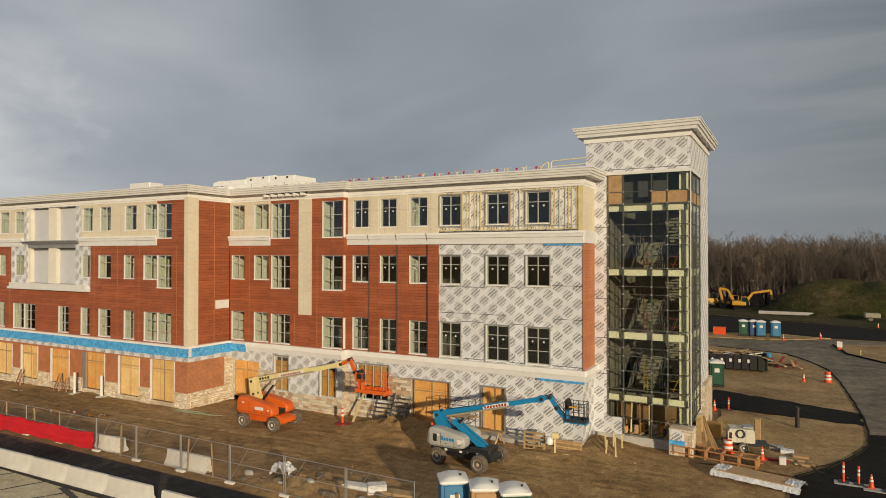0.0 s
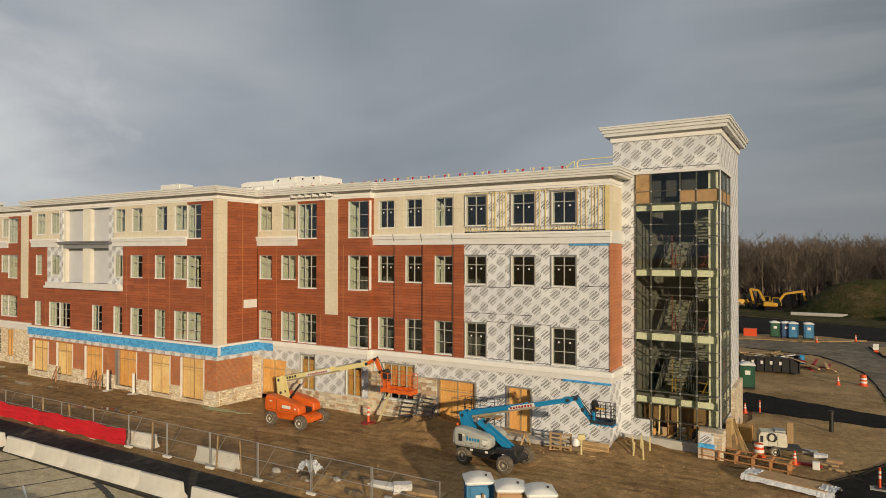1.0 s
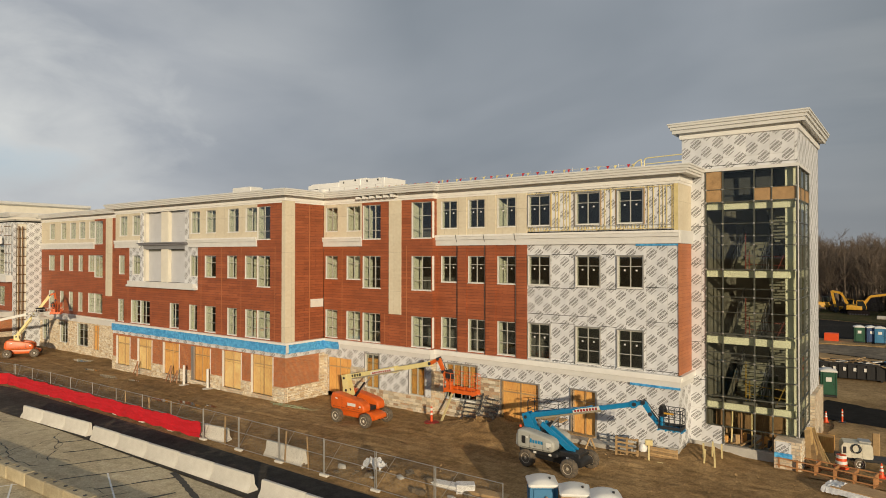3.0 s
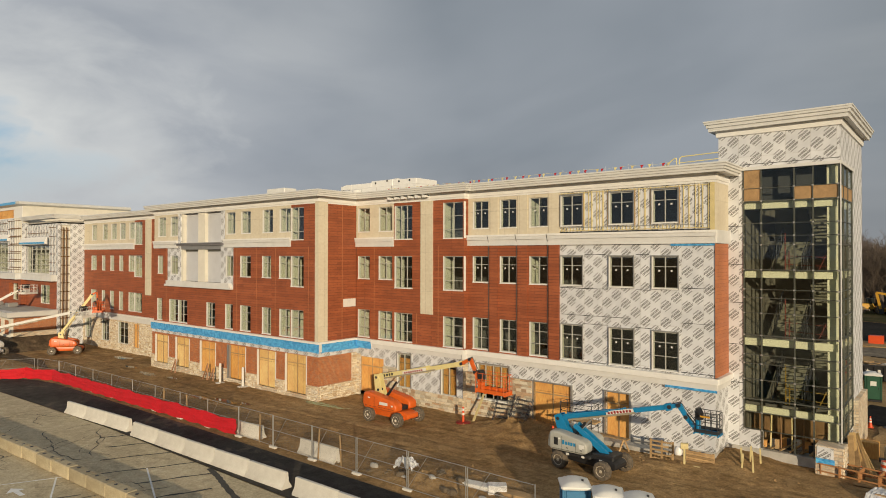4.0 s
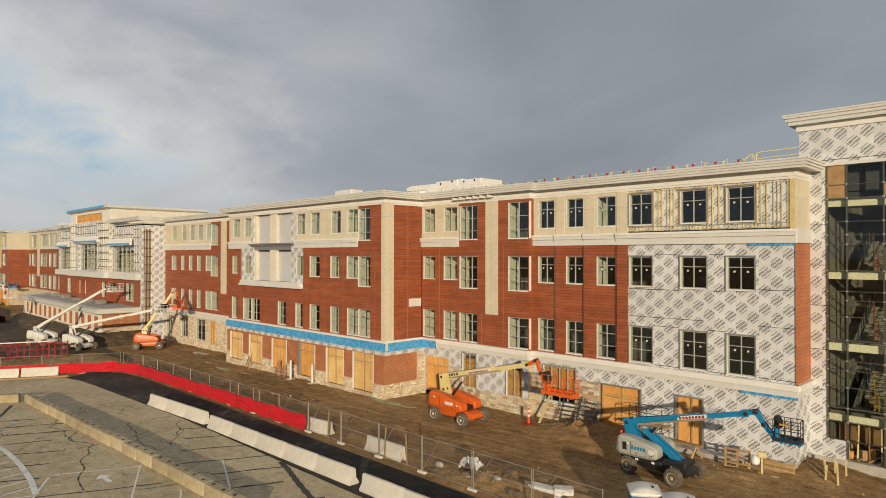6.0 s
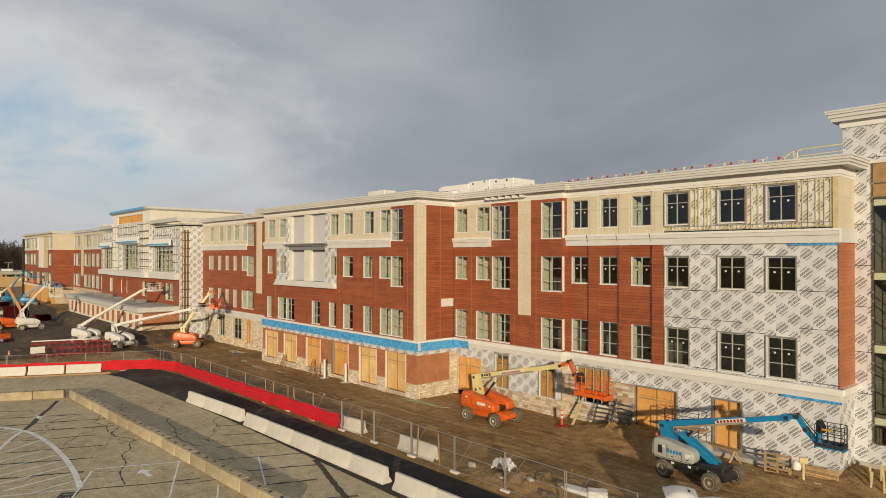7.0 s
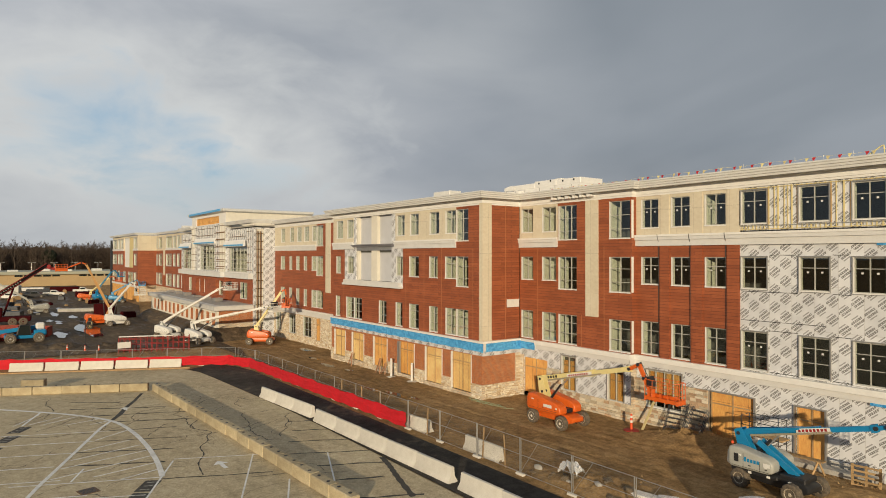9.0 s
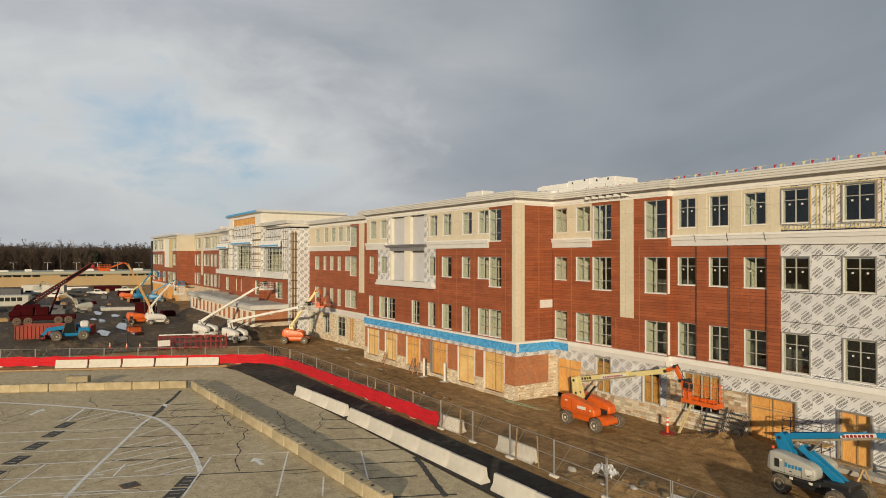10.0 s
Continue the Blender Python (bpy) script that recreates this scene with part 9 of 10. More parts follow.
for x, z in ((-0.3, 2.62), (1.3, 2.75), (2.9, 2.6), (4.3, 2.62)):
    s = Shape()
    s.box(x, x + 0.16, -1.19, -1.15, z, z + 0.17)
    part("vent", s, BLACK, o)
for x, w, h in ((0.2, 0.5, 0.0), (1.2, 0.9, 0.06), (3.6, 0.25, -0.03)):
    part("cap", Shape().box(x, x + w, -0.4, 0.6, 2.85, 3.05 + h, 0.03), WHITE, o, "white cap on the housing")
for x, r_ in ((-3.1, 0.55), (-1.75, 0.5)):
    s = Shape()
    s.lathe([(r_, 0.0), (r_, 1.85), (r_ * 0.9, 2.0), (r_ * 0.4, 2.08)], (x, -2.3, 0), 16)
    part("duct", s, WHITE, o, "round white duct")
o = thing("rooftop_unit", (-57.2, 42, 15.9), 0, "low white rooftop housing", "rooftop unit")
s = Shape()
s.box(-1.6, 1.5, -0.8, 0.8, 0, 2.65, 0.06)
part("housing", s, WHITE, o)
s = Shape()
r = random.Random(5)
for k, x in enumerate((-87, -84.5, -82, -79.5, -77, -75)):
    s = Shape()
    s.box(x, x + 1.2, 41, 42.2, 15.9, 17.3 + 0.3 * math.sin(x), 0.05)
    tagged(make("roof_bundle", s, FILM), "wrapped bundle of materials on the roof", "bundle", "bundles on the roof")
# guard rail and warning flags along the roof edge
o = thing("guard_rail", (-12.4, 37.3, 16.5), 0, "cream tube guard rail on the roof", "guard rail")
s = Shape()
s.path([(-1.6, 0, 0.05), (-0.9, 0, 0.55), (-0.75, 0, 0.6), (-0.7, 0, 0.0)], 0.03)
s.path([(-0.55, 0, 0.0), (-0.55, 0, 0.55), (-0.45, 0, 0.65), (1.6, 0, 0.7)], 0.03)
s.path([(-0.55, 0, 0.3), (1.6, 0, 0.35)], 0.025)
part("rail", s, CREAM, o)
FLAG_RED = mat("red_flag", (0.55, 0.03, 0.04), 0.7)
o = thing("flag_line", (-28, 37.2, 16.5), 0, "line of red and yellow warning flags along the roof", "flag line")
s = Shape()
s.path([(-9 + 1.5 * i, 0.4 if i < 6 else 0, 0.36 + 0.04 * math.cos(i * math.pi)) for i in range(17)], 0.006, 4)
part("rope", s, CREAM, o)
for i in range(17):
    s = Shape()
    s.rod((-9 + 1.5 * i, 0.4 if i < 6 else 0, 0), (-9 + 1.5 * i, 0.4 if i < 6 else 0, 0.48), 0.008, n=5)
    part("stanchion", s, STEEL, o)
for i in range(40):
    x = -8.9 + 0.6 * i + 0.15 * math.sin(i * 2.7)
    y = 0.4 if x < -0.2 else 0
    s = Shape()
    s.mesh([(x, y, 0.37), (x + 0.22, y - 0.02, 0.37), (x + 0.09, y - 0.06, 0.12), (x, y + 0.01, 0.37), (x + 0.22, y - 0.01, 0.37), (x + 0.09, y - 0.05, 0.12)], [(0, 1, 2), (5, 4, 3)])
    part("flag", s, (FLAG_RED, CREAM, FLAG_RED, STUD)[i % 4], o)


# ---- painted lines, patches and cracks of the parking lot ----
def stripe(name, pts, w, m, label, dz=0.045, wob=0.0, group=""):
    s = Shape()
    P = [Vector(p) for p in pts]
    L, R = [], []
    for i, p in enumerate(P):
        d = (P[min(i + 1, len(P) - 1)] - P[max(i - 1, 0)]).normalized()
        nr = Vector((-d.y, d.x)) * (w / 2 * (1 + wob * math.sin(i * 2.7 + p.x)))
        L.append((p.x + nr.x, p.y + nr.y, gz(p.x) + dz))
        R.append((p.x - nr.x, p.y - nr.y, gz(p.x) + dz))
    for i in range(len(P) - 1):
        s.face([R[i], R[i + 1], L[i + 1], L[i]])
    return tagged(make(name, s, m), label, name.replace("_", " "), group, "structure")


def smooth(pts, n=6):
    out = []
    for i in range(len(pts) - 1):
        a, b, c, d = [Vector(pts[max(0, min(len(pts) - 1, i + k))]) for k in (-1, 0, 1, 2)]
        for j in range(n):
            t = j / n
            out.append(0.5 * ((2 * b) + (c - a) * t + (2 * a - 5 * b + 4 * c - d) * t * t + (3 * b - a - 3 * c + d) * t ** 3))
    return out + [Vector(pts[-1])]


arc = smooth([(-64, -6.5), (-60.7, -1.85), (-58.05, 0.92), (-55.04, 3.58), (-52.5, 5.55), (-49.2, 7.35), (-45.8, 7.95), (-41.84, 8.1), (-38.0, 7.95), (-35.16, 7.63)])
stripe("painted_arc", arc, 0.28, PAINT_WHITE, "broad worn white arc painted on the lot")
stripe("painted_line", [(-49.2, 7.33), (-47.6, 6.5), (-41.65, 4.16), (-37.4, 2.45), (-30, -0.3)], 0.2, PAINT_WHITE, "worn white diagonal line", 0.047)
stripe("tar_seam", [(-57.8, 10.9), (-55.2, 9.9), (-53, 8.9), (-51, 8.2), (-49.3, 7.4)], 0.3, SEALANT, "black sealed seam in the asphalt", 0.044, 0.2)
OLD_PAINT = land("dull_worn_paint", ((0.3, (0.20, 0.19, 0.16)), (0.55, (0.42, 0.40, 0.35))), (0.9, 3.0, 14.0), 0.8, 0.1)
# stalls: lines run along one slant, 2.3 m apart
sd = Vector((0.40, 0.917))
for k, (x, y, ln) in enumerate(((-42.05, -1.25, 4.9), (-44.1, 0.2, 4.5), (-46.4, 0.9, 5.2), (-48.7, 1.5, 5.8), (-39.9, -2.2, 6), (-37.6, -3.2, 8))):
    a = Vector((x, y)) - sd * 3.5
    stripe("painted_line", [a, Vector((x, y)) + sd * ln], 0.11, PAINT_WHITE, "worn white stall line", 0.046, group="stall lines")
stripe("painted_line", [(-55.0, 3.6), (-51.1, 2.25)], 0.14, PAINT_WHITE, "worn white stall line", 0.046, group="stall lines")
for a, b in (((-42.4, 4.8), (-43.3, 7.5)), ((-40.8, 4.1), (-41.8, 7.8)), ((-39.5, 3.5), (-40.4, 7.9)), ((-37.9, 2.9), (-39.15, 7.95)), ((-37.08, 4.73), (-37.71, 7.85)), ((-35.9, 5.8), (-36.45, 7.7)),
             ((-44.47, 5.77), (-45.9, 7.81)), ((-51.25, 2.65), (-52.6, 4.75)), ((-50.65, 3.3), (-52.0, 5.65)), ((-49.75, 4.7), (-50.3, 6.8)), ((-48.9, 6.0), (-49.3, 7.1))):
    stripe("painted_line", [a, b], 0.12, PAINT_WHITE, "worn white hatching line", 0.0465, group="hatching lines")
for a, b in (((-37.85, 1.16), (-35.04, 7.55)), ((-35.46, 0.93), (-32.9, 6.4)), ((-37.0, -1.1), (-41.0, 0.8)), ((-36.9, 3.7), (-38.8, 4.5)), ((-31.9, 6.1), (-37.5, 8.7)), ((-37.73, 8.81), (-35.8, 12.94)), ((-51.4, 1.8), (-54.2, 3.45))):
    stripe("painted_line", [a, b], 0.1, PAINT_WHITE, "worn white stall line", 0.0462, group="stall lines")
for a, b in (((-29.7, 9.9), (-36.1, 12.7)), ((-28.5, 11.7), (-31.0, 12.8)), ((-33.9, 16.3), (-26, 13.2))):
    stripe("painted_line", [a, b], 0.085, PAINT_WHITE, "worn white stall line", 0.046, group="stall lines")
for x, y in ((-50.06, 2.1), (-47.9, 1.38), (-45.4, 0.4), (-42.8, -0.5), (-40.4, -1.6), (-34.1, 6.75), (-32.6, 5.9)):
    c = Vector((x, y))
    along = Vector((-0.86, 0.51))
    stripe("stall_mark", [c - along * 0.78, c + along * 0.78], 0.8, SEALANT, "black painted rectangle at the head of a stall", 0.045, group="stall marks")
    for k in (-0.5, 0.0, 0.5):
        q = c + along * k
        stripe("stall_mark_bar", [q - sd * 0.22, q + sd * 0.22], 0.10, OLD_PAINT, "dull bars on the black rectangle", 0.049, group="stall marks")


def arrow(x, y, ang, k=1.0):
    s = Shape()
    m = pose(x, y, gz(x) + 0.046, 0, 0, ang)
    s.face([(-1.0 * k, -0.12, 0), (0.1 * k, -0.12, 0), (0.1 * k, 0.12, 0), (-1.0 * k, 0.12, 0)])
    s.face([(0.1 * k, -0.42, 0), (0.95 * k, 0, 0), (0.1 * k, 0.42, 0)])
    tagged(make("painted_arrow", s.moved(m), PAINT_WHITE), "worn white arrow on the asphalt", "arrow", "painted arrows", "structure")


arrow(-35.3, 10.68, 182, 0.75)
arrow(-55.6, 0.6, 152)
arrow(-52.55, 8.78, 175, 0.6)
# sealed joints across the lane between blocks and barriers, and in the lot
for a, b in (((-41.77, 17.14), (-41.09, 18.5)), ((-39.44, 16.45), (-38.42, 18.5)), ((-37.2, 15.27), (-35.54, 18.6)), ((-34.87, 14.38), (-32.72, 18.6)), ((-32.04, 14.8), (-30.5, 18.12)), ((-29.63, 14.2), (-28.49, 16.93)), ((-26.9, 13.9), (-25.3, 17.2)), ((-24.0, 13.6), (-22.2, 17.6)),
             ((-57.37, 5.63), (-55.23, 8.81)), ((-54.72, 5.37), (-51.48, 11.41)), ((-51.79, 5.83), (-49.07, 12.2)), ((-48.78, 7.54), (-46.6, 12.1)), ((-46.56, 6.5), (-44.91, 10.6)), ((-44.22, 5.74), (-42.14, 10.32)), ((-42.43, 4.18), (-39.83, 9.3)), ((-39.71, 3.92), (-37.6, 8.3)), ((-34.8, 7.44), (-32.5, 12.5))):
    a, b = Vector(a), Vector(b)
    stripe("tar_seam", [a.lerp(b, f) + Vector((0.05 * math.sin(9 * f + a.x), 0)) for f in (0.0, 0.2, 0.4, 0.6, 0.8, 1.0)], 0.10 + 0.05 * abs(math.sin(a.x)), SEALANT, "black sealed joint across the asphalt", 0.044, 0.45, "sealed joints")
stripe("crack", smooth([(-46.0, 12.3), (-44.2, 11.3), (-42.3, 12.1), (-41.4, 11.6), (-40.3, 11.35), (-39.2, 10.6), (-37.7, 10.4), (-36.2, 9.7), (-34.2, 9.4)], 4), 0.065, SEALANT, "long wandering crack in the old asphalt", 0.0437, 0.6, "cracks in the lot")
stripe("tar_seam", smooth([(-31.3, 18.4), (-29.8, 18.0), (-28.0, 17.4), (-25.3, 16.6)]), 0.3, SEALANT, "black sealed seam in the asphalt", 0.0445, 0.2)
rr = random.Random(21)
for k in range(90):
    x, y = rr.uniform(-66, -14), rr.uniform(-10, 18)
    a = rr.choice((rr.gauss(1.15, 0.25), rr.gauss(2.75, 0.3)))
    pts = []
    for i in range(rr.randint(8, 22)):
        pts.append((x, y))
        a += rr.gauss(0, 0.35)
        a = a * 0.9 + 0.1 * (1.15 if k % 2 else 2.75)
        x, y = x + 0.45 * math.cos(a), y + 0.45 * math.sin(a)
        if y > 18.2 or (x < -58 and y > 12.0 + (x + 58) * 2):
            break
    if len(pts) > 3:
        stripe("crack", pts, rr.uniform(0.02, 0.055), SEALANT, "wandering crack in the old asphalt", 0.0435, 0.6, "cracks in the lot")

o = thing("storm_drain", (-35.03, 4.26, 0.046), 12, "rusty square storm drain with dark stains round it", "drain")
part("frame", Shape().box(-0.42, 0.42, -0.42, 0.42, -0.02, 0.004), RUSTY, o)
for k in range(6):
    part("bar", Shape().box(-0.34 + 0.12 * k, -0.28 + 0.12 * k, -0.34, 0.34, 0.004, 0.012), DARK_STEEL, o)

# ---- the yard beyond the screen ----
o = thing("steel_rack", (-83.7, 17.2, gz(-83)), 72, "stack of red steel guard frames behind the screen", "steel frames")
for i in range(14):
    s = Shape()
    x = -3.9 + 0.6 * i
    for y in (-0.6, 0.6):
        s.rod((x, y, 0), (x, y, 1.85), 0.04, n=6)
    for z in (0.2, 0.75, 1.3, 1.85):
        s.rod((x, -0.6, z), (x, 0.6, z), 0.025, n=5)
    part("frame", s, RED, o, "red steel frame")
for z in (0.3, 1.0, 1.6):
    for y in (-0.62, 0.62):
        s = Shape()
        s.rod((-3.9, y, z), (3.9, y, z), 0.035, n=6)
        part("rail", s, RED, o)
s = Shape()
s.beam((-3.9, -0.3, 1.93), (2.2, -0.3, 1.93), 0.3, 0.1)
part("beam", s, WHITE, o, "pale beam on top")
s = Shape()
s.box(-83.0, -82.95, 13.0, 14.4, 0.5, 1.2)
tagged(make("sign_board", s, WHITE), "white blank sign on the fence", "sign")
o = thing("light_mast", (-91.0, 10.6, gz(-91)), 0, "dark work-light mast with four lamps", "work light")
s = Shape()
s.rod((0, 0, 0), (0, 0, 3.6), 0.05)
for a in range(3):
    s.rod((0, 0, 0.7), (0.6 * math.cos(a * 2.1), 0.6 * math.sin(a * 2.1), 0.0), 0.03)
part("mast", s, BLACK, o)
for y, z in ((-0.45, 3.3), (0.4, 3.2), (-0.4, 3.75), (0.5, 3.7)):
    s = Shape()
    s.box(-0.1, 0.12, y - 0.2, y + 0.2, z - 0.18, z + 0.18, 0.04)
    part("lamp", s, BLACK, o, "dark floodlight head")
for i, (x, y, w, d) in enumerate(((-112.0, 13.6, 8.5, 1.5), (-108, 9.4, 3.6, 0.8), (-159, 14, 5, 1.1), (-138, 14.0, 3.8, 0.7), (-126, 10.8, 2.0, 0.45), (-172, 10, 6, 1.3), (-150, 9.0, 3, 0.7), (-128.7, 10.9, 1.8, 0.5), (-146, 11.6, 4.5, 0.7), (-132, 9.8, 2.4, 0.5))):
    s = Shape()
    ring = [(x + w * math.cos(a) * (1 + 0.3 * math.sin(2.3 * a + i)), y + d * math.sin(a) * (1 + 0.3 * math.cos(3 * a + i)), gz(x) + 0.24) for a in [2 * math.pi * k / 22 for k in range(22)]]
    s.face(ring)
    tagged(make("puddle", s, WATER), "shallow puddle reflecting the sky", "puddle", "puddles on the site", "structure")


def earth_heap(x0, y0, lx, ly, h, seed):
    """A low heap of dug earth with a lumpy skin."""
    s = Shape()
    n = 22
    pts = []
    for b in range(n + 1):
        for a in range(n + 1):
            u, v = 2 * a / n - 1, 2 * b / n - 1
            k = max(0.0, 1 - u * u - v * v)
            x, y = x0 + lx * u, y0 + ly * v
            pts.append((x, y, gz(x) + 0.08 + h * k ** 0.8 * (0.75 + 0.7 * noise.noise((x * 0.9, y * 0.9, seed))) + 0.22 * k * noise.noise((x * 2.6, y * 2.6, seed))))
    s.mesh(pts, [(b * (n + 1) + a, b * (n + 1) + a + 1, (b + 1) * (n + 1) + a + 1, (b + 1) * (n + 1) + a) for b in range(n) for a in range(n)])
    tagged(make("earth_mound", s, SHADED_WET_MUD), "low heap of dug brown earth behind the fence", "earth heap", "heaps of earth")


for q in ((-95.5, 4.6, 4.0, 2.8, 0.55, 1), (-94.5, 8.6, 3.4, 2.0, 0.5, 2), (-91.5, 13.4, 3.4, 2.2, 0.4, 3), (-101, 19.0, 3.0, 1.6, 0.4, 4), (-90.0, 0.5, 3.4, 3.0, 0.5, 5)):
    earth_heap(*q)
s = Shape()
s.box(-4.2, 4.2, -0.9, 0.9, 0, 0.7, 0.08)
o = make("concrete_slab", s, CONCRETE)
o.matrix_basis = pose(-152, 17.0, gz(-152) + 0.1, 0, 0, 72)
tagged(o, "pale concrete slab lying in the mud", "slab")


def bus(at, turn):
    o = thing("bus", at, turn, "greyish white shuttle bus with dark windows", "bus")
    s = Shape()
    s.box(-5, 5, -1.2, 1.2, 0.5, 3.0, 0.2)
    part("body", s, PALE_GREY, o, "greyish white body")
    for k in range(7):
        for y in (-1.22, 1.2):
            s = Shape()
            s.box(-4.2 + 1.15 * k, -3.25 + 1.15 * k, y, y + 0.02, 1.65, 2.5)
            part("window", s, DARK_GLASS, o, "dark window")
    for x in (-3.2, 3.4):
        for y in (-1.05, 1.05):
            wheel(o, (x, y, 0.48), 0.48, 0.3, WHITE)


bus((-172, -4.6, gz(-172)), 78)


def pickup(at, turn, m, label):
    o = thing("pickup_truck", at, turn, label, "truck", "parked trucks")
    s = Shape()
    s.loft([[(x, y, z) for x, z in ((-2.7, 0.5), (2.7, 0.5), (2.75, 1.05), (1.2, 1.15), (0.6, 1.75), (-0.7, 1.8), (-0.9, 1.15), (-2.7, 1.1))] for y in (0.92, -0.92)])
    part("body", s, m, o, "painted body")
    s = Shape()
    s.box(-0.65, 0.75, -0.94, 0.94, 1.2, 1.65)
    part("window", s, DARK_GLASS, o, "dark windows")
    for x in (-1.75, 1.75):
        for y in (-0.85, 0.85):
            wheel(o, (x, y, 0.38), 0.38, 0.26, STEEL)


for i, (x, y, t, m) in enumerate(((-205, 6, 75, WHITE), (-210, 12, 80, BLACK), (-215, 17, 80, WHITE), (-220, 0, 75, PALE_GREY), (-230, 26, 80, WHITE))):
    pickup((x, y, gz(x)), t, m, ("white", "black", "white", "grey", "white")[i] + " pickup truck parked in the muddy yard")


def container(at, turn, size, m, label, name="storage_container"):
    lx, ly, lz = size
    o = thing(name, at, turn, label, "container", "boxes of the far yard")
    s = Shape()
    s.box(-lx / 2, lx / 2, -ly / 2, ly / 2, 0.15, lz, 0.05)
    n = int(lx / 0.6)
    for k in range(n):
        x = -lx / 2 + 0.3 + k * 0.6
        for y in (-ly / 2 - 0.02, ly / 2 + 0.02):
            s.box(x, x + 0.3, y - 0.02, y + 0.02, 0.3, lz - 0.15)
    part("shell", s, m, o, "ribbed steel shell")


for i, (x, y, t, sz, m, c) in enumerate(((-215, -6, 75, (9, 2.4, 2.6), DARK_STEEL, "dark"), (-236, 4, 70, (12, 2.5, 2.6), PALE_GREY, "grey"), (-180, -2, 80, (6, 2.4, 2.0), DARK_STEEL, "dark"), (-160, 3.5, 75, (6, 2.4, 1.2), DARK_STEEL, "dark"),
                                         (-228, 14, 80, (6, 2.4, 1.6), DARK_STEEL, "dark"), (-240, 22, 80, (8, 2.4, 1.6), MAROON, "maroon"), (-146, 4, 70, (5, 2.2, 1.2), DARK_STEEL, "dark"), (-206, 24, 85, (5, 2.4, 1.6), MAROON, "maroon"), (-125, 17.6, 70, (3.2, 2.2, 3.4), MAROON, "maroon"), (-250, 10, 80, (14, 2.6, 1.2), WHITE, "white"))):
    container((x, y, gz(x)), t, sz, m, c + " steel container in the far yard")
# steel pipes and stacks in the yard
rr = random.Random(3)
for i in range(52):
    x = rr.uniform(-235, -98)
    y = rr.uniform(-12, 24) if x < -130 else rr.uniform(7, 18)
    if (x + 119) ** 2 + (y - 17) ** 2 < 25 or (x > -98 and y > 18) or (x > -168 and 6.5 < y < 18.5) or (x > -125 and i % 2):
        continue
    w, d, h = rr.uniform(0.8, 3.2), rr.uniform(0.6, 1.6), rr.uniform(0.3, 1.1)
    s = Shape()
    s.box(-w / 2, w / 2, -d / 2, d / 2, 0, h, 0.05)
    s.box(-w / 2 + 0.1, w / 2 - 0.2, -d / 2 + 0.1, d / 2 - 0.1, h, h + 0.2, 0.04)
    o = make("material_pallet", s, rr.choice((LUMBER, DARK_STEEL, BLACK, DARK_STEEL, OLD_PLY, BLACK, MAROON)))
    o.matrix_basis = pose(x, y, gz(x), 0, 0, rr.uniform(0, 180))
    tagged(o, "covered stack of building materials in the yard", "material stack", "stacks of materials")

# long low building, lamps and woods beyond the yard
FARWALL = mat("ochre_wall", (0.50, 0.36, 0.19), 0.85, 0, 0.06, 0.2, 3)
FARROOF = mat("pale_green_roof", (0.42, 0.42, 0.33), 0.7, 0, 0.05, 0.1, 3)
o = thing("warehouse", (-300, 10, gz(-300)), 90, "long low ochre warehouse with a pale flat roof", "building")
s = Shape()
s.box(-90, 55, -15, 15, -0.5, 4.6)
part("wall", s, FARWALL, o, "ochre wall")
s = Shape()
s.box(-91, 56, -16, 16, 4.6, 5.6)
part("roof", s, FARROOF, o, "pale green roof edge")
for k in range(34):
    if k % 7 in (4, 5):
        continue
    s = Shape()
    x = -60 + 3.0 * k
    s.box(x, x + 2.5, -15.06, -15.0, 3.75, 4.4)
    part("window", s, DARK_GLASS, o, "dark strip window")
for k in range(9):
    s = Shape()
    x = -40 + 9.5 * k
    s.box(x, x + 2.4 + (k % 3), -8, -4, 5.6, 6.2 + 0.3 * (k % 2), 0.1)
    part("roof_unit", s, WHITE, o, "pale roof unit")
for k, y in enumerate((-22, -6, 7, 18, 27, 36, 44, 52)):
    o = thing("street_lamp", (-335 - 6 * (k % 3), y, -0.4), 0, "tall twin-headed parking lot lamp", "street lamp", "lamps beyond the warehouse")
    s = Shape()
    s.rod((0, 0, 0), (0, 0, 8.6), 0.12, 0.08)
    part("pole", s, STEEL, o)
    for sg in (-1, 1):
        s = Shape()
        s.beam((0, 0, 8.5), (0, sg * 0.9, 8.6), 0.1, 0.1)
        s.box(-0.3, 0.3, sg * 1.1 - 0.4, sg * 1.1 + 0.4, 8.5, 8.72)
        part("lamp_head", s, STEEL, o)


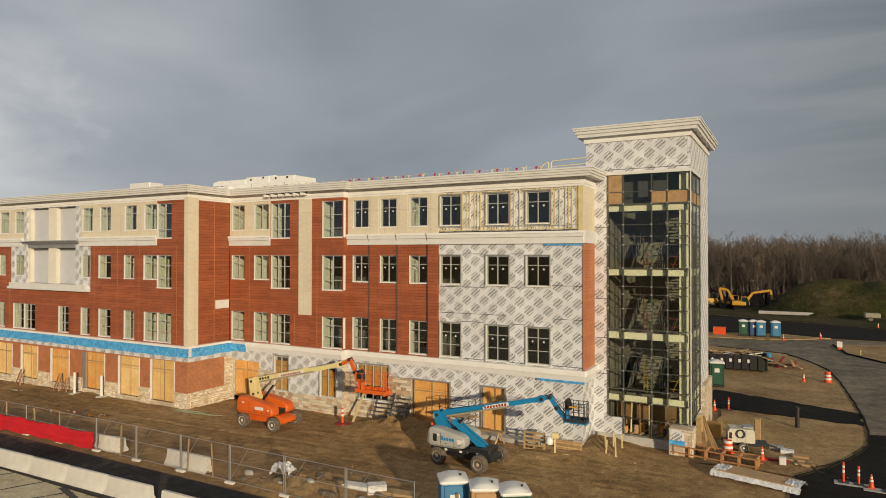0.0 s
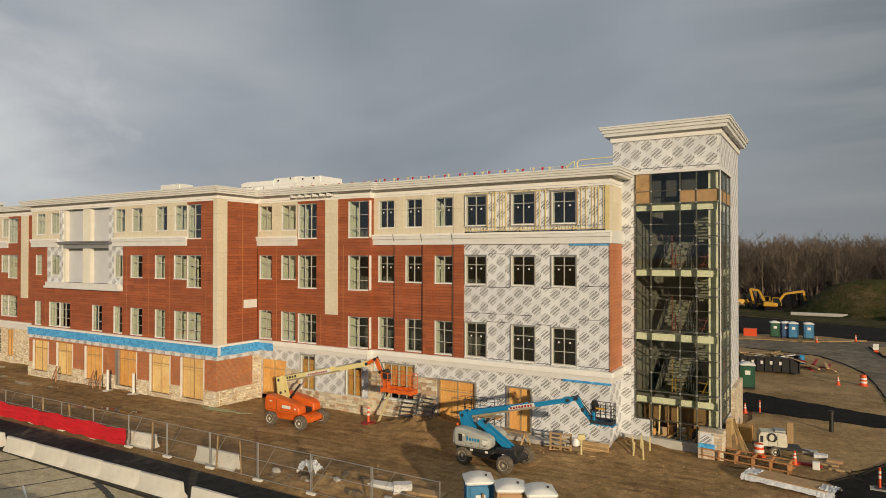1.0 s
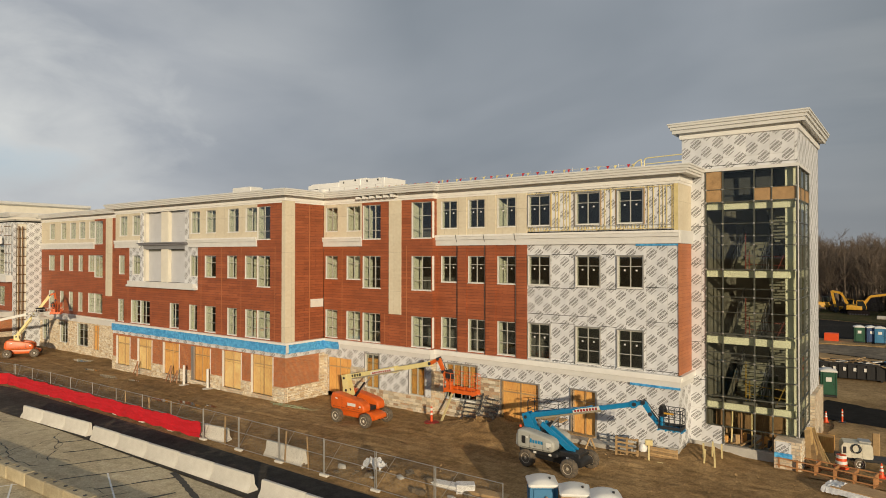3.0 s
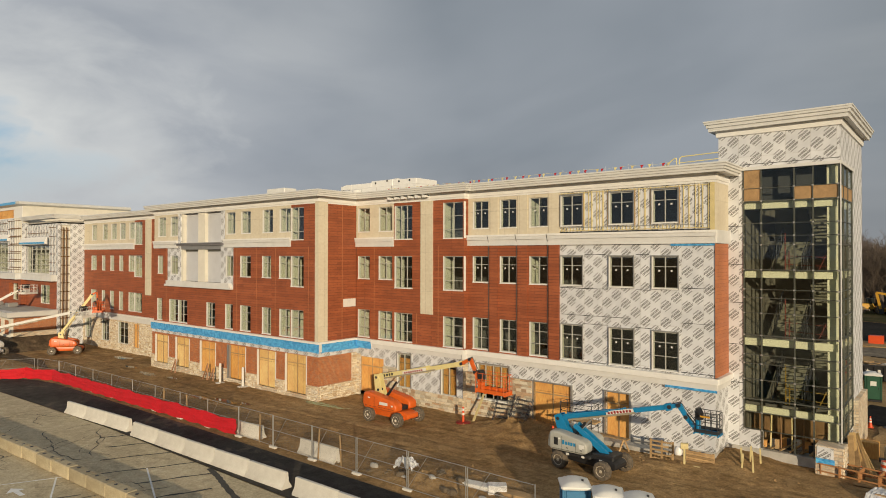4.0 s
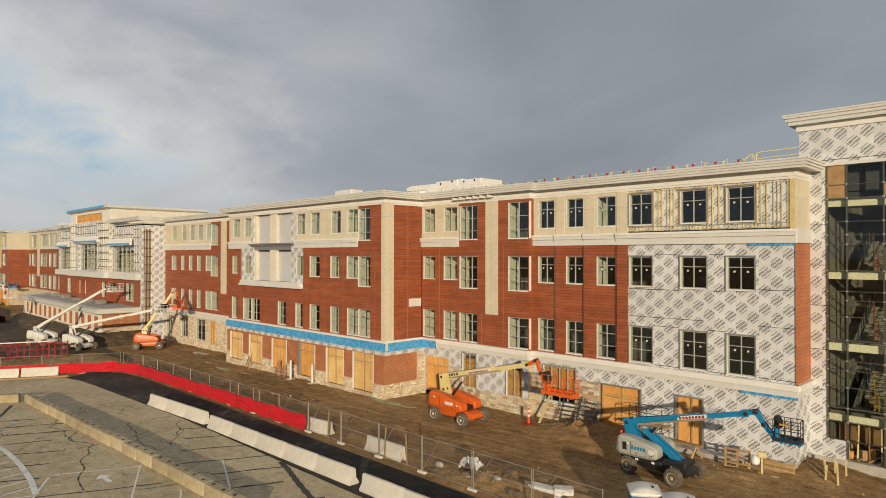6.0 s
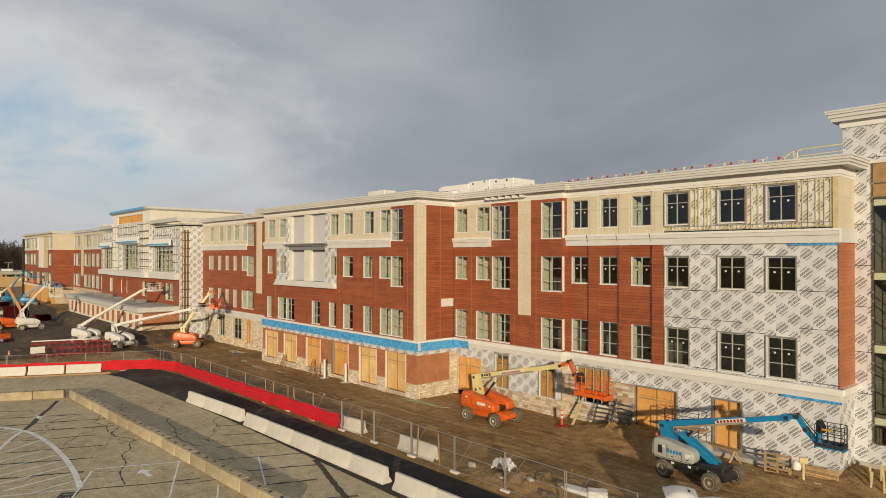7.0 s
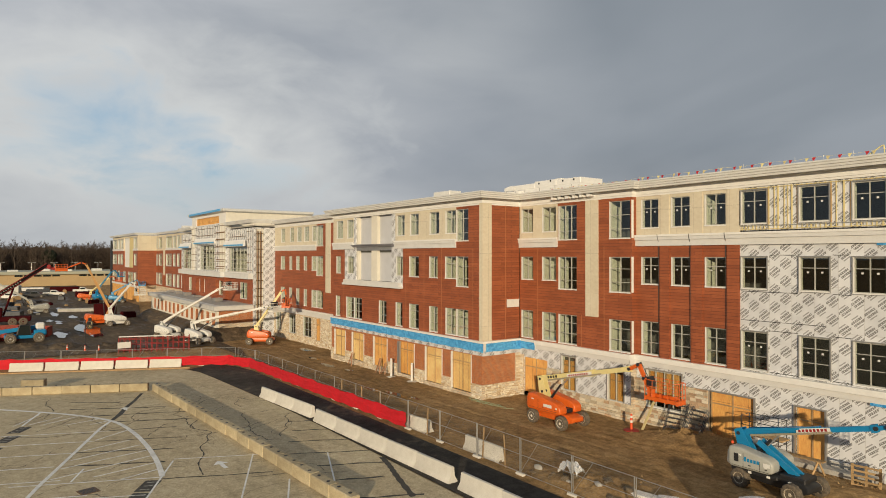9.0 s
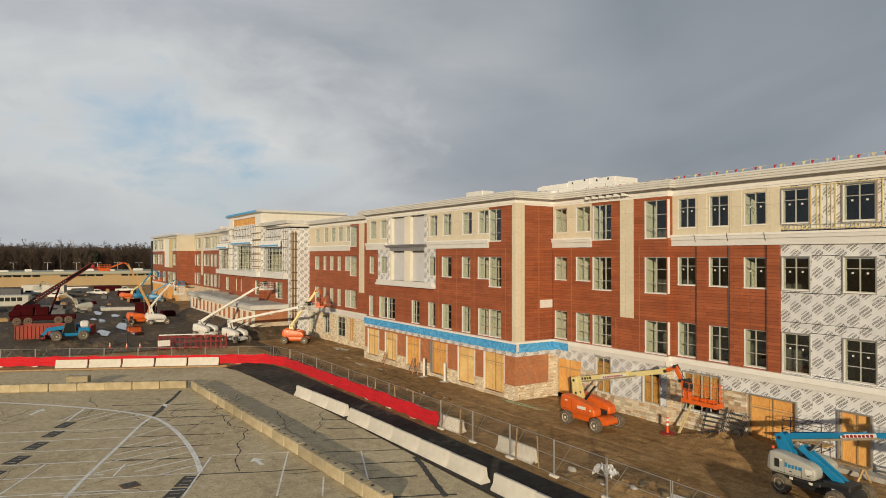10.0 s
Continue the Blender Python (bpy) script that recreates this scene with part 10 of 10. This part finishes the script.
def tree_template(seed, h, twig):
    """A bare broadleaf tree: tapering trunk, limbs, branches and twigs, as thin three-sided spikes."""
    r = random.Random(seed)
    V, F = [], []

    def spike(p, q, w0, w1):
        d = (q - p).normalized()
        u = d.orthogonal().normalized()
        t = d.cross(u)
        i = len(V)
        for c, w in ((p, w0), (q, w1)):
            for a in (0, 2.094, 4.189):
                V.append(c + u * (w * math.cos(a)) + t * (w * math.sin(a)))
        F.extend(((i, i + 1, i + 4, i + 3), (i + 1, i + 2, i + 5, i + 4), (i + 2, i, i + 3, i + 5)))

    def grow(p, d, ln, w, level):
        q = p + d * ln
        if level == 3:
            u = d.orthogonal().normalized() * w
            i = len(V)
            V.extend((p - u, p + u, q, q))
            F.append((i, i + 1, i + 2, i + 3))
            return
        spike(p, q, w, w * 0.55)
        n = (11, 7, 8)[level]
        for k in range(n):
            f = 0.3 + 0.7 * (k + r.random()) / n if level else 0.28 + 0.72 * (k + r.random()) / n
            a = r.uniform(0, 6.283)
            side = Vector((math.cos(a), math.sin(a), r.uniform(0.15, 0.9)))
            nd = (d * r.uniform(0.5, 1.0) + side * r.uniform(0.6, 1.0)).normalized()
            grow(p.lerp(q, f), nd, ln * r.uniform(0.30, 0.5) * (1.15 - 0.4 * f), max(0.02 if level < 2 else twig, w * 0.34), level + 1)
    grow(Vector((0, 0, 0)), Vector((r.uniform(-0.06, 0.06), r.uniform(-0.06, 0.06), 1)).normalized(), h * 0.86, h * 0.009, 0)
    return np.array([tuple(v) for v in V]), F


def woods(name, spots, seed, label, m, twig):
    tm = [tree_template(seed + k, 1.0 * 15, twig) for k in range(6)]
    r = random.Random(seed)
    vs, fs, base = [], [], 0
    for x, y, z, k in spots:
        V, F = r.choice(tm)
        a = r.uniform(0, 6.283)
        c, q = math.cos(a) * k, math.sin(a) * k
        W = np.stack([V[:, 0] * c - V[:, 1] * q + x, V[:, 0] * q + V[:, 1] * c + y, V[:, 2] * k * r.uniform(0.9, 1.15) + z], 1)
        vs.append(W)
        fs.append(np.array(F) + base)
        base += len(V)
    me = bpy.data.meshes.new(name)
    me.from_pydata(np.concatenate(vs).tolist(), [], np.concatenate(fs).tolist())
    me.materials.append(m)
    return tagged(new(name, me), label, "woods", "", "stuff")


rr = random.Random(8)
spots = []
for i in range(760):
    y = 158 + 150 * rr.random() ** 1.3
    x = rr.uniform(-0.17, 0.17) * y
    spots.append((x, y, 0, rr.uniform(0.62, 0.95) * (1 + (y - 158) / 900)))
woods("woods_east", spots, 1, "bare winter woods behind the road", BARK_PALE, 0.026)
spots = []
for i in range(1150):
    x = -365 - 120 * rr.random() ** 1.2
    y = rr.uniform(-60, 90)
    spots.append((x, y, -0.5, rr.uniform(0.75, 1.08)))
woods("woods_west", spots, 2, "bare winter woods beyond the warehouse", BARK, 0.05)
# undergrowth closes the foot of the woods
s = Shape()
rr = random.Random(4)
for i in range(2600):
    if i % 2:
        y = 157 + 40 * rr.random()
        x = rr.uniform(-0.2, 0.2) * y
    else:
        x, y = -362 - 30 * rr.random(), rr.uniform(-60, 90)
    h, w = rr.uniform(1.5, 5), rr.uniform(0.3, 1.2)
    a = rr.uniform(0, 3.1)
    s.mesh([(x - w * math.cos(a), y - w * math.sin(a), 0), (x + w * math.cos(a), y + w * math.sin(a), 0), (x + rr.uniform(-0.5, 0.5), y, h), (x + 0.2, y + 0.5, h * 0.6)], [(0, 1, 2), (0, 3, 1), (1, 3, 2)])
tagged(make("undergrowth", s, BARK_PALE), "tangled brown undergrowth at the foot of the woods", "undergrowth", "", "stuff")
# wooded rise far behind, to the horizon
s = Shape()
for x0, x1, y0, y1, h in ((-80, 90, 320, 340, 14.6), (-440, -420, -90, 120, 15.6)):
    n = 60
    lo, hi = [], []
    for i in range(n + 1):
        f = i / n
        x, y = (x0 + (x1 - x0) * f, y0) if x1 - x0 > y1 - y0 else (x0, y0 + (y1 - y0) * f)
        top = h + 1.6 * noise.noise((x * 0.05, y * 0.05, 0)) + 1.0 * noise.noise((x * 0.3, y * 0.3, 0))
        lo.append((x, y, -1))
        hi.append((x, y, top))
    s.mesh(lo + hi, [(i, i + 1, n + 2 + i, n + 1 + i) for i in range(n)])
tagged(make("backdrop", s, BARK), "dim wooded rise on the horizon", "woods", "", "structure")
# a dark evergreen among the western trees
o = thing("evergreen_tree", (-368, 27, -0.4), 0, "dark evergreen rising above bare trees", "tree")
s = Shape()
s.rod((0, 0, 0), (0, 0, 14), 0.3, 0.05)
part("trunk", s, BARK, o)
s = Shape()
rr = random.Random(9)
for i in range(900):
    f = rr.random()
    z = 8.5 + 6.0 * f
    rad = 3.2 * math.sin(0.35 + 2.6 * f) ** 0.7 * rr.random() ** 0.5
    a = rr.uniform(0, 6.283)
    x, y = rad * math.cos(a), rad * math.sin(a)
    k = rr.uniform(0.25, 0.6)
    s.mesh([(x - k, y, z), (x + k, y + 0.2, z - 0.1), (x, y + k, z + k), (x + 0.1, y - k, z + 0.2)], [(0, 1, 2), (0, 3, 1), (1, 3, 2)])
part("crown", s, EVERGREEN, o, "dark needled crown")
# the grassed heap of earth by the road
s = Shape()
n, k = 46, 26
pts = []
for j in range(k + 1):
    for i in range(n + 1):
        x, y = -8 + 52 * i / n, 128 + 34 * j / k
        f = max(0.0, 1 - ((x - 17) / 21) ** 2 - ((y - 146) / 12) ** 2)
        e = max(0.0, 1 - ((x - 2) / 10) ** 2 - ((y - 148) / 9) ** 2)
        pts.append((x, y, -0.2 + 6.6 * f ** 0.75 + 2.2 * e + (0.5 * noise.noise((x * 0.25, y * 0.25, 4)) + 0.3 * noise.noise((x, y, 4))) * min(1, 3 * f + 2 * e)))
s.mesh(pts, [(j * (n + 1) + i, j * (n + 1) + i + 1, (j + 1) * (n + 1) + i + 1, (j + 1) * (n + 1) + i) for j in range(k) for i in range(n)])
tagged(make("mound", s, GRASS, 180), "heap of earth overgrown with rough grass", "mound", "", "structure")
s = Shape()
rr = random.Random(31)
for i in range(5200):
    x, y = rr.uniform(-6, 40), rr.uniform(129, 150)
    f = max(0.0, 1 - ((x - 17) / 21) ** 2 - ((y - 146) / 12) ** 2)
    e = max(0.0, 1 - ((x - 2) / 10) ** 2 - ((y - 148) / 9) ** 2)
    if f + e < 0.02:
        continue
    z = -0.25 + 6.6 * f ** 0.75 + 2.2 * e
    h, w = rr.uniform(0.05, 0.3), rr.uniform(0.06, 0.2)
    s.mesh([(x - w, y, z - 0.3), (x + w, y + 0.1, z - 0.3), (x + rr.uniform(-0.3, 0.3), y, z + h)], [(0, 1, 2)])
tagged(make("tufts", s, GRASS), "tufts of dry grass on the heap", "grass", "", "stuff")
o = thing("utility_trailer", (11.9, 132.4, 0.1), 5, "small cream utility trailer by the road", "trailer")
s = Shape()
s.box(-1.15, 1.15, -0.7, 0.7, 0.55, 1.35, 0.08)
part("body", s, mat("dull_cream_paint", (0.34, 0.31, 0.22), 0.7), o)
for x in (-0.3,):
    for y in (-0.95, 0.95):
        wheel(o, (x, y * 0.8, 0.35), 0.35, 0.22, STEEL)
part("drawbar", Shape().beam((1.1, 0, 0.5), (1.9, 0, 0.4), 0.08, 0.08), BLACK, o)
o = thing("road_sign", (4.8, 89.4, 0.2), 0, "small white blank sign board on an orange base", "sign")
part("board", Shape().box(-0.28, 0.28, -0.02, 0.02, 0.25, 0.95), WHITE, o)
part("base", Shape().box(-0.22, 0.22, -0.2, 0.2, 0.0, 0.24, 0.04), CONE, o)
for k, (x, y) in enumerate(((6.6, 86.0), (8.9, 82.6), (11.5, 80.4))):
    tagged(make("stake", Shape().beam((x, y, 0), (x + 0.05, y, 0.7), 0.08, 0.08), STUD), "pale wooden stake driven into the dirt", "stake", "wooden stakes")
s = Shape()
s.box(-6, 4, 135.5, 136.3, 0.1, 0.7, 0.1)
tagged(make("pipe_stack", s.moved(Matrix.Translation((0, 2.0, 0))), CONCRETE), "long pale pipes lying by the road", "pipe")

# ---- single stones on the stone-faced walls, the nearest stretch ----
def stone_mesh(k):
    r = random.Random(k)
    s = Shape()
    a = [r.uniform(0.0, 0.012) for _ in range(8)]
    s.loft([[(-0.5 + a[0], 0, -0.5 + a[1] * 3), (0.5 - a[2], 0, -0.5 + a[3] * 3), (0.5 - a[4], 0, 0.5 - a[5] * 3), (-0.5 + a[6], 0, 0.5 - a[7] * 3)],
            [(-0.5 + a[0], -0.6, -0.5 + a[1] * 3), (0.5 - a[2], -0.6 - a[3] * 6, -0.5 + a[3] * 3), (0.5 - a[4], -0.6, 0.5 - a[5] * 3), (-0.5 + a[6], -0.6 - a[1] * 6, 0.5 - a[7] * 3)],
            [(-0.46, -1.0, -0.40), (0.46, -0.85 - a[2] * 8, -0.40), (0.46, -1.0, 0.40), (-0.46, -0.9 - a[5] * 8, 0.40)]], True)
    me = bpy.data.meshes.new("stone")
    me.from_pydata(s.v, [], s.f)
    me.materials.append(STONES[k % 3])
    return me


STONES = [mat("stone_tan", (0.66, 0.56, 0.41), 0.9, 0, 0.12, 5, 30, 0.5, alpha_rand=0.22), mat("stone_rust", (0.54, 0.37, 0.235), 0.9, 0, 0.12, 5, 30, 0.5, alpha_rand=0.22),
          mat("stone_buff", (0.72, 0.65, 0.52), 0.9, 0, 0.12, 5, 30, 0.5, alpha_rand=0.18)]
stone_kinds = [stone_mesh(k) for k in range(9)]
r = random.Random(17)
for y, rects in ((YA - 0.12, [(-28.0, -27.25, 0, 3.05), (-27.2, -24.5, 0, 1.2), (-24.45, -22.58, 0, 3.05)]), (YB - 0.12, [(-36.03, -34.65, 0, 2.6), (-34.6, -28.02, 0, 1.15)])):
    for x0, x1, z0, z1 in rects:
        z = z0
        while z < z1 - 0.08:
            h = min(r.choice((0.14, 0.18, 0.22)), z1 - z)
            x = x0
            while x < x1 - 0.05:
                w = r.uniform(0.28, 0.62)
                if x1 - x - w < 0.2:
                    w = x1 - x
                ob = new("stone", r.choice(stone_kinds))
                ob.parent = BLD
                ob.matrix_basis = Matrix.Translation((x + w / 2 + 50, y - 40, z + h / 2)) @ Matrix.Diagonal((w - 0.012, 0.035 + r.uniform(0, 0.02), h - 0.012, 1))
                x += w
            z += h

# uneven stones of the bay's plinth, too many to pick apart
STONE_MIX = bpy.data.materials.new("mixed_ledge_stone")
STONE_MIX.use_nodes = True
n_, l_ = STONE_MIX.node_tree.nodes, STONE_MIX.node_tree.links
geo = n_.new("ShaderNodeNewGeometry")
ramp = n_.new("ShaderNodeValToRGB")
ramp.color_ramp.interpolation = "CONSTANT"
for k, c in enumerate(((0.70, 0.62, 0.47), (0.56, 0.45, 0.31), (0.76, 0.70, 0.57), (0.47, 0.35, 0.22), (0.63, 0.53, 0.38), (0.58, 0.52, 0.43))):
    e = ramp.color_ramp.elements[k] if k < 2 else ramp.color_ramp.elements.new(k / 6)
    e.position, e.color = k / 6, (*c, 1)
l_.new(geo.outputs["Random Per Island"], ramp.inputs[0])
tc_ = n_.new("ShaderNodeTexCoord")
nz = n_.new("ShaderNodeTexNoise")
nz.inputs["Scale"].default_value, nz.inputs["Detail"].default_value = 9.0, 5
l_.new(tc_.outputs["Object"], nz.inputs["Vector"])
mx_ = n_.new("ShaderNodeMix")
mx_.data_type, mx_.blend_type = "RGBA", "OVERLAY"
mx_.inputs["Factor"].default_value = 0.55
l_.new(ramp.outputs[0], mx_.inputs["A"])
l_.new(nz.outputs["Fac"], mx_.inputs["B"])
l_.new(mx_.outputs["Result"], n_["Principled BSDF"].inputs["Base Color"])
n_["Principled BSDF"].inputs["Roughness"].default_value = 0.9
bp_ = n_.new("ShaderNodeBump")
bp_.inputs["Strength"].default_value, bp_.inputs["Distance"].default_value = 0.6, 0.03
l_.new(nz.outputs["Fac"], bp_.inputs["Height"])
l_.new(bp_.outputs[0], n_["Principled BSDF"].inputs["Normal"])


def stone_field(mp, u0, u1, v0, v1, d, holes, seed):
    """Courses of uneven stones on a wall, left out at the openings."""
    q = random.Random(seed)
    s = Shape()
    v = v0
    while v < v1 - 0.05:
        h = min(q.choice((0.11, 0.15, 0.2)), v1 - v)
        u = u0
        while u < u1 - 0.04:
            w = q.uniform(0.2, 0.55)
            w = u1 - u if u1 - u - w < 0.15 else w
            if not any(a < u + w - 0.03 and b > u + 0.03 and c < v + h and e > v + 0.02 for a, b, c, e in holes):
                g, f = 0.008, q.uniform(0.02, 0.055)
                i = q.uniform(0.01, 0.025)
                back = [mp(x, y, d) for x, y in ((u + g, v + g), (u + w - g, v + g), (u + w - g, v + h - g), (u + g, v + h - g))]
                face = [mp(x, y, d - f) for x, y in ((u + g + i, v + g + i), (u + w - g - i, v + g + i * 0.6), (u + w - g - i * 0.6, v + h - g - i), (u + g + i, v + h - g - i))]
                s.mesh(back + face, [(4, 5, 6, 7), (0, 1, 5, 4), (1, 2, 6, 5), (2, 3, 7, 6), (3, 0, 4, 7)])
            u += w
        v += h
    return tagged(part("stone_facing", s, STONE_MIX, BLD, "uneven tan and buff ledge stones", True), "uneven tan and buff ledge stones", "", "", "stuff")


stone_field(fC, XL - 0.2, -39.1, -0.3, 1.15, -0.18, [(a - 0.02, b + 0.02, c - 0.36, e) for a, b, c, e in gC], 3)
stone_field(right_side(-39.1), YC + 0.1, YB - 0.1, -0.3, 1.15, 0.0, [], 5)
stone_field(right_side(-39.1), YB - 0.6, YB - 0.1, 1.15, 3.4, 0.0, [], 6)
stone_field(fR, XM, XL, -0.4, 3.45, -0.1, gR, 8)
stone_field(fB, XC, -38.75, 0.0, 3.3, -0.12, gB, 9)
stone_field(right_side(XT + 0.25), YT - 0.98, YT + 0.28, 0.0, 1.5, 0.0, [], 12)
